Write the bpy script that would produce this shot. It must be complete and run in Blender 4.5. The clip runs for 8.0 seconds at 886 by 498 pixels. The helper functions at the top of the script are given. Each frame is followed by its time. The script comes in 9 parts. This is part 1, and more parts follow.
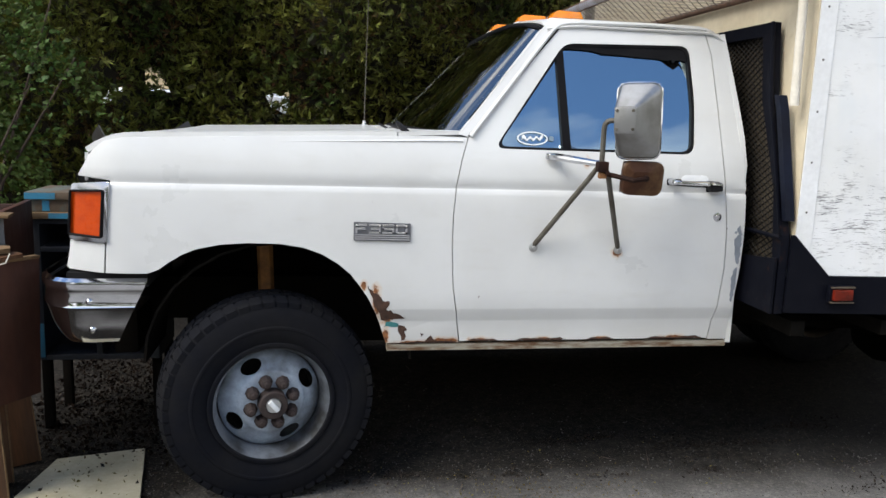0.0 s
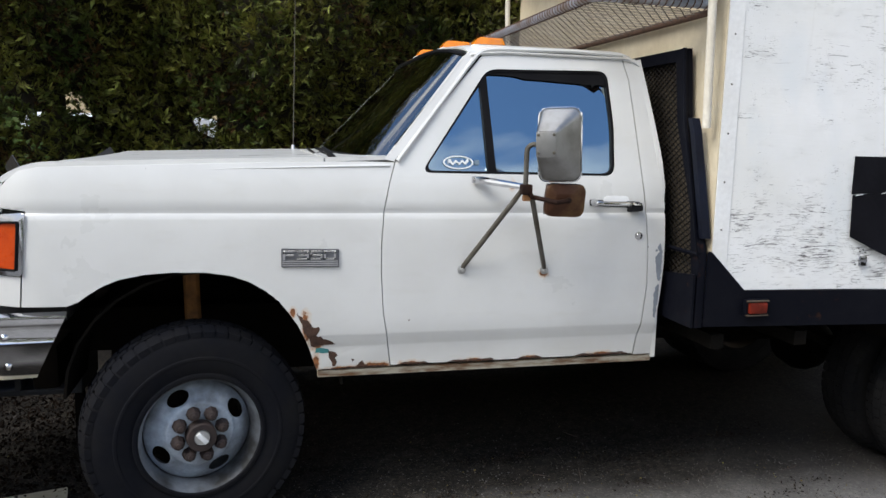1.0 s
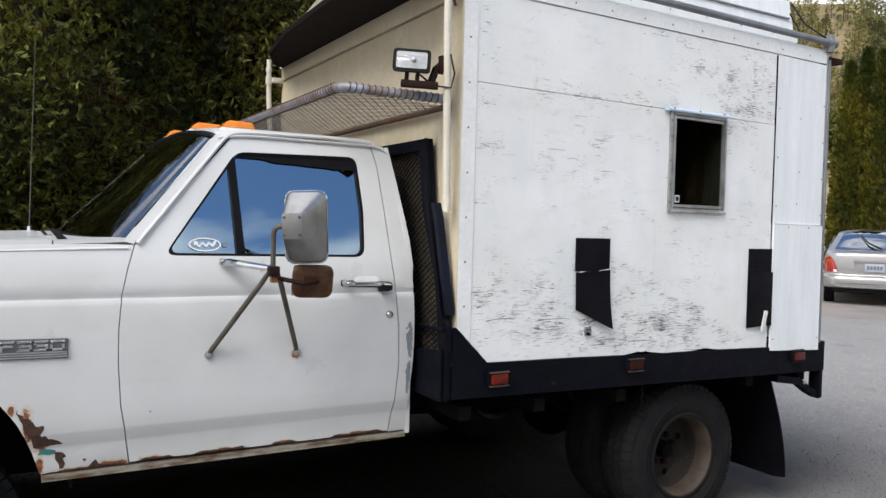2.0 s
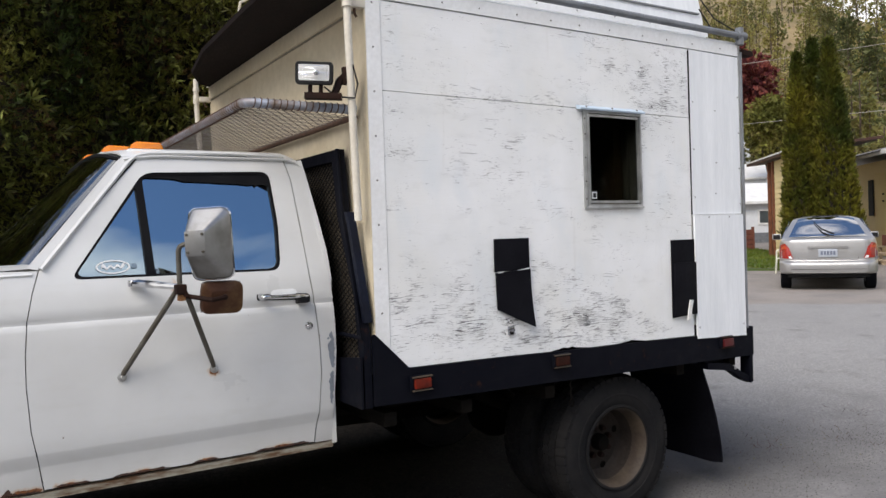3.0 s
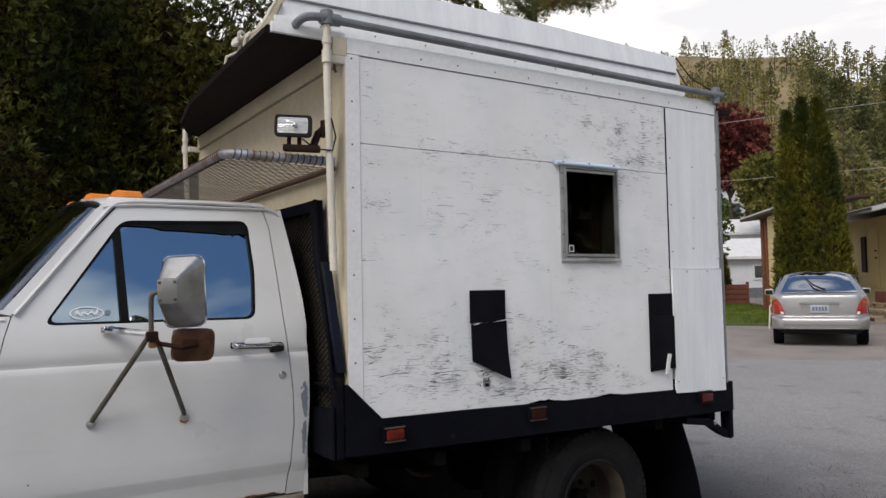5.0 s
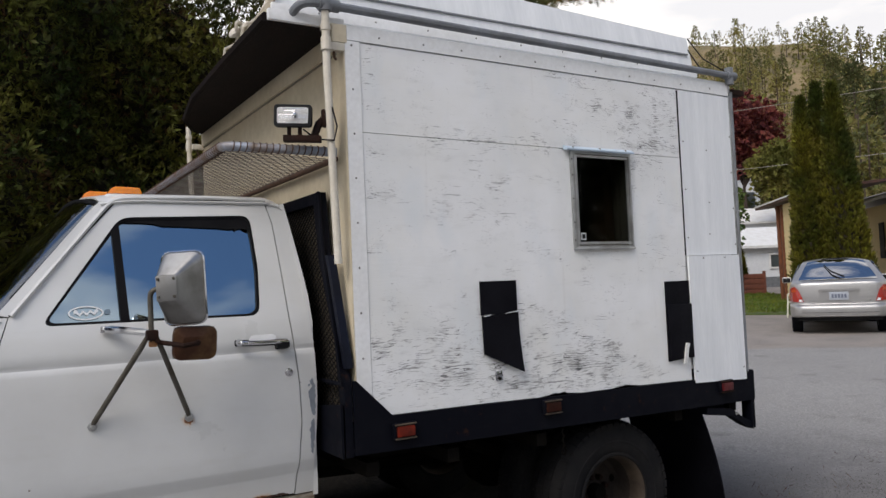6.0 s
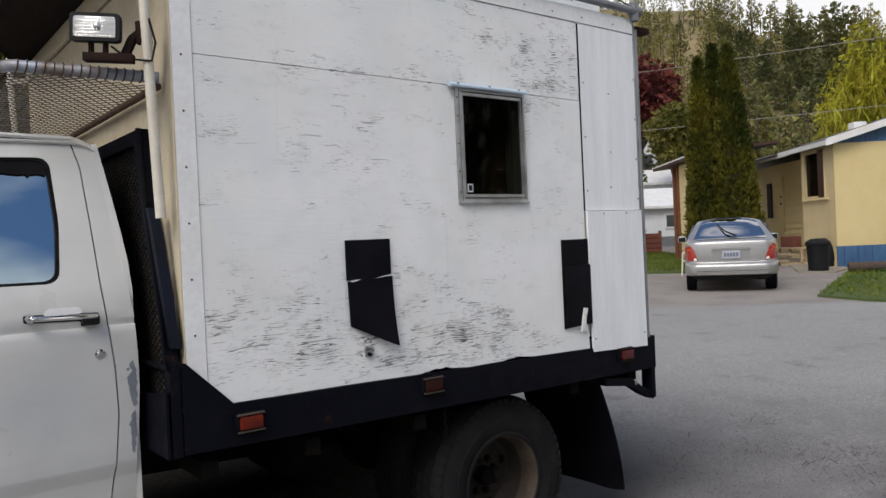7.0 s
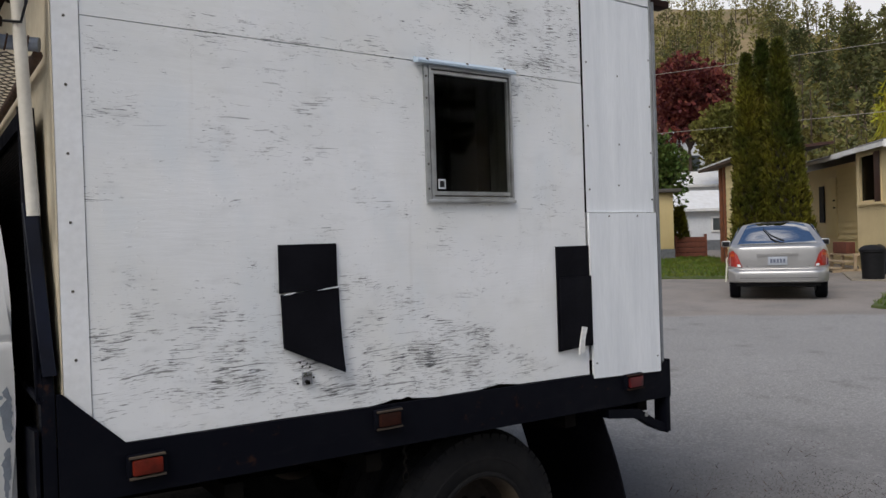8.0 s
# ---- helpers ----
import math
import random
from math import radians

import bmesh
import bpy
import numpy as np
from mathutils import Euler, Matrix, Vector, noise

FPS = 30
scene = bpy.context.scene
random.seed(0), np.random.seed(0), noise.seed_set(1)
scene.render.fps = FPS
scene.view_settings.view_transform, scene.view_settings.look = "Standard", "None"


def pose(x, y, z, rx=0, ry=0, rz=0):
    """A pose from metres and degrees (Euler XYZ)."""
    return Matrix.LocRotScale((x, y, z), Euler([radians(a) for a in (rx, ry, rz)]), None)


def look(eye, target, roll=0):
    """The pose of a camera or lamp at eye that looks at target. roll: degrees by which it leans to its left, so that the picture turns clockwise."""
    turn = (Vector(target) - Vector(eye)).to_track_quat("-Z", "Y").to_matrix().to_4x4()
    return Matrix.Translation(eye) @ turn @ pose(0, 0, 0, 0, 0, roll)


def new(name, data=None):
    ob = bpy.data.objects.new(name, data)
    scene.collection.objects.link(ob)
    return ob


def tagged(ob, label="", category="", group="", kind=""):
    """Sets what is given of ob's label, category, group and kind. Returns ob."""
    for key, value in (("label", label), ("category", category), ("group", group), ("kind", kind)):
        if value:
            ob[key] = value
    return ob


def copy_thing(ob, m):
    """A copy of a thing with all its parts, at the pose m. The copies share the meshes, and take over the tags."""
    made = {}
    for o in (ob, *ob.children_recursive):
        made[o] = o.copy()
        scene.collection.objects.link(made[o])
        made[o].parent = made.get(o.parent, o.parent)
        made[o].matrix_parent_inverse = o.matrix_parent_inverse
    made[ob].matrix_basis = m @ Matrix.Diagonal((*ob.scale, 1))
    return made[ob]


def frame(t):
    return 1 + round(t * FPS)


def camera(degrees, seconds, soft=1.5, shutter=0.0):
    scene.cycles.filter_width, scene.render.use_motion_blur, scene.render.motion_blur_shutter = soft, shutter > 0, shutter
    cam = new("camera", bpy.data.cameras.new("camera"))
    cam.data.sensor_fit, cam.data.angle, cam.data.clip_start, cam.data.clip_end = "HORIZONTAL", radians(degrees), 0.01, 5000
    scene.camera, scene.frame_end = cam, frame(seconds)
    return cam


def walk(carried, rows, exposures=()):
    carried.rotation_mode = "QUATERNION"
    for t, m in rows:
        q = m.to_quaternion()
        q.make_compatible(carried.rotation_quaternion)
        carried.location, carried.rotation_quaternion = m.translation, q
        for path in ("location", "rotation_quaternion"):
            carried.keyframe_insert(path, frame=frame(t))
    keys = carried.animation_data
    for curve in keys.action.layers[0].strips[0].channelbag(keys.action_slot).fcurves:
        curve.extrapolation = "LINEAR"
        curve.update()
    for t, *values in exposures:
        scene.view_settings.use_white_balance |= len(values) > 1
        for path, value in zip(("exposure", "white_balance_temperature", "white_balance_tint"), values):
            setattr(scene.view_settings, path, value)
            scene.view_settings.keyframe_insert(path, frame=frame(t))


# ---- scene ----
import functools

cam = camera(60.3, 8.0)
PATH = [
    (0, (0.173, -2.656, 1.509), (0.488, -0.71, 1.172), 1.9),
    (0.5, (0.181, -2.662, 1.52), (0.514, -0.721, 1.174), 1.4),
    (0.8, (0.188, -2.675, 1.53), (0.594, -0.742, 1.217), 1.2),
    (1, (0.203, -2.679, 1.532), (0.678, -0.757, 1.248), 1.3),
    (1.2, (0.21, -2.667, 1.534), (0.77, -0.761, 1.304), 1.6),
    (1.5, (0.233, -2.673, 1.555), (0.988, -0.831, 1.363), 2.4),
    (1.7, (0.266, -2.683, 1.544), (1.146, -0.897, 1.361), 2.3),
    (1.8, (0.282, -2.695, 1.541), (1.218, -0.935, 1.381), 2.1),
    (2, (0.31, -2.762, 1.535), (1.307, -1.029, 1.478), 1.5),
    (2.2, (0.356, -2.779, 1.558), (1.369, -1.055, 1.521), -0.8),
    (3.3, (0.533, -2.956, 1.513), (1.594, -1.261, 1.487), -1.8),
    (3.5, (0.537, -2.961, 1.525), (1.585, -1.258, 1.556), -1.0),
    (3.7, (0.537, -2.987, 1.51), (1.653, -1.33, 1.62), -0.8),
    (4, (0.539, -3.002, 1.498), (1.646, -1.341, 1.62), -0.5),
    (4.2, (0.537, -3.0, 1.501), (1.61, -1.316, 1.611), -0.7),
    (4.5, (0.546, -3.001, 1.519), (1.604, -1.307, 1.621), -1.3),
    (4.7, (0.561, -3.003, 1.519), (1.624, -1.312, 1.62), -1.0),
    (5.8, (0.609, -2.976, 1.519), (1.681, -1.291, 1.619), -1.3),
    (6, (0.648, -2.928, 1.494), (1.683, -1.219, 1.588), -2.4),
    (6.1, (0.684, -2.888, 1.494), (1.735, -1.188, 1.542), -2.1),
    (6.2, (0.719, -2.843, 1.492), (1.809, -1.166, 1.508), -1.4),
    (6.3, (0.747, -2.803, 1.483), (1.867, -1.146, 1.511), -1.3),
    (6.5, (0.847, -2.708, 1.509), (2.107, -1.156, 1.547), -1.3),
    (6.8, (0.969, -2.625, 1.476), (2.238, -1.079, 1.468), -2.5),
    (7, (1.09, -2.552, 1.481), (2.323, -0.978, 1.461), -2.6),
    (7.2, (1.234, -2.517, 1.498), (2.385, -0.882, 1.532), -2.3),
    (7.5, (1.412, -2.467, 1.516), (2.573, -0.841, 1.61), -2.6),
    (7.7, (1.511, -2.413, 1.507), (2.692, -0.801, 1.6), -2.5),
    (8, (1.648, -2.311, 1.492), (2.789, -0.668, 1.476), -1.8),
]
walk(cam, [(t, look(eye, target, roll)) for t, eye, target, roll in PATH], [(0, 0.75, 6650, 8), (0.5, 0.63, 6600, 8), (1.5, 0.55, 6600, 9), (2.2, 0.46, 6700, 10), (3.3, 0.31, 6800, 12), (4.5, -0.04, 6800, 12), (6, -0.08, 6750, 12), (7, -0.03, 6750, 11), (8, -0.22, 6700, 11)])

# ---- light ----
world = bpy.data.worlds.new("World")
scene.world = world
world.use_nodes = True
SUN_AZ, SUN_EL = radians(-155), radians(48)


def build_world():
    nt = world.node_tree
    nt.nodes.clear()
    n = nt.nodes.new
    out, bg = n("ShaderNodeOutputWorld"), n("ShaderNodeBackground")
    sky = n("ShaderNodeTexSky")
    sky.sky_type, sky.sun_disc = "NISHITA", False
    sky.sun_elevation, sky.sun_rotation = SUN_EL, radians(90) - SUN_AZ
    sky.air_density, sky.dust_density, sky.ozone_density = 1.0, 0.3, 5.0
    tc, sep = n("ShaderNodeTexCoord"), n("ShaderNodeSeparateXYZ")
    nt.links.new(tc.outputs["Generated"], sep.inputs[0])
    haze = n("ShaderNodeMapRange")
    haze.inputs[1].default_value, haze.inputs[2].default_value = 0.29, 0.60
    haze.inputs[3].default_value, haze.inputs[4].default_value = 1.0, 0.0
    haze.interpolation_type = "SMOOTHERSTEP"
    nt.links.new(sep.outputs[2], haze.inputs[0])
    mp, cl = n("ShaderNodeMapping"), n("ShaderNodeTexNoise")
    mp.inputs["Scale"].default_value = (2.0, 2.0, 7.0)
    cl.inputs["Scale"].default_value, cl.inputs["Detail"].default_value = 1.7, 7
    nt.links.new(tc.outputs["Generated"], mp.inputs[0])
    nt.links.new(mp.outputs[0], cl.inputs[0])
    cr = n("ShaderNodeMapRange")
    cr.inputs[1].default_value, cr.inputs[2].default_value = 0.47, 0.80
    nt.links.new(cl.outputs[0], cr.inputs[0])
    mx = n("ShaderNodeMath")
    mx.operation = "MAXIMUM"
    nt.links.new(haze.outputs[0], mx.inputs[0])
    nt.links.new(cr.outputs[0], mx.inputs[1])
    blue = n("ShaderNodeVectorMath")
    blue.operation = "SCALE"
    blue.inputs["Scale"].default_value = 0.15
    nt.links.new(sky.outputs[0], blue.inputs[0])
    mix = n("ShaderNodeMix")
    mix.data_type = "RGBA"
    nt.links.new(mx.outputs[0], mix.inputs[0])
    nt.links.new(blue.outputs[0], mix.inputs[6])
    veil = n("ShaderNodeMapRange")
    veil.inputs[1].default_value, veil.inputs[2].default_value = 0.46, 0.62
    nt.links.new(cl.outputs[0], veil.inputs[0])
    pale = n("ShaderNodeMix")
    pale.data_type = "RGBA"
    pale.inputs[6].default_value, pale.inputs[7].default_value = (0.95, 0.975, 1.02, 1), (1.30, 1.28, 1.25, 1)
    nt.links.new(veil.outputs[0], pale.inputs[0])
    nt.links.new(pale.outputs[2], mix.inputs[7])
    nt.links.new(mix.outputs[2], bg.inputs[0])
    bg.inputs[1].default_value = 1.0
    nt.links.new(bg.outputs[0], out.inputs[0])


build_world()
sun_data = bpy.data.lights.new("sun", "SUN")
sun_data.energy, sun_data.angle, sun_data.color = 2.75, radians(36), (1.0, 0.955, 0.89)
sun = new("sun", sun_data)
sun.matrix_world = look((math.cos(SUN_AZ) * math.cos(SUN_EL) * 30, math.sin(SUN_AZ) * math.cos(SUN_EL) * 30, math.sin(SUN_EL) * 30), (0, 0, 0))


# ---- materials ----
def nodes_of(name):
    m = bpy.data.materials.new(name)
    m.use_nodes = True
    nt = m.node_tree
    return m, nt, nt.nodes["Principled BSDF"]


def noise_of(nt, scale, detail=5, stretch=(1, 1, 1), rough=0.55, shift=(0, 0, 0)):
    tc, mp, ns = nt.nodes.new("ShaderNodeTexCoord"), nt.nodes.new("ShaderNodeMapping"), nt.nodes.new("ShaderNodeTexNoise")
    mp.inputs["Scale"].default_value = stretch
    mp.inputs["Location"].default_value = shift
    ns.inputs["Scale"].default_value, ns.inputs["Detail"].default_value, ns.inputs["Roughness"].default_value = scale, detail, rough
    nt.links.new(tc.outputs["Object"], mp.inputs[0])
    nt.links.new(mp.outputs[0], ns.inputs[0])
    return ns.outputs[0]


def ramp_of(nt, src, lo, hi, a=0.0, b=1.0):
    r = nt.nodes.new("ShaderNodeMapRange")
    r.inputs[1].default_value, r.inputs[2].default_value, r.inputs[3].default_value, r.inputs[4].default_value = lo, hi, a, b
    nt.links.new(src, r.inputs[0])
    return r.outputs[0]


def mixed(nt, fac, a, b):
    """Blend of two colours, each a tuple or a socket."""
    mx = nt.nodes.new("ShaderNodeMix")
    mx.data_type = "RGBA"
    if isinstance(fac, (int, float)):
        mx.inputs[0].default_value = fac
    else:
        nt.links.new(fac, mx.inputs[0])
    for i, c in ((6, a), (7, b)):
        if isinstance(c, tuple):
            mx.inputs[i].default_value = (*c, 1)
        else:
            nt.links.new(c, mx.inputs[i])
    return mx.outputs[2]


def maths(nt, op, a, b=0.0):
    m = nt.nodes.new("ShaderNodeMath")
    m.operation = op
    for i, v in enumerate((a, b)):
        if isinstance(v, (int, float)):
            m.inputs[i].default_value = v
        else:
            nt.links.new(v, m.inputs[i])
    return m.outputs[0]


def bumped(nt, bsdf, src, strength, dist=0.01):
    b = nt.nodes.new("ShaderNodeBump")
    b.inputs["Strength"].default_value, b.inputs["Distance"].default_value = strength, dist
    nt.links.new(src, b.inputs["Height"])
    nt.links.new(b.outputs[0], bsdf.inputs["Normal"])


def place_of(nt):
    tc, sp = nt.nodes.new("ShaderNodeTexCoord"), nt.nodes.new("ShaderNodeSeparateXYZ")
    nt.links.new(tc.outputs["Object"], sp.inputs[0])
    return sp.outputs[0], sp.outputs[1], sp.outputs[2]


def mat(name, col, col2=None, rough=0.5, metal=0.0, scale=6, lo=0.35, hi=0.7, bump=0.0, bscale=80, bdist=0.004, stretch=(1, 1, 1), spec=0.5, coat=0.0, random_by="", fine_by=0.25):
    m, nt, b = nodes_of(name)
    col2 = col2 or tuple(c * 0.78 for c in col)
    big = ramp_of(nt, noise_of(nt, scale, stretch=stretch), lo, hi)
    c = mixed(nt, big, col, col2)
    fine = ramp_of(nt, noise_of(nt, scale * 9, stretch=stretch), 0.3, 0.75)
    c = mixed(nt, maths(nt, "MULTIPLY", fine, fine_by), c, tuple(v * 0.6 for v in col2))
    if random_by:
        if random_by == "island":
            g = nt.nodes.new("ShaderNodeNewGeometry")
            rnd = g.outputs["Random Per Island"]
        else:
            g = nt.nodes.new("ShaderNodeObjectInfo")
            rnd = g.outputs["Random"]
        hsv = nt.nodes.new("ShaderNodeHueSaturation")
        nt.links.new(c, hsv.inputs["Color"])
        nt.links.new(ramp_of(nt, rnd, 0, 1, 0.62, 1.38), hsv.inputs["Value"])
        nt.links.new(ramp_of(nt, rnd, 0, 1, 0.485, 0.515), hsv.inputs["Hue"])
        c = hsv.outputs[0]
    nt.links.new(c, b.inputs["Base Color"])
    sway = 0.4 * fine_by
    nt.links.new(ramp_of(nt, fine, 0, 1, max(0.02, rough - sway * 0.7), min(1, rough + sway)), b.inputs["Roughness"])
    b.inputs["Metallic"].default_value = metal
    b.inputs["Specular IOR Level"].default_value = spec
    b.inputs["Coat Weight"].default_value = coat
    if bump:
        bumped(nt, b, noise_of(nt, bscale, 6, stretch), bump, bdist)
    return m


def leaf_mat(name, col, col2, rough=0.6, trans=0.25, scale=1.5, vary=0.5, lit_at=None):
    """Foliage: two-tone by place and leaf by leaf, with a little light through it."""
    m, nt, b = nodes_of(name)
    g = nt.nodes.new("ShaderNodeNewGeometry")
    rnd = g.outputs["Random Per Island"]
    c = mixed(nt, ramp_of(nt, noise_of(nt, scale, 4), 0.36, 0.64), col, col2)
    if lit_at:
        # light painted in by x: leaves paler at one end, darker at the other
        lit_x = maths(nt, "ADD", place_of(nt)[0], maths(nt, "MULTIPLY", maths(nt, "SUBTRACT", noise_of(nt, 0.9, 3), 0.5), 2.0))
        c = mixed(nt, ramp_of(nt, lit_x, lit_at[0], lit_at[1]), mixed(nt, 0.24, c, (0.016, 0.016, 0.006)), mixed(nt, 0.07, c, (0.17, 0.25, 0.05)))
    hsv = nt.nodes.new("ShaderNodeHueSaturation")
    nt.links.new(c, hsv.inputs["Color"])
    nt.links.new(ramp_of(nt, rnd, 0, 1, 1 - vary, 1 + vary), hsv.inputs["Value"])
    nt.links.new(ramp_of(nt, rnd, 0, 1, 0.475, 0.52), hsv.inputs["Hue"])
    nt.links.new(hsv.outputs[0], b.inputs["Base Color"])
    b.inputs["Roughness"].default_value = rough
    b.inputs["Specular IOR Level"].default_value = 0.3
    tr = nt.nodes.new("ShaderNodeBsdfTranslucent")
    nt.links.new(hsv.outputs[0], tr.inputs["Color"])
    ms = nt.nodes.new("ShaderNodeMixShader")
    ms.inputs[0].default_value = trans
    nt.links.new(b.outputs[0], ms.inputs[1])
    nt.links.new(tr.outputs[0], ms.inputs[2])
    nt.links.new(ms.outputs[0], nt.nodes["Material Output"].inputs[0])
    return m


def paint_mat(name, rust_at=(), primer_at=(), dirt=0.5):
    """White vehicle enamel with grime, chips, and rust or primer spots at the (x, z, radius) given."""
    m, nt, b = nodes_of(name)
    x, y, z = place_of(nt)
    white = mixed(nt, ramp_of(nt, noise_of(nt, 2.2, 6), 0.4, 0.75), (0.63, 0.635, 0.625), (0.56, 0.56, 0.545))
    grime = ramp_of(nt, noise_of(nt, 9, 8, (0.5, 1, 2.2)), 0.56, 0.8)
    white = mixed(nt, maths(nt, "MULTIPLY", grime, dirt * 0.35), white, (0.45, 0.43, 0.37))
    # lower band: grime, deepened to stand in for weaker light near the ground
    low = ramp_of(nt, maths(nt, "ADD", z, maths(nt, "MULTIPLY", noise_of(nt, 7, 6), 0.25)), 0.72, 0.95, 1, 0)
    white = mixed(nt, maths(nt, "MULTIPLY", low, dirt * 0.5), white, (0.47, 0.44, 0.37))
    chip = ramp_of(nt, noise_of(nt, 38, 3), 0.765, 0.775)
    col = mixed(nt, maths(nt, "MULTIPLY", chip, 0.8), white, (0.12, 0.08, 0.05))
    rough = ramp_of(nt, noise_of(nt, 4, 6), 0.3, 0.7, 0.26, 0.42)
    for spots, tone in ((rust_at, "rust"), (primer_at, "primer")):
        for i, (px, pz, r, tall) in enumerate(spots):
            dx, dz = maths(nt, "SUBTRACT", x, px), maths(nt, "DIVIDE", maths(nt, "SUBTRACT", z, pz), tall)
            d = maths(nt, "SQRT", maths(nt, "ADD", maths(nt, "MULTIPLY", dx, dx), maths(nt, "MULTIPLY", dz, dz)))
            edge = maths(nt, "ADD", d, maths(nt, "MULTIPLY", maths(nt, "SUBTRACT", noise_of(nt, 26, 7, rough=0.65, shift=(i * 3, 0, 0)), 0.5), r * 2.6))
            if tone == "rust":
                halo = ramp_of(nt, edge, r * 0.8, r * 1.45, 1, 0)
                core = ramp_of(nt, edge, r * 0.75, r * 0.9, 1, 0)
                tint = mixed(nt, ramp_of(nt, noise_of(nt, 60, 6), 0.35, 0.65), (0.10, 0.035, 0.012), (0.30, 0.11, 0.03))
                col = mixed(nt, maths(nt, "MULTIPLY", halo, 0.5), col, (0.55, 0.30, 0.10))
                col = mixed(nt, core, col, tint)
                rough = maths(nt, "ADD", rough, maths(nt, "MULTIPLY", core, 0.4))
            else:
                core = ramp_of(nt, edge, r * 0.85, r * 0.93, 1, 0)
                col = mixed(nt, core, col, (0.22, 0.25, 0.28))
    nt.links.new(col, b.inputs["Base Color"])
    nt.links.new(rough, b.inputs["Roughness"])
    b.inputs["Coat Weight"].default_value = 0.25
    bumped(nt, b, noise_of(nt, 3.5, 3), 0.04, 0.02)
    return m


def noise_on(nt, vec, scale, stretch, detail=4, rough=0.6, shift=(0, 0, 0)):
    mp, ns = nt.nodes.new("ShaderNodeMapping"), nt.nodes.new("ShaderNodeTexNoise")
    mp.inputs["Scale"].default_value, mp.inputs["Location"].default_value = stretch, shift
    ns.inputs["Scale"].default_value, ns.inputs["Detail"].default_value, ns.inputs["Roughness"].default_value = scale, detail, rough
    nt.links.new(vec, mp.inputs[0])
    nt.links.new(mp.outputs[0], ns.inputs[0])
    return ns.outputs[0]


def patch_of(nt, x, z, cx, cz, rx, rz):
    """One at a spot, falling to nothing at the rim of an ellipse round it."""
    dx = maths(nt, "DIVIDE", maths(nt, "SUBTRACT", x, cx), rx)
    dz = maths(nt, "DIVIDE", maths(nt, "SUBTRACT", z, cz), rz)
    return ramp_of(nt, maths(nt, "ADD", maths(nt, "MULTIPLY", dx, dx), maths(nt, "MULTIPLY", dz, dz)), 0.0, 1.0, 1.0, 0.0)


def plywood_mat(name):
    """White-painted plywood: the paint has split along the grain in short dark checks, in patches."""
    m, nt, b = nodes_of(name)
    x, y, z = place_of(nt)
    # the grain wavers, so the checks are not quite level
    wave = maths(nt, "MULTIPLY", maths(nt, "SUBTRACT", noise_of(nt, 1.7, 2), 0.5), 0.06)
    wave = maths(nt, "ADD", wave, maths(nt, "MULTIPLY", maths(nt, "SUBTRACT", noise_of(nt, 7.0, 2, shift=(3, 0, 5)), 0.5), 0.012))
    cv = nt.nodes.new("ShaderNodeCombineXYZ")
    nt.links.new(x, cv.inputs[0])
    nt.links.new(maths(nt, "ADD", z, wave), cv.inputs[2])
    vec = cv.outputs[0]
    base = mixed(nt, ramp_of(nt, noise_of(nt, 2.6, 5), 0.36, 0.70), (0.825, 0.832, 0.83), (0.735, 0.745, 0.735))
    base = mixed(nt, maths(nt, "MULTIPLY", ramp_of(nt, noise_of(nt, 1.9, 4, shift=(3, 0, 8)), 0.48, 0.66), 0.35), base, (0.78, 0.765, 0.70))
    base = mixed(nt, maths(nt, "MULTIPLY", ramp_of(nt, noise_of(nt, 3.6, 4, (1, 1, 0.5), shift=(6, 0, 2)), 0.55, 0.70), 0.35), base, (0.66, 0.72, 0.76))
    # scuffs and rain smears
    smear = ramp_of(nt, noise_on(nt, vec, 9, (0.7, 1, 2.0), 6, 0.65, (2, 0, 9)), 0.54, 0.74)
    drip = ramp_of(nt, noise_of(nt, 14, 4, (1.6, 1, 0.12), shift=(1, 0, 3)), 0.62, 0.76)
    base = mixed(nt, maths(nt, "MULTIPLY", drip, 0.16), base, (0.52, 0.50, 0.45))
    # where the paint has worn most
    wear = maths(nt, "SUBTRACT", maths(nt, "ADD", maths(nt, "MULTIPLY", noise_of(nt, 2.1, 3, shift=(8, 0, 4)), 0.55), maths(nt, "MULTIPLY", noise_of(nt, 6.5, 4, (0.9, 1, 1.7), 0.6, (9, 0, 1)), 0.85)), 0.695)
    for cx, cz, rx, rz, k in ((2.42, 1.08, 0.60, 0.26, 0.14), (2.35, 1.36, 0.50, 0.20, 0.06), (2.9, 1.3, 0.9, 0.4, 0.03), (3.06, 1.08, 0.26, 0.30, 0.165), (3.42, 1.03, 0.46, 0.19, 0.15), (3.88, 2.37, 0.32, 0.22, 0.13),
                              (3.34, 2.42, 0.30, 0.12, 0.06), (3.80, 2.22, 0.30, 0.12, 0.13), (3.05, 2.14, 0.80, 0.09, 0.07), (2.45, 2.16, 0.45, 0.09, 0.06), (3.76, 1.60, 0.26, 0.18, 0.11)):
        wear = maths(nt, "ADD", wear, maths(nt, "MULTIPLY", patch_of(nt, x, z, cx, cz, rx, rz), k))
    grey = maths(nt, "MULTIPLY", smear, ramp_of(nt, wear, -0.06, 0.20, 0.10, 0.42))
    base = mixed(nt, grey, base, (0.42, 0.42, 0.405))
    tick = ramp_of(nt, maths(nt, "ADD", noise_on(nt, vec, 13, (1.2, 1, 17.0), 3, 0.66), maths(nt, "MULTIPLY", wear, 0.56)), 0.690, 0.712)
    fine = ramp_of(nt, maths(nt, "ADD", noise_on(nt, vec, 24, (1.0, 1, 15.0), 3, 0.6, (4, 0, 2)), maths(nt, "MULTIPLY", wear, 0.52)), 0.672, 0.712)
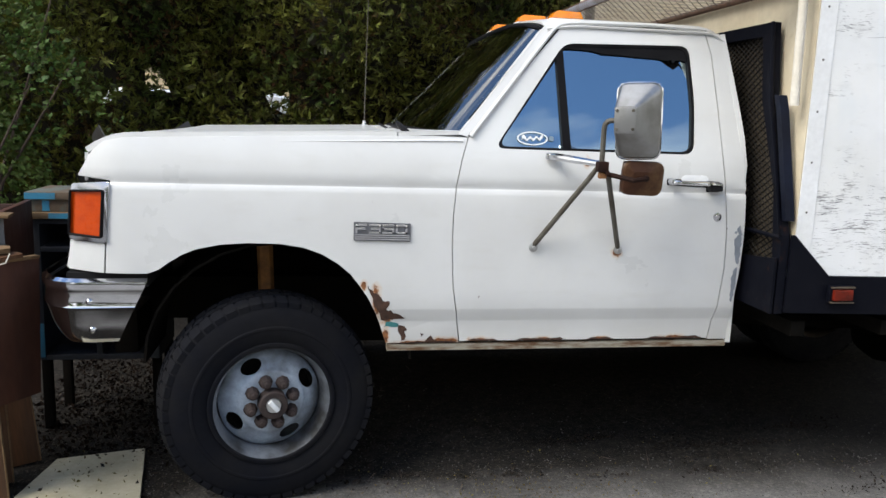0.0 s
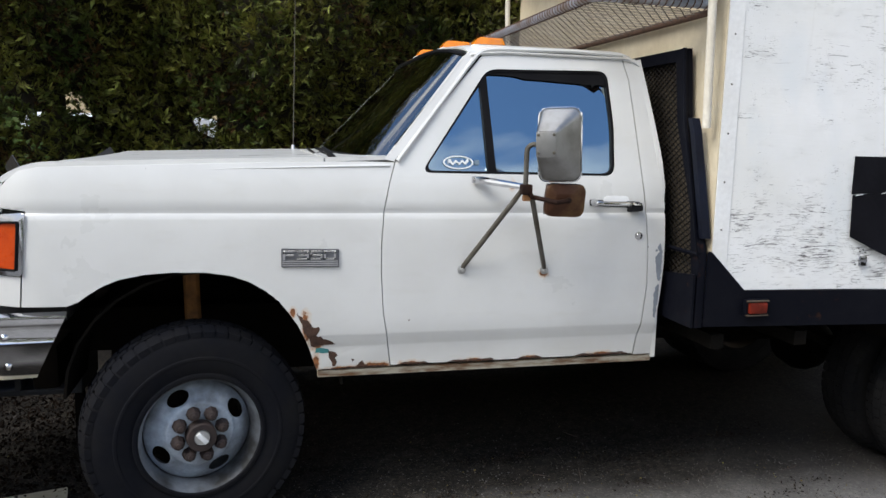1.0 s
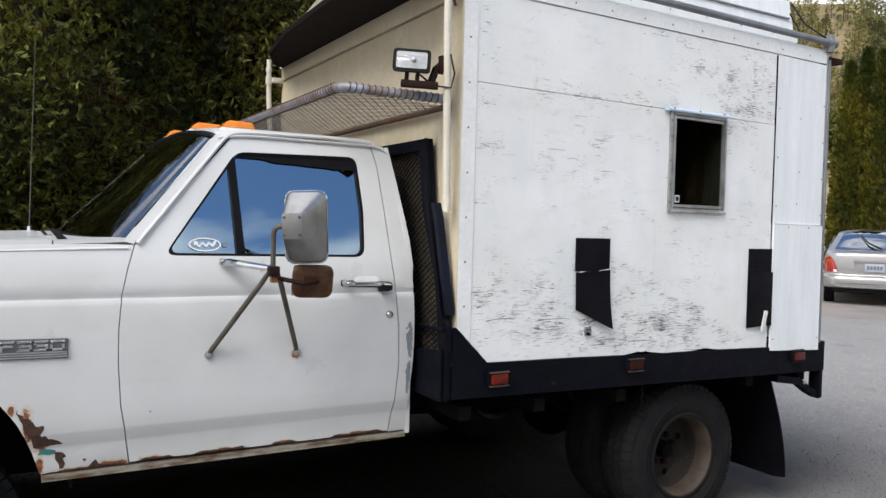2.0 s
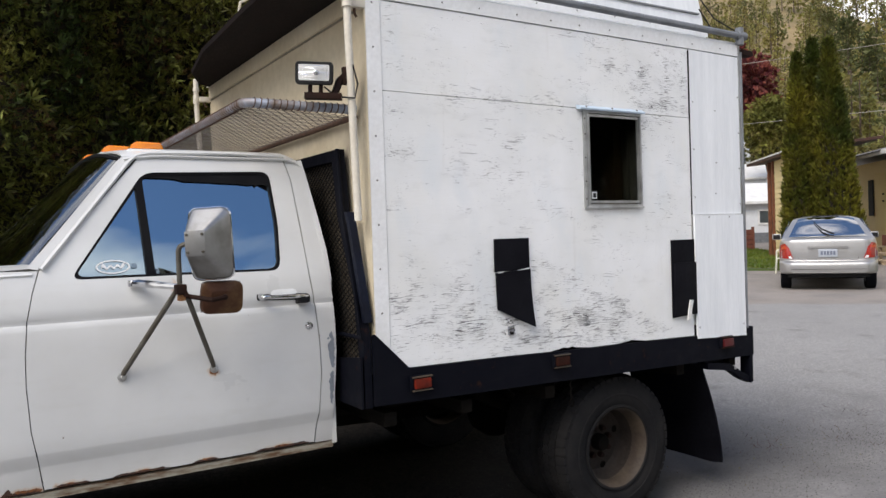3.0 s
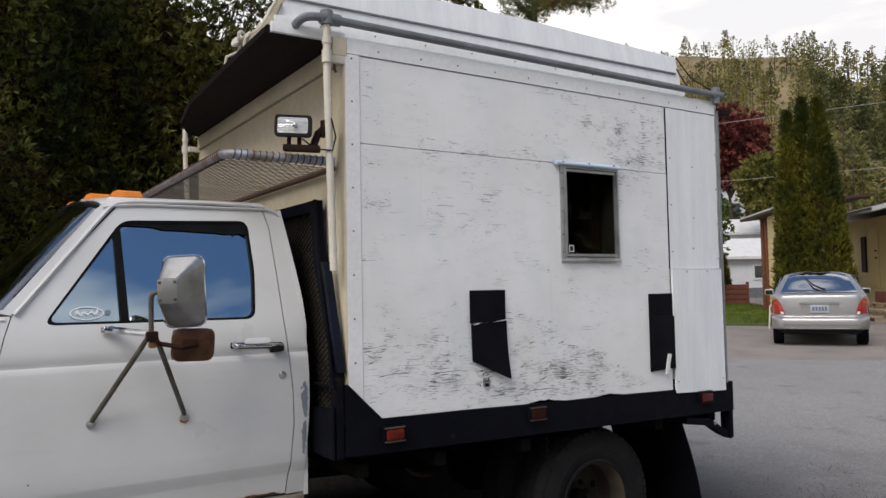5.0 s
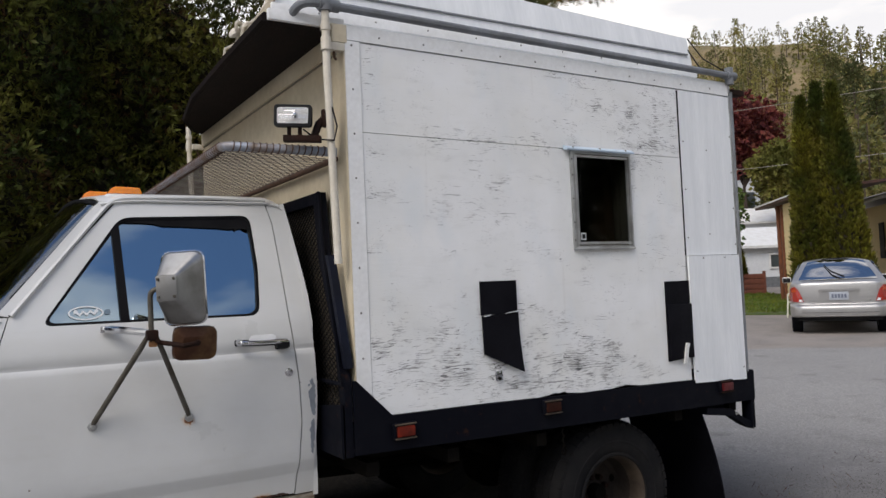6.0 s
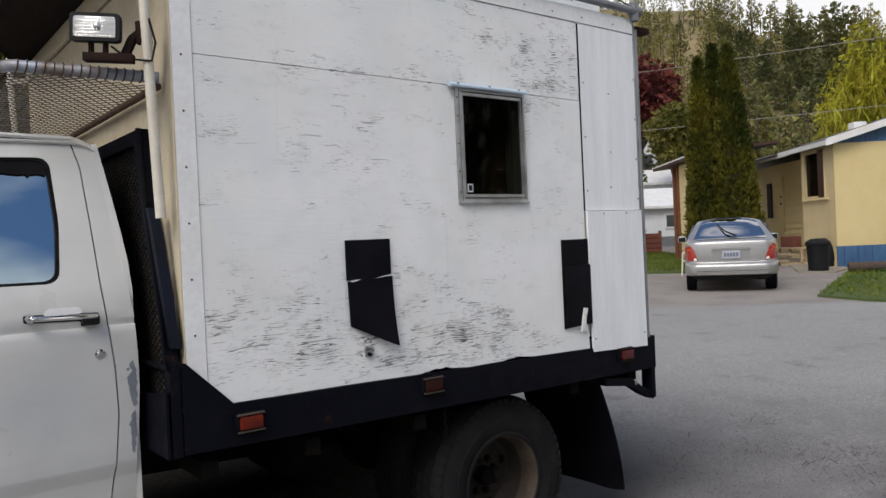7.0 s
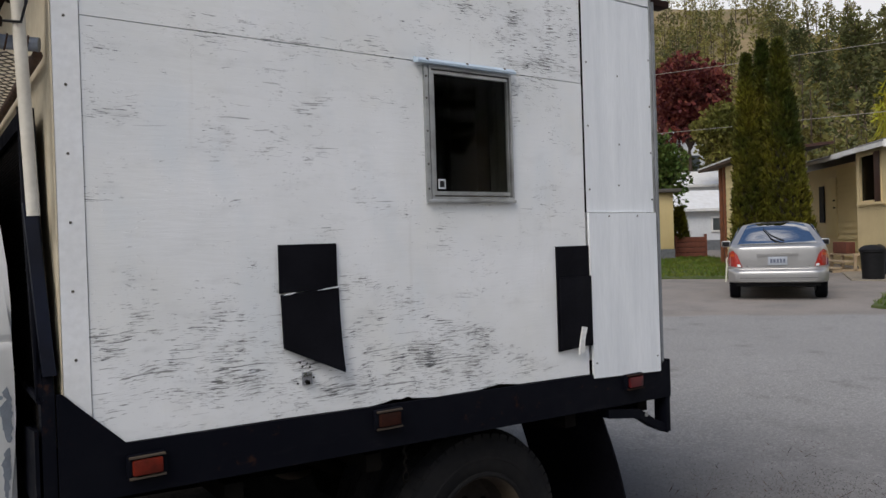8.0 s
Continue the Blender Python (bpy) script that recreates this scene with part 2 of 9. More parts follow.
    long = ramp_of(nt, maths(nt, "ADD", noise_on(nt, vec, 5, (0.75, 1, 30.0), 2, 0.5, (1, 0, 7)), maths(nt, "MULTIPLY", wear, 0.42)), 0.722, 0.738)
    blot = ramp_of(nt, maths(nt, "ADD", noise_on(nt, vec, 16, (0.7, 1, 6.0), 5, 0.68, (5, 0, 3)), maths(nt, "MULTIPLY", wear, 0.42)), 0.752, 0.80)
    crack = maths(nt, "MAXIMUM", maths(nt, "MAXIMUM", tick, maths(nt, "MULTIPLY", fine, 0.6)), maths(nt, "MAXIMUM", maths(nt, "MULTIPLY", long, 0.8), maths(nt, "MULTIPLY", blot, 0.75)))
    tone = mixed(nt, ramp_of(nt, noise_of(nt, 12, 4), 0.4, 0.6), (0.035, 0.036, 0.040), (0.19, 0.185, 0.175))
    col = mixed(nt, maths(nt, "MULTIPLY", crack, 0.92), base, tone)
    nt.links.new(col, b.inputs["Base Color"])
    nt.links.new(ramp_of(nt, crack, 0, 1, 0.5, 0.85), b.inputs["Roughness"])
    h = maths(nt, "SUBTRACT", maths(nt, "MULTIPLY", noise_on(nt, vec, 18, (0.6, 1, 5), 4), 0.5), crack)
    bumped(nt, b, h, 0.5, 0.003)
    return m


def tyre_mat(name):
    return mat(name, (0.0052, 0.0062, 0.0098), (0.0120, 0.0118, 0.0128), spec=0.08, rough=0.88, scale=5, bump=0.25, bscale=160, bdist=0.002)


def glass_mat(name, tint=(0.75, 0.82, 0.85), dark=0.25, ior=1.7, least=0.05, gloss=(1, 1, 1)):
    """A pane: clear gloss over a see-through tint."""
    m, nt, b = nodes_of(name)
    nt.nodes.remove(b)
    tr, gl, ms, fr = (nt.nodes.new("ShaderNode" + k) for k in ("BsdfTransparent", "BsdfGlossy", "MixShader", "Fresnel"))
    tr.inputs[0].default_value = (tint[0] * dark, tint[1] * dark, tint[2] * dark, 1)
    gl.inputs["Roughness"].default_value = 0.02
    gl.inputs["Color"].default_value = (*gloss, 1)
    fr.inputs[0].default_value = ior
    nt.links.new(ramp_of(nt, fr.outputs[0], 0, 1, least, 1.0), ms.inputs[0])
    nt.links.new(tr.outputs[0], ms.inputs[1])
    nt.links.new(gl.outputs[0], ms.inputs[2])
    nt.links.new(ms.outputs[0], nt.nodes["Material Output"].inputs[0])
    return m


def asphalt_mat(name):
    m, nt, b = nodes_of(name)
    x, y, z = place_of(nt)
    big = ramp_of(nt, noise_of(nt, 0.5, 6), 0.35, 0.68)
    col = mixed(nt, big, (0.27, 0.263, 0.257), (0.20, 0.195, 0.19))
    grit = noise_of(nt, 130, 3)
    col = mixed(nt, maths(nt, "MULTIPLY", ramp_of(nt, noise_of(nt, 17, 6, rough=0.75), 0.38, 0.62), 0.65), col, (0.15, 0.145, 0.14))
    col = mixed(nt, maths(nt, "MULTIPLY", ramp_of(nt, noise_of(nt, 46, 4, rough=0.7, shift=(2, 8, 0)), 0.50, 0.64), 0.85), col, (0.40, 0.385, 0.36))
    col = mixed(nt, maths(nt, "MULTIPLY", ramp_of(nt, grit, 0.35, 0.68), 0.45), col, (0.42, 0.41, 0.39))
    col = mixed(nt, maths(nt, "MULTIPLY", ramp_of(nt, noise_of(nt, 75, 3, shift=(5, 2, 0)), 0.56, 0.68), 0.5), col, (0.12, 0.118, 0.115))
    # oil-stained, leaf-littered standing strip below the truck, with the truck's shade painted in
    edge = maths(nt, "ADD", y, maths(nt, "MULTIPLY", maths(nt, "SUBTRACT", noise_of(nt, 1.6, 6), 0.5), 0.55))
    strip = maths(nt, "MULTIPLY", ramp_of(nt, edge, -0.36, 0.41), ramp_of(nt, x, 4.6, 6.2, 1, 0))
    # leafy soil in front, its tone deepened to stand in for the clutter's shade
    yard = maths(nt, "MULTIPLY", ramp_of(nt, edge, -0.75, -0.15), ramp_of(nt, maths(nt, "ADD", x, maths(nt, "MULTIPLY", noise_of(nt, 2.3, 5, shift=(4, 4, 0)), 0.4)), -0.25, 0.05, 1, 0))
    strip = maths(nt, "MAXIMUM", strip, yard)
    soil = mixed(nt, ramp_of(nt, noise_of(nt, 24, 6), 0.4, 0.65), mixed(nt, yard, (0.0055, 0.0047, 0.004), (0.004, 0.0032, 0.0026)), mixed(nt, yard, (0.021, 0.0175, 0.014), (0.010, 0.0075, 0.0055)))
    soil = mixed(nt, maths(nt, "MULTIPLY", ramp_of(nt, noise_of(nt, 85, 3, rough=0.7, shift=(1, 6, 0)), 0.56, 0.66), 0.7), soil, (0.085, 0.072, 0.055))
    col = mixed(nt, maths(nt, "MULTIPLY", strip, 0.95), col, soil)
    spot = ramp_of(nt, noise_of(nt, 1.9, 5, shift=(7, 3, 0)), 0.58, 0.72)
    col = mixed(nt, maths(nt, "MULTIPLY", spot, 0.35), col, (0.05, 0.048, 0.046))
    # darker patchy stretch behind the truck, and the warmer old drive across the lane
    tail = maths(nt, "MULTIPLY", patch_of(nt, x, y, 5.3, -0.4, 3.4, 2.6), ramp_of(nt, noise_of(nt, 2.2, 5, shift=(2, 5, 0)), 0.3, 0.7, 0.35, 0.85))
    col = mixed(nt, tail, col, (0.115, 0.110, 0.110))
    away = maths(nt, "ADD", maths(nt, "ADD", maths(nt, "MULTIPLY", x, 0.77), maths(nt, "MULTIPLY", y, 0.64)), maths(nt, "MULTIPLY", maths(nt, "SUBTRACT", noise_of(nt, 0.9, 5, shift=(1, 9, 0)), 0.5), 1.2))
    col = mixed(nt, maths(nt, "MULTIPLY", ramp_of(nt, away, 13.35, 13.6), 0.6), col, mixed(nt, ramp_of(nt, noise_of(nt, 1.1, 6), 0.4, 0.65), (0.27, 0.225, 0.19), (0.18, 0.155, 0.135)))
    nt.links.new(col, b.inputs["Base Color"])
    b.inputs["Roughness"].default_value = 0.9
    nt.links.new(ramp_of(nt, strip, 0, 1, 0.25, 0.04), b.inputs["Specular IOR Level"])
    bumped(nt, b, grit, 0.55, 0.006)
    return m


def rail_mat(name):
    """Near-black enamel with scattered small rust blooms and dull scuffs."""
    m, nt, b = nodes_of(name)
    base = mixed(nt, ramp_of(nt, noise_of(nt, 4, 5), 0.42, 0.72), (0.0021, 0.0026, 0.0058), (0.0044, 0.0048, 0.0080))
    scuff = ramp_of(nt, noise_of(nt, 14, 7, (0.5, 1, 1.8)), 0.60, 0.76)
    base = mixed(nt, maths(nt, "MULTIPLY", scuff, 0.35), base, (0.017, 0.016, 0.018))
    rust = ramp_of(nt, maths(nt, "ADD", noise_of(nt, 22, 7, rough=0.65), maths(nt, "MULTIPLY", noise_of(nt, 2.0, 4, shift=(3, 1, 2)), 0.5)), 0.90, 0.98)
    base = mixed(nt, maths(nt, "MULTIPLY", rust, 0.7), base, (0.03, 0.013, 0.008))
    nt.links.new(base, b.inputs["Base Color"])
    nt.links.new(ramp_of(nt, noise_of(nt, 9, 5), 0.3, 0.7, 0.5, 0.75), b.inputs["Roughness"])
    b.inputs["Specular IOR Level"].default_value = 0.09
    bumped(nt, b, noise_of(nt, 40, 6), 0.15, 0.003)
    return m


M_CAB = paint_mat("white_enamel")
M_FENDER = paint_mat("white_enamel_rusted", rust_at=[(0.385, 0.80, 0.018, 4.0), (0.425, 0.735, 0.02, 1.2), (0.55, 0.634, 0.09, 0.12), (0.66, 0.640, 0.05, 0.3), (0.335, 0.873, 0.012, 1.5), (0.42, 0.66, 0.012, 4.0)])
M_DOOR = paint_mat("white_enamel_door", rust_at=[(0.8, 0.644, 0.035, 0.35), (1.05, 0.64, 0.05, 0.25), (1.3, 0.645, 0.03, 0.3), (1.62, 0.642, 0.05, 0.25), (1.335, 1.005, 0.018, 1.2), (1.2, 1.36, 0.014, 1.5)])
M_PILLAR = paint_mat("white_enamel_chipped", primer_at=[(1.84, 1.09, 0.006, 1.0)])
M_PLY = plywood_mat("painted_plywood")
M_SHEET = mat("painted_sheet_metal", (0.84, 0.86, 0.875), (0.73, 0.755, 0.775), rough=0.5, scale=4, stretch=(4, 1, 0.4), bump=0.06, bscale=6, bdist=0.01, fine_by=0.16)
M_TRIM = mat("white_trim_paint", (0.84, 0.85, 0.855), (0.76, 0.76, 0.745), rough=0.5, scale=5, bump=0.08, bscale=30)
M_TARP = mat("dirty_canvas_tarp", (0.36, 0.32, 0.235), (0.22, 0.19, 0.13), rough=0.9, scale=5, bump=0.5, bscale=14, bdist=0.02)
M_CREAM = mat("cream_paint", (0.66, 0.58, 0.43), (0.58, 0.49, 0.34), rough=0.55, scale=3, bump=0.05, bscale=12)
M_PIPEW = mat("cream_pipe", (0.68, 0.64, 0.55), (0.55, 0.50, 0.41), rough=0.5, scale=7)
M_PIPEG = mat("grey_pipe", (0.19, 0.205, 0.225), (0.12, 0.125, 0.13), rough=0.4, scale=8, bump=0.1, bscale=50)
M_RACKP = mat("galvanised_pipe", (0.32, 0.36, 0.43), (0.17, 0.13, 0.105), rough=0.5, metal=0.3, scale=9, lo=0.42, hi=0.62, bump=0.15, bscale=60)
M_MESH = mat("expanded_mesh", (0.16, 0.145, 0.13), (0.09, 0.07, 0.055), rough=0.7, metal=0.2, scale=14)
M_MESHB = mat("black_mesh", (0.006, 0.006, 0.006), (0.012, 0.010, 0.009), spec=0.1, rough=0.7, scale=14)
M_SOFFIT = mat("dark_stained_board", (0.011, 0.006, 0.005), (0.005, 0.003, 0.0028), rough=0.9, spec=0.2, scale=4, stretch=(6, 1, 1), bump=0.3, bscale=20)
M_BLACK = rail_mat("black_rail_paint")
# dark paint tinted blue to stand in for the sky's reflection
M_SKYTINT = mat("dark_paint_sky_tint", (0.005, 0.0075, 0.018), (0.004, 0.0045, 0.008), spec=0.15, rough=0.6, scale=5)
M_RUBBER = mat("black_rubber_sheet", (0.0035, 0.0035, 0.0055), (0.007, 0.007, 0.010), spec=0.08, rough=0.6, scale=7, bump=0.15, bscale=25)
M_TYRE = tyre_mat("tyre_rubber")
M_TYRED = mat("dusty_tyre_rubber", (0.0095, 0.0098, 0.0112), (0.021, 0.0200, 0.0195), spec=0.08, rough=0.9, scale=5, bump=0.25, bscale=160, bdist=0.002)
M_RIMG = mat("grimy_rim_paint", (0.17, 0.19, 0.22), (0.03, 0.03, 0.03), rough=0.55, metal=0.2, scale=5, lo=0.42, hi=0.62, bump=0.1, bscale=40)
M_RIM = mat("grey_rim_paint", (0.34, 0.405, 0.49), (0.13, 0.145, 0.165), rough=0.42, metal=0.2, scale=9, lo=0.4, hi=0.7, bump=0.05, bscale=40)
M_RIMR = mat("rusty_rim", (0.035, 0.027, 0.021), (0.018, 0.012, 0.009), rough=0.85, metal=0.2, scale=8, lo=0.4, hi=0.6, bump=0.15, bscale=40)
M_RIMLIP = mat("brown_rim_lip", (0.075, 0.055, 0.036), (0.032, 0.021, 0.014), rough=0.7, scale=8)
M_BRACK = mat("dark_rusty_bracket", (0.012, 0.007, 0.006), (0.027, 0.011, 0.0065), rough=0.8, spec=0.15, scale=14, bump=0.3, bscale=60)
M_RUST = mat("rusty_steel", (0.13, 0.07, 0.045), (0.065, 0.04, 0.028), rough=0.85, metal=0.1, scale=30, bump=0.3, bscale=90)
M_OCHRE = mat("rusty_ochre_spring", (0.34, 0.15, 0.04), (0.15, 0.07, 0.03), rough=0.75, scale=18, bump=0.2)
M_CHROME = mat("chrome", (0.66, 0.67, 0.69), (0.55, 0.55, 0.56), rough=0.10, metal=1.0, scale=12, bump=0.02, bscale=9, fine_by=0.06)
M_ALU = mat("aluminium_frame", (0.50, 0.51, 0.51), (0.30, 0.30, 0.29), rough=0.38, metal=0.8, scale=10, bump=0.05, fine_by=0.06)
M_DRIP = mat("bright_drip_metal", (0.66, 0.78, 0.90), (0.54, 0.66, 0.78), rough=0.3, metal=0.35, scale=9, fine_by=0.06)
M_REFL = mat("satin_reflector", (0.80, 0.80, 0.78), (0.62, 0.62, 0.60), rough=0.5, metal=0.1, scale=14, stretch=(1, 1, 9), bump=0.4, bscale=30, bdist=0.003, fine_by=0.05)
M_MIRROR = mat("stainless_mirror_shell", (0.31, 0.31, 0.305), (0.20, 0.195, 0.185), rough=0.34, metal=0.95, scale=10, lo=0.42, hi=0.7, fine_by=0.03)
M_MIRRORR = mat("rusted_mirror_shell", (0.17, 0.10, 0.042), (0.062, 0.024, 0.011), rough=0.42, metal=0.6, scale=9, lo=0.35, hi=0.62, bump=0.15)
M_ARM = mat("weathered_mirror_arm", (0.125, 0.118, 0.10), (0.07, 0.058, 0.043), rough=0.5, metal=0.5, scale=16, bump=0.1)
M_SEAL = mat("black_window_seal", (0.004, 0.004, 0.005), (0.009, 0.009, 0.010), spec=0.1, rough=0.6, scale=9)
M_DARK = mat("dark_underbody", (0.004, 0.0036, 0.0032), (0.008, 0.0065, 0.005), spec=0.06, rough=0.9, scale=6, bump=0.2)
M_JAMB = mat("grimy_jamb_paint", (0.30, 0.28, 0.22), (0.17, 0.155, 0.12), rough=0.7, scale=9, bump=0.1)
M_CURTAIN = mat("dim_curtain", (0.30, 0.23, 0.12), (0.22, 0.165, 0.085), rough=0.9, scale=5, stretch=(3, 3, 0.3))
M_STEP = mat("weathered_step_wood", (0.46, 0.36, 0.24), (0.34, 0.25, 0.16), rough=0.7, scale=8)
M_WALLSHADE = mat("shaded_wall_tone", (0.12, 0.095, 0.06), (0.06, 0.045, 0.03), rough=0.9, scale=5)
M_TEAL = mat("old_teal_paint", (0.04, 0.20, 0.20), (0.03, 0.15, 0.16), rough=0.5, scale=20)
M_PRIMER = mat("grey_primer", (0.24, 0.27, 0.31), (0.18, 0.20, 0.23), rough=0.6, scale=20)
M_FLAKE = mat("flaking_rust", (0.082, 0.040, 0.024), (0.034, 0.017, 0.012), rough=0.9, scale=40, bump=0.6, bscale=120, bdist=0.004)
M_INT = mat("dark_cab_trim", (0.02, 0.02, 0.022), (0.035, 0.035, 0.036), rough=0.8, scale=6)
M_SEAT = mat("grey_seat_cloth", (0.09, 0.09, 0.10), (0.06, 0.06, 0.065), rough=0.9, scale=14, bump=0.2)
M_GLASS = glass_mat("cab_glass", (0.6, 0.75, 0.85), 0.25, 4.8, 0.05, (0.78, 0.97, 1.06))
M_SCREEN = glass_mat("screen_glass", (0.7, 0.8, 0.8), 0.45, 2.5)
M_CARGLASS = glass_mat("car_glass", (0.5, 0.6, 0.7), 0.25, 7.0, 0.2)
M_GLASSD = glass_mat("dim_pane", (0.7, 0.75, 0.75), 0.5, 1.2, 0.0)
M_BOXPANE = glass_mat("box_window_pane", (0.8, 0.85, 0.85), 0.35, 1.12, 0.0)
M_LAMPG = glass_mat("lamp_glass", (1, 1, 1), 0.95, 1.35, 0.0)
M_AMBER = mat("amber_lens", (0.56, 0.065, 0.002), (0.42, 0.040, 0.0015), rough=0.3, scale=20, bump=0.25, bscale=150, bdist=0.002, spec=0.3, coat=0.1)
M_BADGE = mat("satin_badge_grey", (0.17, 0.175, 0.19), (0.12, 0.12, 0.13), rough=0.4, metal=0.4, scale=20)
M_BEZEL = mat("dulled_chrome", (0.42, 0.43, 0.46), (0.30, 0.305, 0.32), rough=0.14, metal=1.0, scale=12, fine_by=0.05)
M_AMBERROOF = mat("amber_roof_lens", (0.85, 0.27, 0.012), (0.75, 0.2, 0.01), rough=0.2, scale=20, coat=0.5)
M_AMBERD = mat("dusty_amber_lens", (0.17, 0.014, 0.005), (0.07, 0.009, 0.004), rough=0.5, spec=0.2, scale=20)
M_DIMLENS = mat("dirty_dark_lens", (0.035, 0.010, 0.006), (0.016, 0.007, 0.005), rough=0.7, spec=0.1, scale=20)
M_REDD = mat("dull_red_lens", (0.11, 0.008, 0.010), (0.06, 0.006, 0.007), rough=0.4, scale=20)
M_RED = mat("red_lens", (0.40, 0.020, 0.010), (0.28, 0.012, 0.008), rough=0.2, scale=20, coat=0.5)
M_GLASSTAB = mat("faded_decal", (0.20, 0.27, 0.33), (0.12, 0.17, 0.22), rough=0.5, scale=30)
M_WHITEV = mat("white_vinyl", (0.75, 0.77, 0.78), (0.68, 0.70, 0.72), rough=0.5, scale=9)
M_ASPHALT = asphalt_mat("worn_asphalt")
M_GRASS = leaf_mat("grass_blades", (0.065, 0.125, 0.010), (0.15, 0.175, 0.022), scale=1.2)
M_LAWN = mat("lawn_soil", (0.05, 0.09, 0.015), (0.09, 0.10, 0.03), rough=1, scale=2, bump=0.5, bscale=60)
M_HEDGE = leaf_mat("arborvitae_leaf", (0.036, 0.052, 0.011), (0.190, 0.178, 0.034), scale=2.1, vary=0.75, lit_at=(2.2, -0.6))
M_HEDGEB = leaf_mat("dry_arborvitae_leaf", (0.115, 0.055, 0.025), (0.15, 0.095, 0.033), scale=2)
M_BUSH = leaf_mat("bright_shrub_leaf", (0.042, 0.082, 0.016), (0.11, 0.155, 0.032), scale=2)
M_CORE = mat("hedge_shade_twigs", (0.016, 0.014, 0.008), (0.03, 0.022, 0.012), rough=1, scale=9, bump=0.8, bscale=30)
M_BARK = mat("bark", (0.085, 0.06, 0.045), (0.05, 0.035, 0.027), rough=0.95, scale=12, bump=0.5, bscale=40)
M_CEDAR = leaf_mat("column_cedar_leaf", (0.036, 0.049, 0.006), (0.145, 0.130, 0.014), scale=0.9)
M_MAPLE = leaf_mat("red_maple_leaf", (0.095, 0.022, 0.020), (0.19, 0.042, 0.034), scale=0.7)
M_WILLOW = leaf_mat("willow_leaf", (0.25, 0.25, 0.018), (0.38, 0.34, 0.03), scale=0.6, trans=0.4)
M_OLIVE = leaf_mat("olive_tree_leaf", (0.13, 0.135, 0.030), (0.225, 0.20, 0.048), scale=0.5)
M_PINE = leaf_mat("pine_needle", (0.162, 0.165, 0.048), (0.305, 0.262, 0.088), trans=0.42, scale=0.05, vary=0.3)
M_PINEB = leaf_mat("browning_pine_needle", (0.34, 0.17, 0.03), (0.10, 0.12, 0.03), scale=1.1, vary=0.4)
M_PINED = leaf_mat("dark_pine_needle", (0.082, 0.096, 0.036), (0.155, 0.152, 0.054), trans=0.35, scale=0.05, vary=0.3)
M_PINEG = leaf_mat("green_pine_needle", (0.05, 0.07, 0.018), (0.10, 0.115, 0.03), scale=1.1, vary=0.4)
M_HILL = mat("dry_hillside_grass", (0.30, 0.22, 0.115), (0.15, 0.13, 0.06), rough=1, scale=0.13, bump=0.6, bscale=0.6, bdist=0.5)
M_HOUSE = mat("cream_siding", (0.66, 0.53, 0.27), (0.60, 0.47, 0.23), rough=0.6, scale=1.2, bump=0.05, bscale=20, random_by="", fine_by=0.06)
# Copy of the cream siding, lifted in colour to offset the side's shade
M_HOUSELIFT = mat("cream_siding_lifted", (0.68, 0.55, 0.31), (0.60, 0.47, 0.26), rough=0.6, scale=1.5, fine_by=0.06)
M_BLUE = mat("blue_skirting", (0.045, 0.12, 0.24), (0.035, 0.09, 0.19), rough=0.5, scale=2)
M_ROOF = mat("grey_shingle_roof", (0.12, 0.11, 0.10), (0.07, 0.065, 0.06), rough=0.95, scale=3, bump=0.4, bscale=30)
M_FASCIA = mat("white_fascia", (0.74, 0.74, 0.73), (0.64, 0.63, 0.60), rough=0.5, scale=3, fine_by=0.06)
M_WHITEHOME = mat("white_siding", (0.74, 0.76, 0.78), (0.64, 0.66, 0.68), rough=0.5, scale=1)
M_REDWOOD = mat("rusty_red_post", (0.22, 0.075, 0.03), (0.13, 0.05, 0.025), rough=0.8, scale=6)
M_PLANTER = mat("red_brown_planter", (0.18, 0.055, 0.03), (0.11, 0.035, 0.022), rough=0.8, scale=6)
M_SILVER = mat("silver_car_paint", (0.385, 0.38, 0.375), (0.35, 0.345, 0.34), rough=0.34, metal=0.6, scale=2, coat=0.3, fine_by=0.02)
M_PLASTIC = mat("grey_black_plastic", (0.008, 0.008, 0.009), (0.014, 0.014, 0.015), spec=0.2, rough=0.5, scale=8)
M_SMOKE = mat("smoked_plastic", (0.05, 0.047, 0.044), (0.03, 0.028, 0.027), rough=0.35, scale=8)
M_ROCKER = mat("grimy_rocker_paint", (0.46, 0.43, 0.34), (0.16, 0.085, 0.04), rough=0.7, scale=16, lo=0.42, hi=0.62, stretch=(0.6, 1, 3), bump=0.2)
M_PLATE = mat("pale_plate_paint", (0.42, 0.45, 0.50), (0.34, 0.37, 0.42), rough=0.4, scale=8)
M_PLATEFIG = mat("plate_figure_paint", (0.11, 0.13, 0.19), (0.13, 0.15, 0.20), rough=0.5, scale=8)
M_CHAIR = mat("pale_plastic", (0.70, 0.68, 0.56), (0.6, 0.58, 0.47), rough=0.45, scale=6)
M_WOODD = mat("dark_brown_plywood", (0.070, 0.022, 0.011), (0.028, 0.011, 0.007), rough=0.55, scale=4, stretch=(1, 1, 0.35), bump=0.15, bscale=25)
M_WOODP = mat("bare_plywood_edge", (0.20, 0.12, 0.054), (0.115, 0.07, 0.033), rough=0.75, scale=7, stretch=(1, 1, 5), bump=0.2, bscale=30)
M_WOODO = mat("orange_fir_board", (0.135, 0.055, 0.02), (0.065, 0.029, 0.012), rough=0.65, scale=6, stretch=(6, 6, 0.5), bump=0.2, bscale=20)
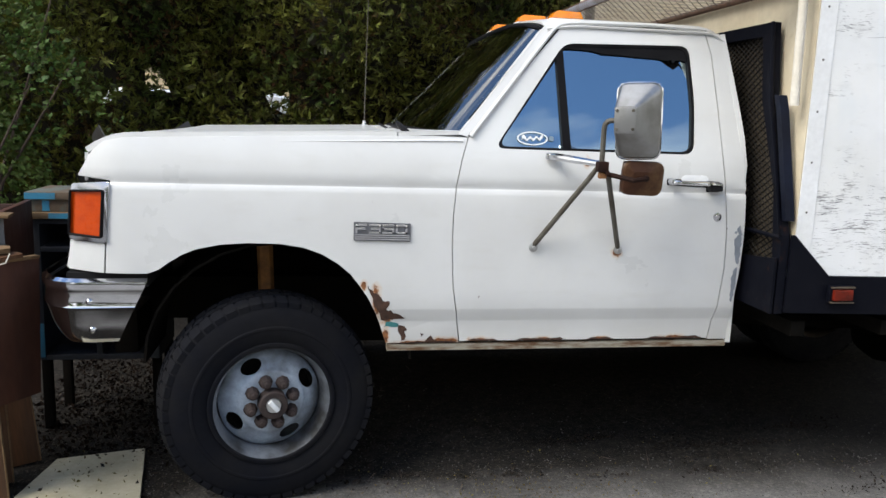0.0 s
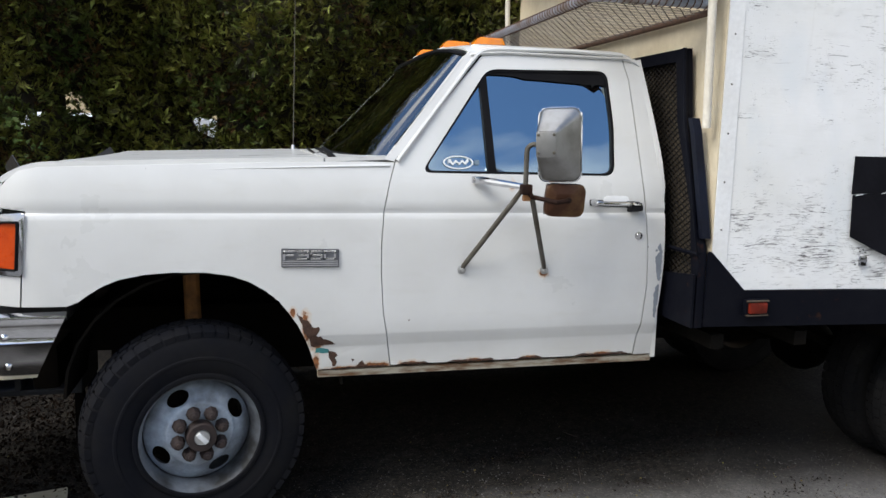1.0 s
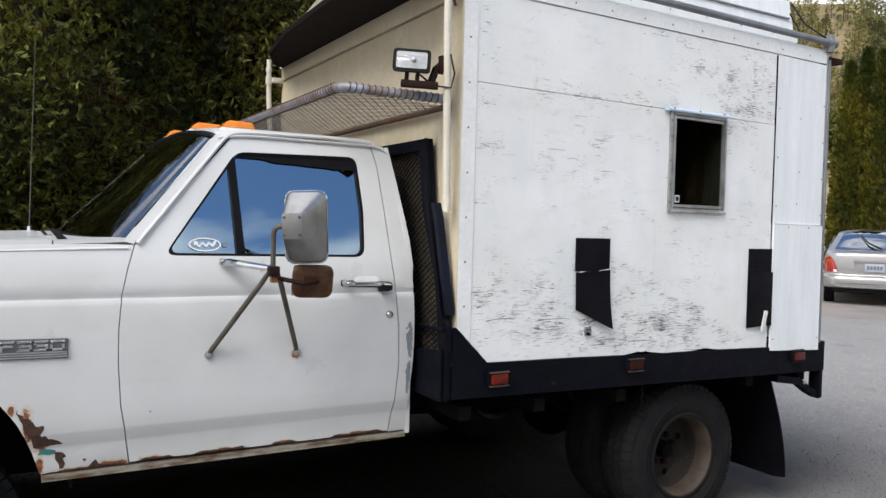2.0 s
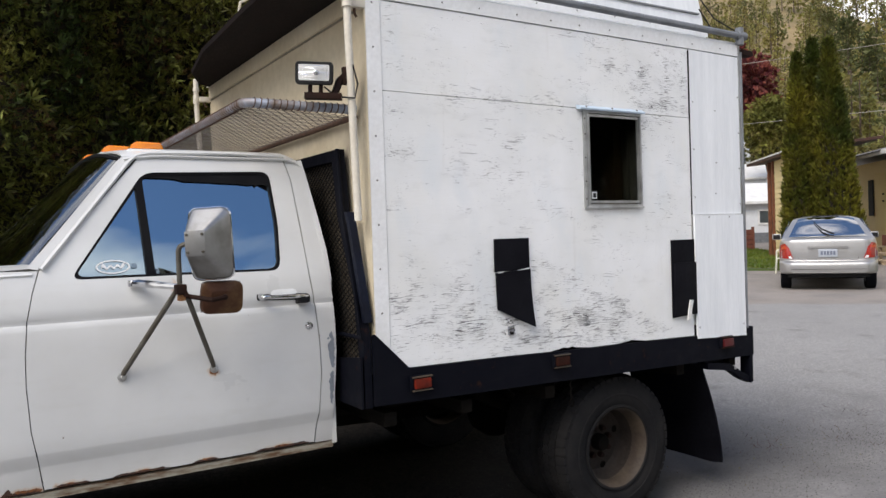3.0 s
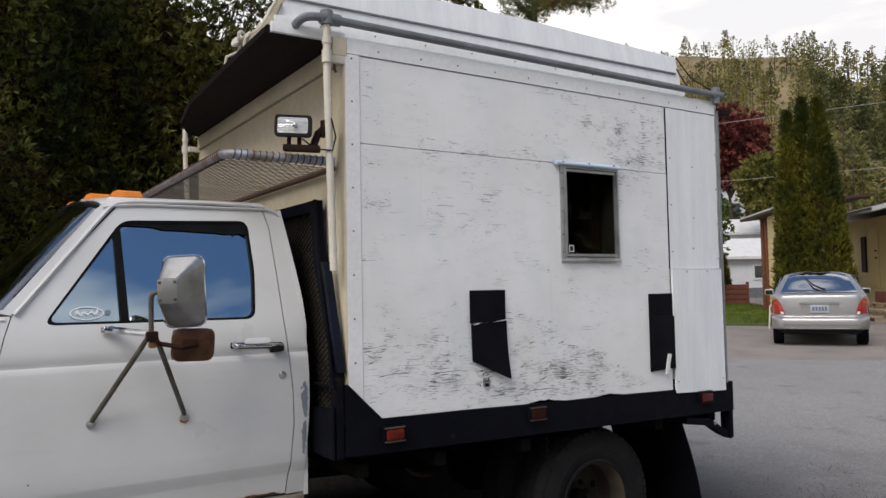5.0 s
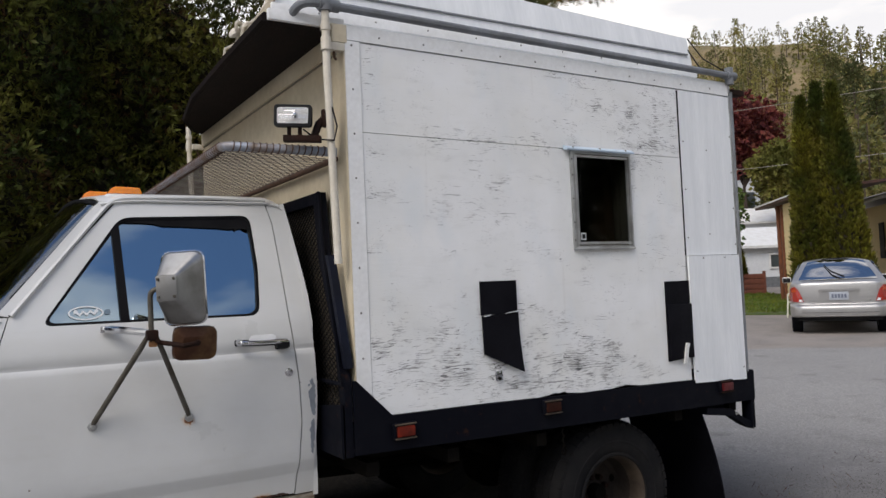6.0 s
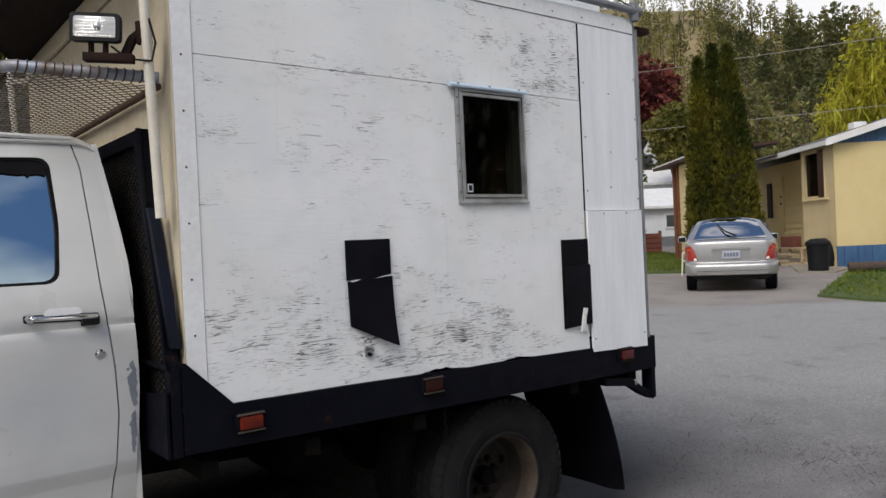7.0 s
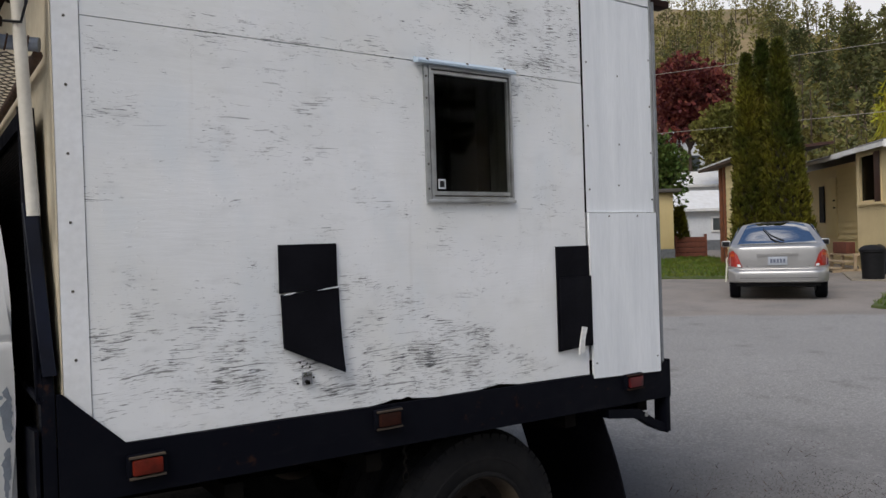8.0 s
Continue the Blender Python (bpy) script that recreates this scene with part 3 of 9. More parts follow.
M_WOODG = mat("weathered_green_board", (0.08, 0.10, 0.09), (0.09, 0.06, 0.036), rough=0.8, scale=6, lo=0.42, hi=0.55, stretch=(2, 1, 1), bump=0.2)
M_CYAN = mat("cyan_paint", (0.022, 0.19, 0.32), (0.04, 0.14, 0.21), rough=0.5, scale=14)
M_BLUECAB = mat("dark_blue_shelf_paint", (0.010, 0.015, 0.026), (0.016, 0.018, 0.022), rough=0.6, scale=6)
M_BOARD = mat("stained_cream_board", (0.50, 0.46, 0.34), (0.38, 0.34, 0.23), rough=0.6, scale=6, bump=0.1, bscale=25)
M_LEAFL = leaf_mat("fallen_leaf", (0.115, 0.10, 0.024), (0.07, 0.042, 0.015), scale=3)
M_NEEDLE = leaf_mat("dry_pine_needle", (0.10, 0.045, 0.03), (0.05, 0.028, 0.022), scale=3)
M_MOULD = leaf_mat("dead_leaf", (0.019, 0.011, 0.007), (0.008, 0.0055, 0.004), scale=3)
M_LITTER = mat("rotting_leaves_shaded", (0.011, 0.0068, 0.0045), (0.004, 0.003, 0.0025), spec=0.05, rough=0.9, scale=30)
M_NUT = mat("brown_wheel_nut", (0.036, 0.022, 0.019), (0.018, 0.012, 0.011), rough=0.75, scale=40, bump=0.2, bscale=90)
M_STONE = mat("loose_stone", (0.095, 0.09, 0.083), (0.04, 0.038, 0.035), rough=0.9, scale=20, random_by="island")
M_WIRE = mat("overhead_cable", (0.34, 0.31, 0.27), (0.26, 0.24, 0.21), rough=0.7, scale=3)


# ---- mesh helpers ----
def part(name, bm, material, parent=None, label="", angle=35, kind="", category=""):
    """One mesh object from a bmesh, under a thing or a part, or at top level."""
    me = bpy.data.meshes.new(name)
    bm.normal_update()
    bm.to_mesh(me)
    bm.free()
    for p in me.polygons:
        p.use_smooth = True
    me.set_sharp_from_angle(angle=radians(angle))
    for m in material if isinstance(material, (list, tuple)) else [material]:
        me.materials.append(m)
    ob = new(name, me)
    if parent is not None:
        ob.parent = parent
    return tagged(ob, label, category, "", kind)


def thing(name, label, category, group="", at=None):
    e = new(name)
    e.empty_display_size = 0.2
    if at is not None:
        e.matrix_basis = at
    return tagged(e, label, category, group)


def block(bm, x0, x1, y0, y1, z0, z1, bevel=0.0, m=None):
    vs = bmesh.ops.create_cube(bm, size=1.0)["verts"]
    for v in vs:
        v.co = Vector((x0 + (v.co.x + 0.5) * (x1 - x0), y0 + (v.co.y + 0.5) * (y1 - y0), z0 + (v.co.z + 0.5) * (z1 - z0)))
    if bevel:
        es = list({e for v in vs for e in v.link_edges})
        r = bmesh.ops.bevel(bm, geom=es, offset=bevel, segments=2, profile=0.6, affect="EDGES")
        vs = list({v for f in r["faces"] for v in f.verts} | {v for v in vs if v.is_valid})
    if m is not None:
        for v in vs:
            v.co = m @ v.co
    return vs


def B(*a, **k):
    bm = bmesh.new()
    block(bm, *a, **k)
    return bm


def rod(bm, p0, p1, r0, r1=None, seg=10):
    """A round bar with end caps."""
    p0, p1 = Vector(p0), Vector(p1)
    r1 = r0 if r1 is None else r1
    q = (p1 - p0).to_track_quat("Z", "Y")
    rings = []
    for p, r in ((p0, r0), (p1, r1)):
        rings.append([bm.verts.new(p + q @ Vector((r * math.cos(a), r * math.sin(a), 0))) for a in (2 * math.pi * i / seg for i in range(seg))])
    for i in range(seg):
        j = (i + 1) % seg
        bm.faces.new((rings[0][i], rings[0][j], rings[1][j], rings[1][i]))
    bm.faces.new(rings[0][::-1])
    bm.faces.new(rings[1])


def R(*a, **k):
    bm = bmesh.new()
    rod(bm, *a, **k)
    return bm


def tube(bm, pts, r, seg=10):
    """A pipe along points, mitred at the bends. r: one radius or one per point."""
    pts = [Vector(p) for p in pts]
    rs = r if isinstance(r, (list, tuple)) else [r] * len(pts)
    rings, up = [], None
    for i, p in enumerate(pts):
        d = (pts[min(i + 1, len(pts) - 1)] - pts[max(i - 1, 0)]).normalized()
        if up is None:
            up = d.orthogonal().normalized()
        up = (up - d * up.dot(d)).normalized()
        side = d.cross(up)
        rings.append([bm.verts.new(p + rs[i] * (math.cos(a) * up + math.sin(a) * side)) for a in (2 * math.pi * k / seg for k in range(seg))])
    for a, b in zip(rings, rings[1:]):
        for i in range(seg):
            j = (i + 1) % seg
            bm.faces.new((a[i], a[j], b[j], b[i]))
    bm.faces.new(rings[0][::-1])
    bm.faces.new(rings[-1])


def T(pts, r, seg=10):
    bm = bmesh.new()
    tube(bm, pts, r, seg)
    bmesh.ops.recalc_face_normals(bm, faces=bm.faces)
    return bm


def bend(pts, r, n=5):
    """Points of a polyline with its corners rounded."""
    pts = [Vector(p) for p in pts]
    out = [pts[0]]
    for a, b, c in zip(pts, pts[1:], pts[2:]):
        ra = min(r, (a - b).length * 0.45)
        rc = min(r, (c - b).length * 0.45)
        p, q = b + (a - b).normalized() * ra, b + (c - b).normalized() * rc
        for i in range(n + 1):
            t = i / n
            out.append(p * (1 - t) ** 2 + b * 2 * t * (1 - t) + q * t * t)
    return out + [pts[-1]]


def rounded(pts, r, n=4):
    """A closed 2D outline with rounded corners."""
    out, k = [], len(pts)
    for i in range(k):
        a, b, c = Vector(pts[i - 1]), Vector(pts[i]), Vector(pts[(i + 1) % k])
        ra, rc = min(r, (a - b).length * 0.45), min(r, (c - b).length * 0.45)
        p, q = b + (a - b).normalized() * ra, b + (c - b).normalized() * rc
        for j in range(n + 1):
            t = j / n
            out.append(tuple(p * (1 - t) ** 2 + b * 2 * t * (1 - t) + q * t * t))
    return out


def lathe(profile, seg=32, m=None, bm=None):
    """Turn (radius, height) points round the local z axis."""
    bm = bm or bmesh.new()
    rings = []
    for r, h in profile:
        if r < 1e-5:
            rings.append([bm.verts.new((0, 0, h))])
        else:
            rings.append([bm.verts.new((r * math.cos(2 * math.pi * i / seg), r * math.sin(2 * math.pi * i / seg), h)) for i in range(seg)])
    for a, b in zip(rings, rings[1:]):
        for i in range(seg):
            j = (i + 1) % seg
            if len(a) == 1 and len(b) > 1:
                bm.faces.new((a[0], b[j], b[i]))
            elif len(b) == 1 and len(a) > 1:
                bm.faces.new((a[i], a[j], b[0]))
            elif len(a) > 1:
                bm.faces.new((a[i], a[j], b[j], b[i]))
    if m is not None:
        for ring in rings:
            for v in ring:
                v.co = m @ v.co
    bmesh.ops.recalc_face_normals(bm, faces=bm.faces)
    return bm


def plate(outline, holes=(), thick=0.01, place=None, cuts=(), surf=None):
    """A sheet cut to a 2D outline (u, w) with holes. surf(u, w) bends it; place(u, w, depth) puts it in the world."""
    bm = bmesh.new()
    for loop in (outline, *holes):
        vs = [bm.verts.new((u, 0, w)) for u, w in loop]
        for a, b in zip(vs, vs[1:] + vs[:1]):
            bm.edges.new((a, b))
    bmesh.ops.triangle_fill(bm, use_beauty=True, edges=bm.edges[:], normal=(0, -1, 0))
    for axis, value in cuts:
        co, no = ((value, 0, 0), (1, 0, 0)) if axis == "u" else ((0, 0, value), (0, 0, 1))
        bmesh.ops.bisect_plane(bm, geom=bm.verts[:] + bm.edges[:] + bm.faces[:], plane_co=co, plane_no=no)
    front = bm.faces[:]
    rim = [e for e in bm.edges if len(e.link_faces) == 1]
    ex = bmesh.ops.extrude_face_region(bm, geom=front)
    back = [v for v in ex["geom"] if isinstance(v, bmesh.types.BMVert)]
    for v in back:
        v.co.y = thick
    for v in bm.verts:
        u, w, d = v.co.x, v.co.z, v.co.y
        if surf:
            d += surf(u, w)
        v.co = Vector((u, d, w)) if place is None else place(u, w, d)
    bmesh.ops.recalc_face_normals(bm, faces=bm.faces)
    return bm


def sheet(nu, nv, fn, thick=0.0):
    """A grid of points fn(a, b) with a and b from 0 to 1."""
    bm = bmesh.new()
    g = [[bm.verts.new(fn(i / nu, j / nv)) for j in range(nv + 1)] for i in range(nu + 1)]
    for i in range(nu):
        for j in range(nv):
            bm.faces.new((g[i][j], g[i + 1][j], g[i + 1][j + 1], g[i][j + 1]))
    bm.normal_update()
    if thick:
        bmesh.ops.solidify(bm, geom=bm.faces[:], thickness=thick)
    bmesh.ops.recalc_face_normals(bm, faces=bm.faces)
    return bm


def loft(sections):
    """A closed skin through rings of equal length, capped."""
    bm = bmesh.new()
    rs = [[bm.verts.new(p) for p in s] for s in sections]
    k = len(rs[0])
    for a, b in zip(rs, rs[1:]):
        for i in range(k):
            j = (i + 1) % k
            bm.faces.new((a[i], a[j], b[j], b[i]))
    bm.faces.new(rs[0][::-1])
    bm.faces.new(rs[-1])
    bmesh.ops.recalc_face_normals(bm, faces=bm.faces)
    return bm


def lattice(w, h, pitch, bar, place, slope=0.6):
    """Expanded metal: two families of slanting flat strands across a w by h field."""
    bm = bmesh.new()
    for s in (1, -1):
        k0 = -h / slope
        n = int((w + 2 * h / slope) / pitch) + 1
        for i in range(n):
            a = k0 + i * pitch
            # strand u = a + s * w_ / slope, clipped to the field
            pts = []
            for wv in (0.0, h):
                u = a + wv / slope if s > 0 else a + (h - wv) / slope
                pts.append((u, wv))
            (u0, w0), (u1, w1) = pts
            t0, t1 = 0.0, 1.0
            if abs(u1 - u0) > 1e-9:
                ta, tb = (0 - u0) / (u1 - u0), (w - u0) / (u1 - u0)
                t0, t1 = max(t0, min(ta, tb)), min(t1, max(ta, tb))
            if t1 - t0 < 0.01:
                continue
            p = Vector((u0 + (u1 - u0) * t0, w0 + (w1 - w0) * t0))
            q = Vector((u0 + (u1 - u0) * t1, w0 + (w1 - w0) * t1))
            d = (q - p).normalized()
            nrm = Vector((-d.y, d.x)) * bar * 0.5
            dep = bar * 0.5
            ring = []
            for c in (p, q):
                ring.append([bm.verts.new(place(c.x + nrm.x * k, c.y + nrm.y * k, dep * e)) for k, e in ((1, 0), (0, 1), (-1, 0), (0, -1))])
            for i2 in range(4):
                j2 = (i2 + 1) % 4
                bm.faces.new((ring[0][i2], ring[0][j2], ring[1][j2], ring[1][i2]))
    return bm


def quads_object(name, co, material, parent=None, kind="", label="", category=""):
    """A mesh of loose four-cornered leaves from an array (n, 4, 3)."""
    co = np.asarray(co, dtype=np.float32)
    n = len(co)
    me = bpy.data.meshes.new(name)
    me.vertices.add(n * 4)
    me.vertices.foreach_set("co", co.reshape(-1))
    me.loops.add(n * 4)
    me.loops.foreach_set("vertex_index", np.arange(n * 4, dtype=np.int32))
    me.polygons.add(n)
    me.polygons.foreach_set("loop_start", np.arange(0, n * 4, 4, dtype=np.int32))
    me.update(calc_edges=True)
    me.materials.append(material)
    ob = new(name, me)
    if parent is not None:
        ob.parent = parent
    return tagged(ob, label, category, "", kind)


def unit(a):
    return a / np.maximum(np.linalg.norm(a, axis=-1, keepdims=True), 1e-9)


def leaves(rng, base, way, length, width, k=6, spread=0.8, droop=0.0):
    """Sprays: at each base point k leaflets fan out round the way given. Returns corners (n * k, 4, 3)."""
    n = len(base)
    length = np.broadcast_to(length, (n,))
    way = unit(way)
    side = unit(np.cross(way, rng.normal(size=(n, 3))))
    out = []
    for i in range(k):
        f = (i / max(1, k - 1) - 0.5) * 2
        d = unit(way + side * f * spread + rng.normal(size=(n, 3)) * 0.18 + np.array([0, 0, -droop]))
        nrm = unit(np.cross(d, np.cross(side, way) + rng.normal(size=(n, 3)) * 0.35))
        ln = length * rng.uniform(0.65, 1.1, n) * (1 - 0.3 * abs(f))
        b = base + way * (length * 0.35 * rng.uniform(0, 1, n))[:, None]
        mid = b + d * (ln * 0.5)[:, None]
        half = nrm * (ln * width * 0.5)[:, None]
        out.append(np.stack([b, mid + half, b + d * ln[:, None], mid - half], 1))
    return np.concatenate(out)


def ground_z(x, y):
    """The lane is level at the truck, rises a little beyond it, and far off climbs a hillside."""
    d = 0.77 * x + 0.64 * y
    z = max(0.0, d - 5) * 0.0135 - (0.010 + 0.0095 * min(max(x, 0.0), 3.4)) * min(1.0, max(0.0, (9.0 - math.hypot(x - 1.5, y)) / 4.0))
    if d > 62:
        s = min(1.0, (d - 62) / 150)
        k = min(1.0, max(0.0, (math.degrees(math.atan2(y + 2.7, x - 0.8)) - 25) / 10))
        z += (46 + 14 * k * k * (3 - 2 * k)) * s ** 1.25
    return z


# ---- ground ----
XS = [-1500, -600, -250, -100, -50, -25, -12] + [-6 + 0.75 * i for i in range(17)] + [8, 10, 13, 16, 20, 25, 30, 36, 43, 52, 62, 75, 90, 105, 120, 140, 160, 180, 210, 260, 400, 800, 1800]
YS = [-1500, -600, -250, -100, -50, -25, -12, -8] + [-5 + 0.75 * i for i in range(14)] + [7, 9, 12, 15, 20, 26, 34, 44, 56, 70, 90, 110, 130, 150, 180, 230, 320, 500, 900, 1800]


@functools.lru_cache(None)
def node_z(i, j):
    """Height of the ground sheet at a corner of its grid."""
    x, y = XS[i], YS[j]
    z = ground_z(x, y)
    if z > 3:
        z += 2.5 * noise.noise((x * 0.02, y * 0.02, 0))
    elif -3 < x < 6 and -3 < y < 3:
        z += 0.006 * noise.noise((x * 1.3, y * 1.3, 4))
    return z


def ground_at(x, y):
    """Height of the ground sheet at any place near the truck."""
    i = max(k for k in range(len(XS) - 1) if XS[k] <= x)
    j = max(k for k in range(len(YS) - 1) if YS[k] <= y)
    a, b = (x - XS[i]) / (XS[i + 1] - XS[i]), (y - YS[j]) / (YS[j + 1] - YS[j])
    return (node_z(i, j) * (1 - a) + node_z(i + 1, j) * a) * (1 - b) + (node_z(i, j + 1) * (1 - a) + node_z(i + 1, j + 1) * a) * b


def build_ground():
    bm = bmesh.new()
    g = [[bm.verts.new((x, y, node_z(i, j))) for j, y in enumerate(YS)] for i, x in enumerate(XS)]
    for i in range(len(XS) - 1):
        for j in range(len(YS) - 1):
            f = bm.faces.new((g[i][j], g[i + 1][j], g[i + 1][j + 1], g[i][j + 1]))
            cx, cy = (XS[i] + XS[i + 1]) / 2, (YS[j] + YS[j + 1]) / 2
            f.material_index = 1 if 0.77 * cx + 0.64 * cy > 58 else 0
    ob = part("ground", bm, [M_ASPHALT, M_HILL], None, "grey worn asphalt lane with stained soil and painted shade under the truck, hillside behind", kind="structure", category="ground")
    return ob


build_ground()


def scatter(rng, x, y, low, high):
    """Points lying on the ground sheet."""
    return np.stack([x, y, np.array([ground_at(a, b) for a, b in zip(x, y)]) + rng.uniform(low, high, len(x))], 1)


def flat_way(rng, n, rise):
    return np.stack([rng.normal(size=n), rng.normal(size=n), rng.uniform(0, rise, n)], 1)


def litter():
    """Loose stones, fallen leaves, twigs and needles on the lane edge, past counting."""
    rng = np.random.default_rng(5)
    n = 11000
    x, y = rng.uniform(-1.4, 6.5, n), rng.normal(0.12, 0.30, n)
    far = rng.uniform(0, 1, n) < 0.35
    y = np.where(far, rng.uniform(-2.3, 1.6, n), y)
    p = scatter(rng, x, y, 0.0, 0.001)
    s = rng.uniform(0.0018, 0.0055, n)
    a = rng.uniform(0, 6.28, n)
    verts, faces = [], []
    for i in range(n):
        b = len(verts)
        for k in range(5):
            t = a[i] + k * 1.2566
            verts.append((p[i, 0] + s[i] * math.cos(t), p[i, 1] + s[i] * math.sin(t) * 0.8, p[i, 2] - 0.001))
        verts.append((p[i, 0], p[i, 1], p[i, 2] + s[i] * 0.9))
        faces += [(b + k, b + (k + 1) % 5, b + 5) for k in range(5)]
    me = bpy.data.meshes.new("gravel")
    me.from_pydata(verts, [], faces)
    me.materials.append(M_STONE)
    tagged(new("gravel", me), "loose grey gravel scattered along the lane edge", "gravel", "", "stuff")
    n = 1500
    x, y = rng.uniform(-1.3, 6, n), rng.normal(0.12, 0.45, n)
    bunch = rng.uniform(0, 1, n) < 0.35
    x, y = np.where(bunch, rng.normal(1.0, 0.35, n), x), np.where(bunch, rng.normal(0.22, 0.10, n), y)
    quads_object("fallen_leaves", leaves(rng, scatter(rng, x, y, 0.003, 0.010), flat_way(rng, n, 0.25), rng.uniform(0.008, 0.020, n), 0.6, 1), M_LEAFL, None, "stuff", "small yellow and brown fallen leaves on asphalt", "leaf litter")
    n = 300
    quads_object("twigs", leaves(rng, scatter(rng, rng.uniform(-1.2, 5, n), rng.uniform(0.0, 2.5, n), 0.003, 0.012), flat_way(rng, n, 0.1), rng.uniform(0.05, 0.2, n), 0.03, 1), M_BARK, None, "stuff", "thin dry twigs lying under the truck", "twigs")
    n = 1900
    quads_object("leaf_mould", leaves(rng, scatter(rng, rng.uniform(-1.3, 0.5, n), rng.uniform(0.25, 2.6, n), 0.003, 0.02), flat_way(rng, n, 0.4), rng.uniform(0.02, 0.05, n), 0.5, 1), M_MOULD, None, "stuff", "dark brown dead leaves on the soil", "leaf litter")
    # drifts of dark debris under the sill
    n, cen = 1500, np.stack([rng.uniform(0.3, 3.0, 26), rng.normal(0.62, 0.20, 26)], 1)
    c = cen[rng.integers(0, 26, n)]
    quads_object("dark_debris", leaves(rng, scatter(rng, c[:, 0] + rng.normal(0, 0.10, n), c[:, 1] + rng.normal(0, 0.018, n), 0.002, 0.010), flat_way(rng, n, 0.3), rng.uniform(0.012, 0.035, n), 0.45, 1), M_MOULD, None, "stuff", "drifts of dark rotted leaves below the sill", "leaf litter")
    # reddish needles and sticks on the lane behind the truck
    n, cen = 900, np.stack([rng.uniform(5.0, 7.2, 12), rng.uniform(-0.75, 0.75, 12)], 1)
    c = cen[rng.integers(0, 12, n)]
    quads_object("pine_needles", leaves(rng, scatter(rng, c[:, 0] + rng.normal(0, 0.16, n), c[:, 1] + rng.normal(0, 0.09, n), 0.002, 0.010), flat_way(rng, n, 0.15), rng.uniform(0.02, 0.11, n), 0.06, 1), M_NEEDLE, None, "stuff", "reddish-brown pine needles and sticks on the lane", "needles")


litter()

# ---- truck ----
CY = 1.22
truck = thing("pickup_truck", "old white flatbed pickup truck with rusted fender", "truck")
PROFILE = [(0.55, 0.245), (0.615, 0.232), (0.64, 0.222), (0.722, 0.218), (0.728, 0.216), (0.772, 0.200), (0.78, 0.198), (0.95, 0.193), (1.1, 0.194), (1.22, 0.200),
           (1.240, 0.203), (1.247, 0.209), (1.258, 0.209), (1.268, 0.205), (1.33, 0.213), (1.38, 0.224), (1.42, 0.238), (1.46, 0.252), (1.90, 0.408), (2.0, 0.445)]


def side_y(x, z):
    """Depth of the near body side at a height; the nose tucks in."""
    y = PROFILE[-1][1]
    for (z0, y0), (z1, y1) in zip(PROFILE, PROFILE[1:]):
        if z <= z1:
            y = y0 + (y1 - y0) * max(0, (z - z0)) / (z1 - z0)
            break
    if x < -0.5:
        y += ((-0.5 - x) / 0.22) ** 2 * 0.055
    return y


ZCUTS = [("w", z) for z, _ in PROFILE[1:-1]] + [("w", 1.16), ("w", 1.03), ("w", 0.86), ("w", 1.30), ("w", 1.6), ("w", 1.75)]
XCUTS = [("u", x) for x in (-0.66, -0.62, -0.58, -0.54, -0.5, -0.3, 0.0, 0.3, 0.6)]


def body_plate(outline, holes=(), thick=0.025, side=1):
    bm = plate(outline, holes, thick, None, ZCUTS + XCUTS, side_y)
    if side < 0:
        for v in bm.verts:
            v.co.y = 2 * CY - v.co.y
        bmesh.ops.recalc_face_normals(bm, faces=bm.faces)
    return bm


FENDER = [(-0.690, 1.267), (-0.640, 1.352), (-0.597, 1.392), (-0.54, 1.405), (0.2, 1.432), (0.60, 1.442), (0.724, 1.440), (0.700, 1.36), (0.679, 1.26), (0.669, 1.14), (0.668, 1.02), (0.678, 0.86), (0.697, 0.75), (0.713, 0.634),
          (0.424, 0.634), (0.414, 0.663), (0.398, 0.715), (0.376, 0.772), (0.352, 0.82), (0.320, 0.868), (0.283, 0.915), (0.236, 0.956), (0.177, 0.992), (0.109, 1.017), (0.02, 1.031), (-0.096, 1.033), (-0.19, 1.027), (-0.277, 1.010), (-0.33, 0.988), (-0.380, 0.957), (-0.412, 0.933), (-0.450, 0.918),
          (-0.598, 0.918), (-0.590, 1.028), (-0.572, 1.254)]
DOOR = [(0.7165, 0.640), (0.7005, 0.75), (0.6815, 0.86), (0.6715, 1.02), (0.6725, 1.14), (0.6825, 1.26), (0.7035, 1.36), (0.7285, 1.440), (0.86, 1.588), (1.0, 1.752), (1.115, 1.882), (1.135, 1.892), (1.45, 1.902), (1.735, 1.892),
        (1.756, 1.80), (1.764, 1.6), (1.770, 1.374), (1.783, 1.243), (1.797, 1.09), (1.801, 0.938), (1.786, 0.76), (1.768, 0.640)]
WINDOW = rounded([(0.828, 1.402), (1.648, 1.398), (1.668, 1.6), (1.662, 1.836), (1.128, 1.822)], 0.045, 5)
PILLAR = [(1.773, 0.634), (1.791, 0.76), (1.806, 0.938), (1.802, 1.09), (1.788, 1.243), (1.775, 1.374), (1.769, 1.6), (1.761, 1.80), (1.740, 1.895), (1.80, 1.893), (1.828, 1.80), (1.845, 1.622), (1.858, 1.42), (1.872, 1.27), (1.876, 1.15), (1.876, 1.032), (1.868, 0.9), (1.856, 0.783), (1.860, 0.634)]
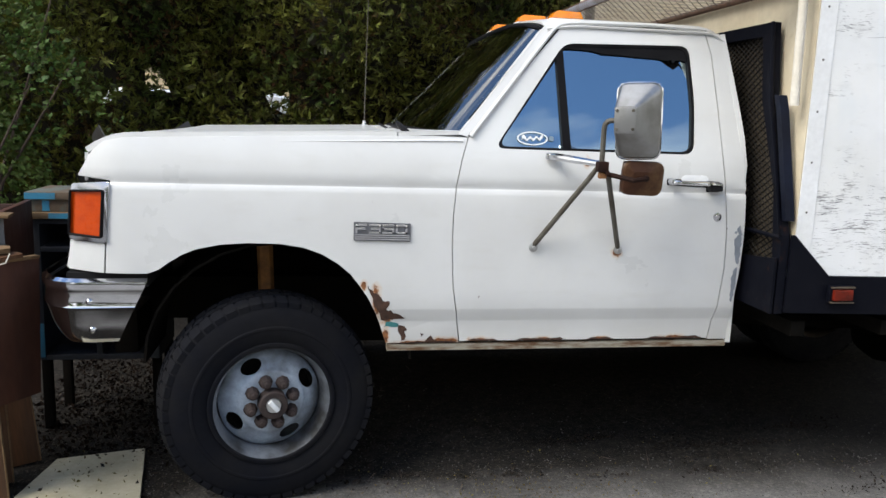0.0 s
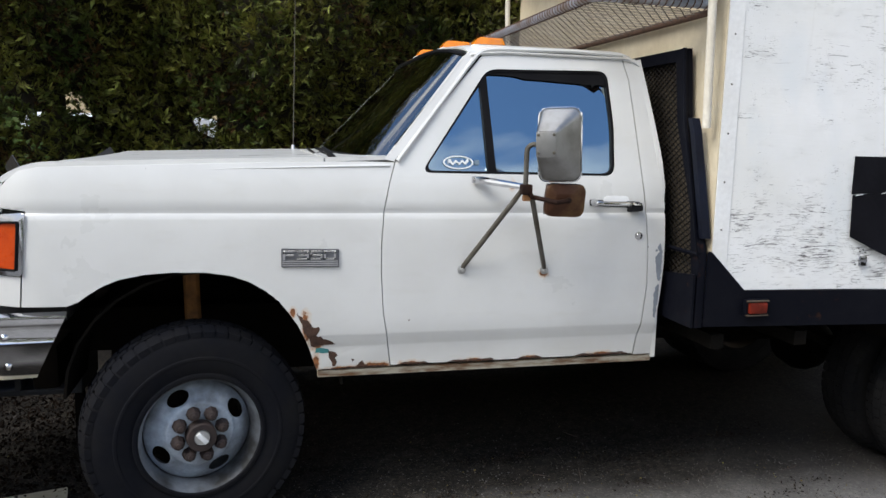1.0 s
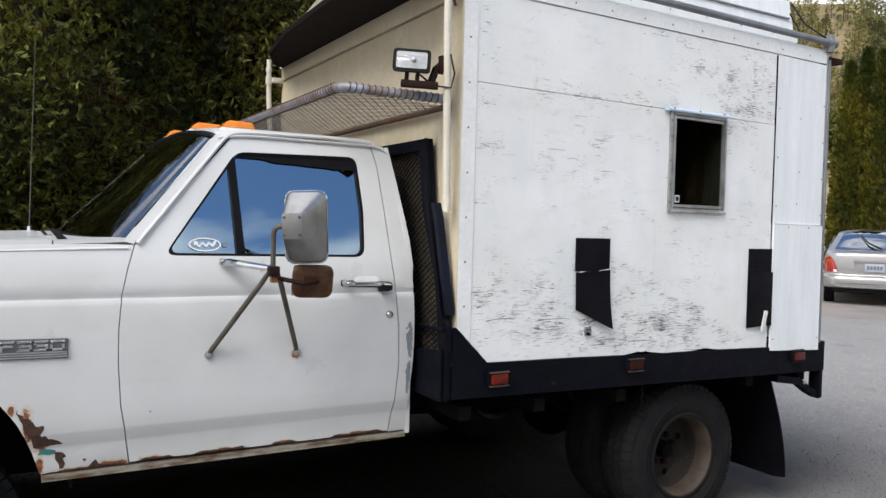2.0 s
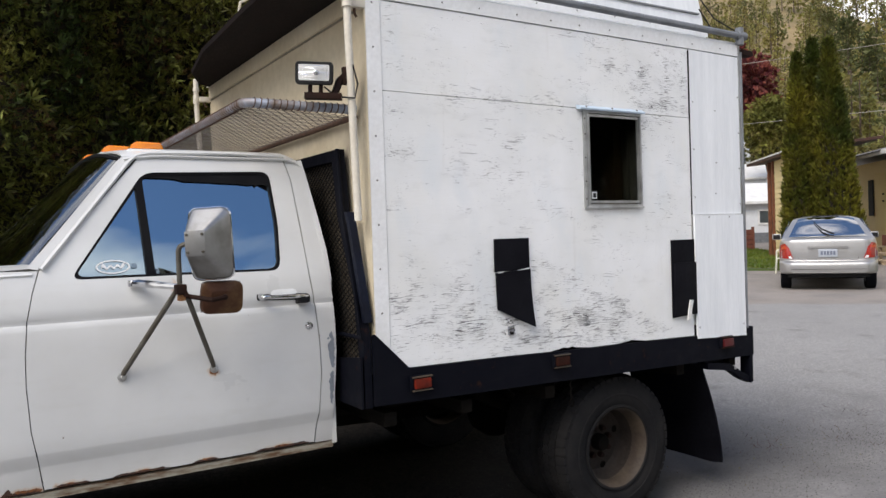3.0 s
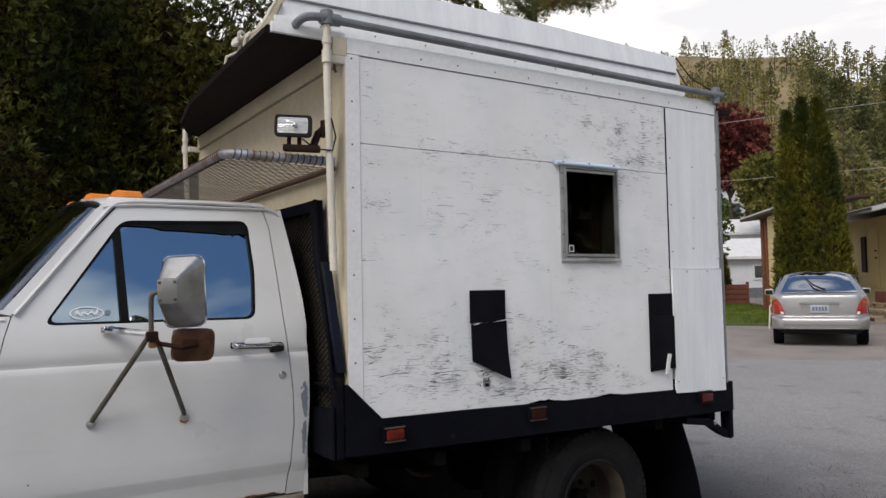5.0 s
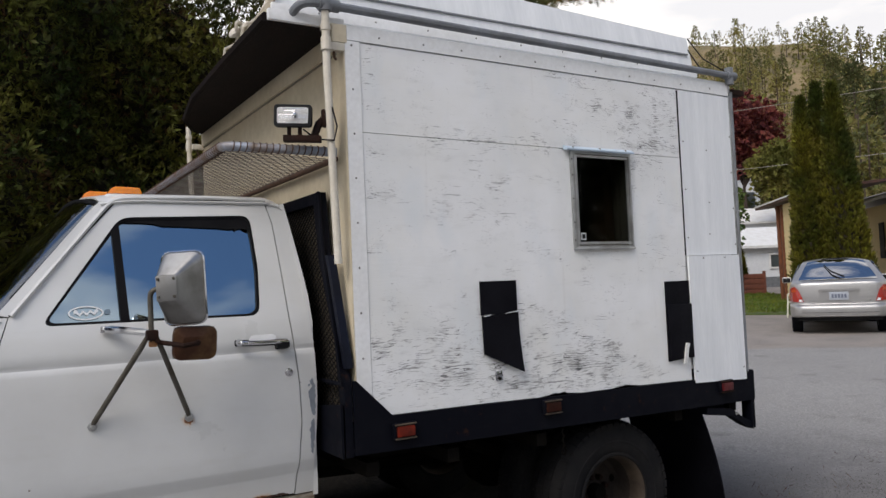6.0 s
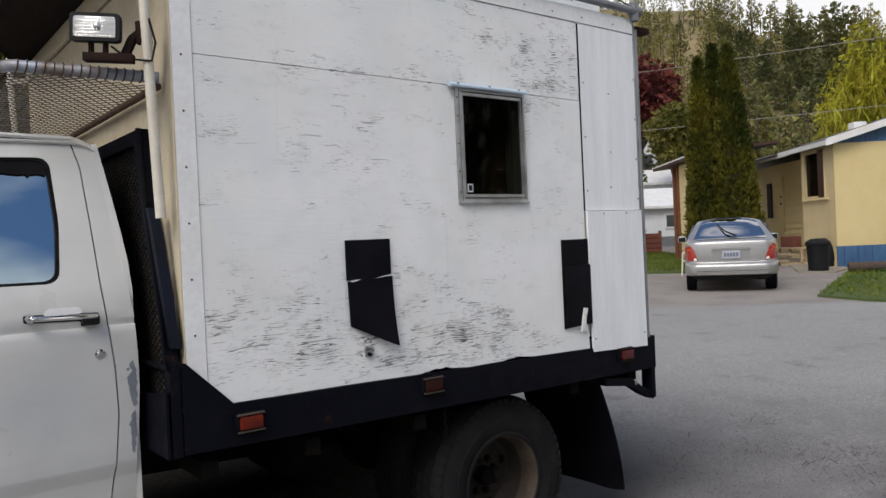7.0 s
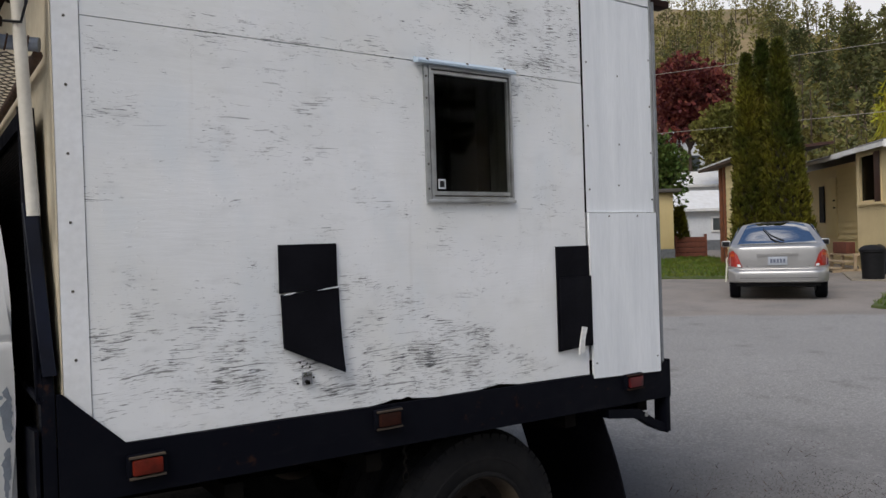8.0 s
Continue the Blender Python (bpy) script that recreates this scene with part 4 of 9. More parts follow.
for s in (1, -1):
    part("fender", body_plate(FENDER, (), 0.03, s), M_FENDER if s > 0 else M_CAB, truck, "white front fender with rust holes behind the wheel arch" if s > 0 else "white front fender")
    part("cab_corner", body_plate(PILLAR, (), 0.06, s), M_PILLAR if s > 0 else M_CAB, truck, "white cab corner with paint chipped to grey primer" if s > 0 else "")
    part("windshield_pillar", body_plate([(0.690, 1.452), (0.727, 1.443), (1.108, 1.886), (1.06, 1.892), (1.035, 1.868)], (), 0.05, s), M_CAB, truck)
    part("rocker_panel", body_plate([(0.43, 0.60), (1.862, 0.60), (1.862, 0.628), (0.43, 0.628)], (), 0.05, s), M_ROCKER, truck, "grimy rusted rocker panel")
    door = part("door", body_plate(DOOR, (WINDOW,), 0.035, s), M_DOOR if s > 0 else M_CAB, truck, "white door with rust along its bottom edge")
    inner = [(x + (1.3 - x) * 0.032, z + (1.6 - z) * 0.046) for x, z in WINDOW]
    seal = plate(WINDOW, (inner,), 0.02, None, ZCUTS, lambda u, w: side_y(u, w) + 0.004)
    pane = plate([(x + (1.3 - x) * 0.01, z + (1.6 - z) * 0.02) for x, z in WINDOW], (), 0.005, None, (), lambda u, w: side_y(u, w) + 0.016)
    bar = plate([(1.103, 1.40), (1.136, 1.40), (1.121, 1.815), (1.092, 1.785)], (), 0.02, None, ZCUTS, lambda u, w: side_y(u, w) + 0.002)
    shade = plate([(1.112, 1.800), (1.20, 1.799), (1.25, 1.796), (1.29, 1.786), (1.37, 1.784), (1.44, 1.780), (1.52, 1.777), (1.56, 1.772), (1.585, 1.775), (1.592, 1.764), (1.60, 1.773), (1.625, 1.776), (1.648, 1.770), (1.655, 1.83), (1.13, 1.818)], (), 0.006, None, ZCUTS, lambda u, w: side_y(u, w) + 0.008)
    for nm, bm, mt in (("window_seal", seal, M_SEAL), ("window_glass", pane, M_GLASS), ("division_bar", bar, M_SEAL), ("run_channel", shade, M_SEAL)):
        if s < 0:
            for v in bm.verts:
                v.co.y = 2 * CY - v.co.y
            bmesh.ops.recalc_face_normals(bm, faces=bm.faces)
        ob = part(nm, bm, mt, door)
        if nm == "window_glass":
            ob.visible_shadow = False
    if s > 0:
        near_door = door


def on_side(u, w, d):
    return Vector((u, side_y(u, w) - d, w))


# door furniture
handle = part("door_handle", T(bend([(1.545, 0.196, 1.291), (1.556, 0.168, 1.291), (1.70, 0.166, 1.287), (1.745, 0.172, 1.284)], 0.02), 0.0085), M_CHROME, near_door, "chrome pull handle")
block_bm = B(1.70, 1.752, 0.165, 0.204, 1.258, 1.288, 0.006)
part("handle_button", block_bm, M_PLASTIC, near_door)
part("handle_end", lathe([(0, 0.03), (0.012, 0.028), (0.016, 0.0)], 14, Matrix.Translation((1.548, 0.204, 1.291)) @ pose(0, 0, 0, 90)), M_CHROME, near_door)
part("handle_recess", plate(rounded([(1.585, 1.295), (1.71, 1.295), (1.70, 1.318), (1.60, 1.318)], 0.014), (), 0.003, lambda u, w, d: on_side(u, w, 0.0025 - d)), M_TRIM, near_door)
# dark plate drawn as the shadow round the handle
part("handle_gasket", plate(rounded([(1.530, 1.277), (1.700, 1.270), (1.700, 1.252), (1.758, 1.252), (1.758, 1.294), (1.530, 1.303)], 0.007), (), 0.003, lambda u, w, d: on_side(u, w, 0.0022 - d)), M_SEAL, near_door)
part("frame_seam", T([on_side(u, w, 0.001) for u, w in bend([(0.728, 1.446), (0.86, 1.594), (1.0, 1.758), (1.115, 1.887), (1.14, 1.897), (1.45, 1.907), (1.735, 1.897)], 0.01)], 0.0035, 6), M_SEAL, near_door)
part("door_lock", lathe([(0, 0.009), (0.008, 0.009), (0.010, 0.006), (0.017, 0.005), (0.018, 0.0)], 18, Matrix.Translation((1.753, 0.198, 1.153)) @ pose(0, 0, 0, 90)), M_CHROME, near_door, "chrome key lock")
# oval sticker on the vent glass: a pale ring round a pale flourish
sticker_y = lambda u, w: side_y(u, w) + 0.010
SX, SZ = 0.983, 1.444
oval = lambda rx, rz: [(SX + rx * math.cos(a), SZ + rz * math.sin(a)) for a in (2 * math.pi * i / 28 for i in range(28))]
part("oval_sticker", plate(oval(0.062, 0.0265), (oval(0.056, 0.0215),), 0.001, None, (), sticker_y), M_WHITEV, near_door, "oval white outline sticker")
wavy = [(SX - 0.042 + 0.084 * k / 24, SZ + 0.005 * math.sin(k * 0.85) - 0.002 + 0.004 * k / 24) for k in range(25)]
part("sticker_flourish", plate([(u, w + 0.0045 + (0.006 if i < 5 or i > 20 else 0.0)) for i, (u, w) in enumerate(wavy)] + [(u, w - 0.0045) for u, w in wavy[::-1]], (), 0.001, None, (), sticker_y), M_WHITEV, near_door)
part("sticker_tab", plate(rounded([(SX + 0.066, SZ - 0.008), (SX + 0.086, SZ - 0.008), (SX + 0.086, SZ + 0.010), (SX + 0.066, SZ + 0.010)], 0.004), (), 0.001, None, (), sticker_y), M_GLASSTAB, near_door)

# fender badge: a dark plate with broad chrome figures over three stripes
badge = part("badge", plate(rounded([(0.292, 1.047), (0.507, 1.043), (0.507, 1.113), (0.292, 1.117)], 0.004), (), 0.006, lambda u, w, d: on_side(u, w, 0.006 - d)), M_BADGE, truck, "grey badge with chrome figures and stripes")
STROKES = {"F": ((0, 0, 0, 2), (0, 2, 1, 2), (0, 1, 0.85, 1)), "3": ((0, 2, 1, 2), (0.2, 1, 1, 1), (0, 0, 1, 0), (1, 0, 1, 2)), "5": ((0, 2, 1, 2), (0, 1, 0, 2), (0, 1, 1, 1), (1, 0, 1, 1), (0, 0, 1, 0)), "0": ((0, 0, 1, 0), (0, 2, 1, 2), (0, 0, 0, 2), (1, 0, 1, 2))}
for i, sign in enumerate("F350"):
    x0, z0, h = 0.302 + i * 0.0505, 1.0785 - i * 0.0005, 0.0040
    fig = bmesh.new()
    for ua, wa, ub, wb in STROKES[sign]:
        xa, xb, za, zb = x0 + ua * 0.037 - h, x0 + ub * 0.037 + h, z0 + wa * 0.0145 - h, z0 + wb * 0.0145 + h
        y0 = side_y(xa, za)
        block(fig, xa, xb, y0 - 0.0115, y0 - 0.005, za, zb, 0.001)
    part("badge_figure", fig, M_CHROME, badge)
for i in range(3):
    z0 = 1.051 + i * 0.008
    part("badge_stripe", plate([(0.296, z0), (0.503, z0 - 0.002), (0.503, z0 + 0.003), (0.296, z0 + 0.005)], (), 0.003, lambda u, w, d: on_side(u, w, 0.010 - d)), M_CHROME, badge)


# hood, cowl, roof, windscreen
def hood_z(x, y):
    e = abs(y - CY) / 0.955
    z = 1.404 + (x + 0.54) * 0.033 - 0.010 * (1 - e ** 3) + (0.004 if e < 0.62 else 0.0)
    if x < -0.50:
        t = (-0.50 - x) / 0.25
        z -= 0.15 * t ** 2.2
    return z


def hood_pt(a, b):
    y = 0.262 + b * (2 * CY - 0.524)
    e = abs(y - CY) / 0.955
    x0 = -0.655 - 0.07 * (1 - e ** 2.5)
    x = x0 + a * (0.455 - x0)
    return Vector((x, y, hood_z(x, y)))


part("hood", sheet(34, 36, hood_pt, -0.02), M_CAB, truck, "white hood", angle=50)
part("hood_lip", sheet(2, 30, lambda a, b: Vector((hood_pt(0, b).x - 0.004 * a, hood_pt(0, b).y, hood_pt(0, b).z - a * 0.10)), 0.012), M_CAB, truck)
part("cowl", sheet(6, 20, lambda a, b: Vector((0.46 + a * (0.24 - 0.10 * (1 - (2 * b - 1) ** 2)), 0.262 + b * (2 * CY - 0.524), 1.438 + a * 0.012 + 0.006 * (1 - (2 * b - 1) ** 2))), -0.015), M_CAB, truck, "white cowl below the windscreen")
for s in (1, -1):
    part("fender_top", sheet(20, 4, lambda a, b: Vector((-0.655 + a * 1.36, CY - s * (CY - (side_y(-0.6 + a, 1.40) + 0.002) - b * 0.030), min(hood_z(-0.655 + a * 1.36, 0.27) - 0.004, 1.44) - 0.012 * (1 - b) ** 2)), 0.01), M_CAB, truck)
# bug deflector on the hood's front edge
part("bug_deflector", sheet(4, 36, lambda a, b: Vector((hood_pt(0, 0.01 + b * 0.98).x + 0.035 - 0.05 * a + 0.05 * abs(2 * b - 1) ** 10, hood_pt(0, 0.01 + b * 0.98).y, 1.345 + a * (0.022 + 0.078 * abs(2 * b - 1) ** 7))), 0.005), M_SMOKE, truck, "smoked plastic bug deflector")


def screen_pt(a, b, out=0.0):
    """Windscreen: a up, b across."""
    w = 2 * b - 1
    yb, yt = 0.275, 0.425
    y = CY + w * (CY - (yb + (yt - yb) * a))
    bow = (0.132 - 0.072 * a) * (1 - abs(w) ** 3.2) + (0.038 - 0.018 * a) * (1 - abs(w) ** 13)
    return Vector((0.695 + 0.365 * a - bow - out * 0.7, y, 1.452 + 0.422 * a + 0.015 * (1 - a) * (1 - w * w) + 0.050 * a * (1 - abs(w) ** 5) + out * 0.6))


part("windshield", sheet(8, 56, screen_pt, 0.006), M_SCREEN, truck, "raked dark windscreen").visible_shadow = False
frame_pts = [screen_pt(0, i / 56, 0.004) for i in range(57)]
part("windshield_seal", T(frame_pts + [screen_pt(i / 8, 1, 0.004) for i in range(1, 9)] + [screen_pt(1, 1 - i / 56, 0.004) for i in range(1, 57)] + [screen_pt(1 - i / 8, 0, 0.004) for i in range(1, 8)], 0.007, 6), M_SEAL, truck)


def roof_pt(a, b):
    w = 2 * b - 1
    y = CY + w * 0.825
    e = abs(w)
    x0 = 1.060 - 0.066 * (1 - w * w)
    x = x0 + a * (1.815 - x0)
    z = 1.898 + 0.048 * (1 - e ** 6) - 0.016 * max(0, 1 - a / 0.24) ** 2 - 0.030 * max(0, (a - 0.9) / 0.1) ** 2
    if e > 0.93:
        z -= ((e - 0.93) / 0.07) ** 2 * 0.012
    return Vector((x, y, z))


roof = part("roof", sheet(26, 34, roof_pt, -0.008), M_CAB, truck, "white cab roof", angle=50)
for s in (1, -1):
    part("drip_rail", T([Vector((x, CY - s * (CY - y), z)) for x, y, z in bend([(0.735, 0.238, 1.446), (1.10, 0.404, 1.893), (1.16, 0.404, 1.905), (1.5, 0.402, 1.912), (1.74, 0.405, 1.905)], 0.05)], 0.009, 6), M_CAB, truck)
part("cab_back", sheet(12, 16, lambda a, b: Vector((1.855 - 0.05 * max(0, (a - 0.62) / 0.38) ** 1.3 + 0.012 * (1 - (2 * b - 1) ** 4), CY + (2 * b - 1) * (1.0 - 0.185 * max(0, (a - 0.6) / 0.4)), 0.62 + 1.27 * a)), 0.02), M_CAB, truck)
part("cab_floor", B(0.66, 1.84, 0.25, 2 * CY - 0.25, 0.62, 0.66), M_DARK, truck)
part("firewall", B(0.64, 0.68, 0.27, 2 * CY - 0.27, 0.62, 1.42), M_DARK, truck)
part("dashboard", B(0.69, 0.95, 0.27, 2 * CY - 0.27, 1.20, 1.42, 0.04), M_INT, truck, "black dashboard")
seat = part("bench_seat", B(1.22, 1.68, 0.32, 2 * CY - 0.32, 0.72, 1.02, 0.06), M_SEAT, truck, "grey cloth bench seat")
part("seat_back", B(1.60, 1.76, 0.32, 2 * CY - 0.32, 0.98, 1.50, 0.06), M_SEAT, truck)
wheel_m = Matrix.Translation((1.12, 0.66, 1.27)) @ pose(0, 0, 0, 0, -62, 0)
part("steering_wheel", T([wheel_m @ Vector((0.19 * math.cos(a), 0.19 * math.sin(a), 0)) for a in (2 * math.pi * i / 24 for i in range(25))], 0.014, 6), M_INT, truck)
for w0, tilt in ((0.30, 8), (0.62, 4)):
    base = screen_pt(0.0, w0 * 0.5)
    arm = part("wiper", T([(base.x - 0.05, base.y - 0.02, base.z - 0.02), (base.x - 0.072, base.y + 0.05, base.z - 0.002), (base.x - 0.07, base.y + 0.42, base.z + 0.006)], 0.006, 6), M_PLASTIC, truck)
    part("wiper_pivot", R((base.x - 0.045, base.y - 0.02, base.z - 0.03), (base.x - 0.06, base.y - 0.024, base.z - 0.008), 0.016, 0.011), M_PLASTIC, truck)
part("near_wiper", T([(0.50, 0.33, 1.447), (0.475, 0.33, 1.475), (0.455, 0.335, 1.492)], [0.014, 0.011, 0.006], 8), M_PLASTIC, truck, "black wiper stub")
ant = part("antenna", R((0.43, 2.15, 1.46), (0.45, 2.13, 2.52), 0.0035, 0.002, 6), M_ARM, truck, "thin whip antenna")
part("antenna_base", lathe([(0, 0.05), (0.012, 0.045), (0.018, 0.012), (0.034, 0.0)], 14, Matrix.Translation((0.43, 2.15, 1.435))), M_CHROME, ant)

# five amber lamps along the roof's front edge
lamp_shape = [(-0.070, 0.0), (0.070, 0.0), (0.066, 0.012), (0.058, 0.028), (-0.040, 0.031), (-0.056, 0.022)]
for x, y in ((1.165, 0.51), (1.098, 0.80), (1.062, 1.18), (1.098, 2 * CY - 0.80), (1.165, 2 * CY - 0.51)):
    b = (y - 0.395) / 1.65
    x0 = roof_pt(0, b).x
    p = roof_pt((x - x0) / (1.815 - x0), b)
    lamp = part("roof_lamp", loft([[Vector((p.x + u * k, y + dy, p.z + 0.006 + w * k)) for u, w in lamp_shape] for dy, k in ((-0.040, 0.75), (-0.034, 0.97), (0, 1.0), (0.034, 0.97), (0.040, 0.75))]), M_AMBERROOF, truck, "amber roof clearance lamp")
    part("lamp_base", B(p.x - 0.074, p.x + 0.074, y - 0.044, y + 0.044, p.z - 0.014, p.z + 0.004, 0.003), M_TRIM, lamp)

# side mirror: tube frame, large shell, small lower shell
KN = Vector((1.168, -0.022, 1.366))
mirror = part("mirror_frame", T(bend([(1.040, 0.212, 1.379), (1.075, 0.15, 1.377), KN], 0.03), [0.014] * 7 + [0.011], 10), M_CHROME, truck, "chrome tube mirror arm")
part("arm_base", B(1.026, 1.075, 0.196, 0.214, 1.366, 1.392, 0.004), M_CHROME, mirror)
part("mirror_post", T(bend([(1.222, -0.060, 1.522), (1.163, -0.034, 1.522), (1.167, -0.022, 1.36)], 0.032), 0.0095, 10), M_ARM, mirror)
part("front_leg", T([KN + Vector((-0.008, 0.004, -0.004)), KN + Vector((-0.030, 0.030, -0.05)), (0.997, 0.186, 1.042), (0.990, 0.19, 1.026)], [0.008, 0.0100, 0.0100, 0.0075], 10), M_ARM, mirror)
part("rear_leg", T([KN + Vector((0.010, -0.004, -0.004)), KN + Vector((0.030, 0.004, -0.05)), (1.331, 0.184, 1.042), (1.338, 0.19, 1.016)], [0.008, 0.0100, 0.0100, 0.0075], 10), M_ARM, mirror)
for x, z in ((0.991, 1.024), (1.338, 1.016)):
    part("leg_foot", lathe([(0, 0.02), (0.007, 0.02), (0.009, 0.012), (0.0165, 0.010), (0.018, 0.0)], 12, Matrix.Translation((x, 0.196, z)) @ pose(0, 0, 0, 90)), M_ALU, mirror)
part("knuckle", B(KN.x - 0.020, KN.x + 0.022, KN.y - 0.018, KN.y + 0.016, KN.z - 0.028, KN.z + 0.010, 0.006), M_BRACK, mirror, "dark rusty clamp")
part("clamp_rust", B(KN.x - 0.010, KN.x + 0.018, KN.y - 0.010, KN.y + 0.014, KN.z - 0.052, KN.z - 0.0285, 0.006), M_OCHRE, mirror, "ochre rust under the clamp")
part("knuckle_bolt", R(KN + Vector((0.016, -0.024, -0.03)), KN + Vector((0.016, 0.020, -0.03)), 0.008, seg=8), M_BRACK, mirror)


def shell(w, h, depth, flat, drop):
    """A mirror back round its centre: rolled rim, four slanting facets and a small raised flat."""
    def ring(kx, kz, y, sx=0.0, sz=0.0):
        return [Vector((sx + u * kx, y, sz + v * kz)) for u, v in rounded([(-w, -h), (w, -h), (w, h), (-w, h)], 0.034, 5)]
    return loft([ring(0.95, 0.97, 0.014), ring(1.0, 1.0, 0.007), ring(1.0, 1.0, -0.007), ring(0.955, 0.965, -0.016), ring(flat, flat * 0.71, -depth, *drop), ring(flat * 0.3, flat * 0.2, -depth - 0.0008, *drop)])


for nm, at, w, h, depth, flat, drop, mt, lb in (("large_mirror", Matrix.Translation((1.276, -0.070, 1.523)) @ pose(0, 0, 0, 0, -2, -31), 0.075, 0.131, 0.080, 0.50, (-0.0355, 0.002), M_MIRROR, "faceted stainless mirror shell"),
                                              ("small_mirror", Matrix.Translation((1.313, -0.045, 1.320)) @ pose(0, 0, 0, 4, 2, 4), 0.080, 0.062, 0.030, 0.50, (-0.01, 0.004), M_MIRRORR, "rust-browned lower mirror shell")):
    bm = shell(w, h, depth, flat, drop)
    bmesh.ops.transform(bm, matrix=at, verts=bm.verts)
    head = part(nm, bm, mt, mirror, lb, angle=16)
    edge = rounded([(-w, -h), (w, -h), (w, h), (-w, h)], 0.034, 5)
    if nm == "large_mirror":
        part("mirror_rim", T([at @ Vector((u, -0.002, v)) for u, v in edge + edge[:1]], 0.0055, 6), M_CHROME, head, "bright chrome rim")
        part("mirror_glass", B(-w * 0.93, w * 0.93, 0.0142, 0.0160, -h * 0.95, h * 0.95, 0.001, m=at), M_CHROME, head)
        part("mount_plate", B(drop[0] - 0.037, drop[0] + 0.037, -depth - 0.004, -depth - 0.0005, drop[1] - 0.044, drop[1] + 0.044, 0.002, m=at), M_MIRROR, head)
        for u in (drop[0] - 0.029, drop[0] + 0.027):
            for v in (drop[1] - 0.031, drop[1] + 0.033):
                part("plate_screw", lathe([(0, 0.006), (0.005, 0.005), (0.006, 0)], 8, at @ Matrix.Translation((u, -depth - 0.004, v)) @ pose(0, 0, 0, 90)), M_ARM, head)
    else:
        part("mirror_glass", B(-w * 0.93, w * 0.93, 0.0142, 0.0160, -h * 0.93, h * 0.93, 0.001, m=at), M_CHROME, head)
        part("mirror_stalk", T([at @ Vector(p) for p in ((0.0, -0.034, 0.004), (-0.05, -0.040, -0.004))] + [KN + Vector((0.02, 0.0, -0.035))], 0.009, 8), M_BRACK, head)
        part("stalk_nut", lathe([(0, 0.012), (0.010, 0.011), (0.013, 0.0)], 6, at @ Matrix.Translation((0.0, -0.030, 0.004)) @ pose(0, 0, 0, 90)), M_BRACK, head)

# front lamp, lower valance, grille
bez_o = rounded([(-0.728, 1.036), (-0.588, 1.030), (-0.571, 1.250), (-0.712, 1.238)], 0.014)
bez_i = rounded([(-0.726, 1.056), (-0.607, 1.050), (-0.595, 1.218), (-0.716, 1.212)], 0.006)
bezel = part("lamp_bezel", plate(bez_o, (bez_i,), 0.04, lambda u, w, d: Vector((u, side_y(u, w) - 0.010 + d, w)), [("u", -0.68), ("u", -0.65), ("u", -0.62)]), M_BEZEL, truck, "dulled chrome lamp surround")
part("bezel_ridge", T([Vector((u, side_y(u, w) - 0.014, w)) for u, w in bez_i + bez_i[:1]], 0.0045, 6), M_SEAL, bezel)
part("side_lamp_lens", plate([(-0.725, 1.058), (-0.611, 1.053), (-0.600, 1.214), (-0.715, 1.208)], (), 0.02, lambda u, w, d: Vector((u, side_y(u, w) - 0.004 + d, w)), [("u", -0.69), ("u", -0.66), ("u", -0.63)]), M_AMBER, bezel, "orange side lamp lens")
part("valance", body_plate([(-0.745, 0.934), (-0.735, 0.925), (-0.604, 0.918), (-0.596, 1.026), (-0.726, 1.031), (-0.732, 0.99)], (), 0.03), M_CAB, truck, "white panel below the lamp")
part("grille", sheet(4, 20, lambda a, b: Vector((-0.70 - 0.065 * (1 - (2 * b - 1) ** 4), 0.30 + b * (2 * CY - 0.6), 0.95 + a * 0.33)), 0.02), M_PLASTIC, truck, "dark grille")
part("far_valance", body_plate([(-0.74, 0.92), (-0.604, 0.918), (-0.572, 1.25), (-0.70, 1.26)], (), 0.03, -1), M_CAB, truck)

# chrome bumper wrapping the corners
SECTION = [(-0.010, 0.897), (0.006, 0.886), (0.010, 0.868), (0.004, 0.852), (0.0, 0.846), (0.0, 0.80), (0.005, 0.790), (-0.003, 0.778), (-0.018, 0.720), (-0.040, 0.668), (-0.058, 0.644)]


def bumper_path(t):
    """Centre line of the bumper face from its near rear end round to the far one; returns point, outward way."""
    pts = bend([(-0.455, 0.205, 0), (-0.765, 0.190, 0), (-0.872, 0.36, 0), (-0.90, CY, 0), (-0.872, 2 * CY - 0.36, 0), (-0.765, 2 * CY - 0.190, 0), (-0.455, 2 * CY - 0.205, 0)], 0.10, 6)
    k = t * (len(pts) - 1)
    i = min(int(k), len(pts) - 2)
    p = pts[i].lerp(pts[i + 1], k - i)
    d = (pts[i + 1] - pts[i]).normalized()
    return p, Vector((d.y, -d.x, 0)), len(pts)


def bumper_bm():
    bm = bmesh.new()
    n = bumper_path(0)[2]
    rows = []
    for i in range(n):
        p, o, _ = bumper_path(i / (n - 1))
        ring = []
        for dep, z in SECTION:
            q = p + o * dep * -1
            back = max(0.0, (0.885 - z)) / 0.24 * 0.118
            if i == 0 or i == n - 1:
                q = q + Vector((-back, 0, 0))
            ring.append(bm.verts.new((q.x, q.y, z)))
        rows.append(ring)
    for a, b in zip(rows, rows[1:]):
        for k in range(len(SECTION) - 1):
            bm.faces.new((a[k], b[k], b[k + 1], a[k + 1]))
    bm.normal_update()
    bmesh.ops.solidify(bm, geom=bm.faces[:], thickness=0.006)
    bmesh.ops.recalc_face_normals(bm, faces=bm.faces)
    return bm


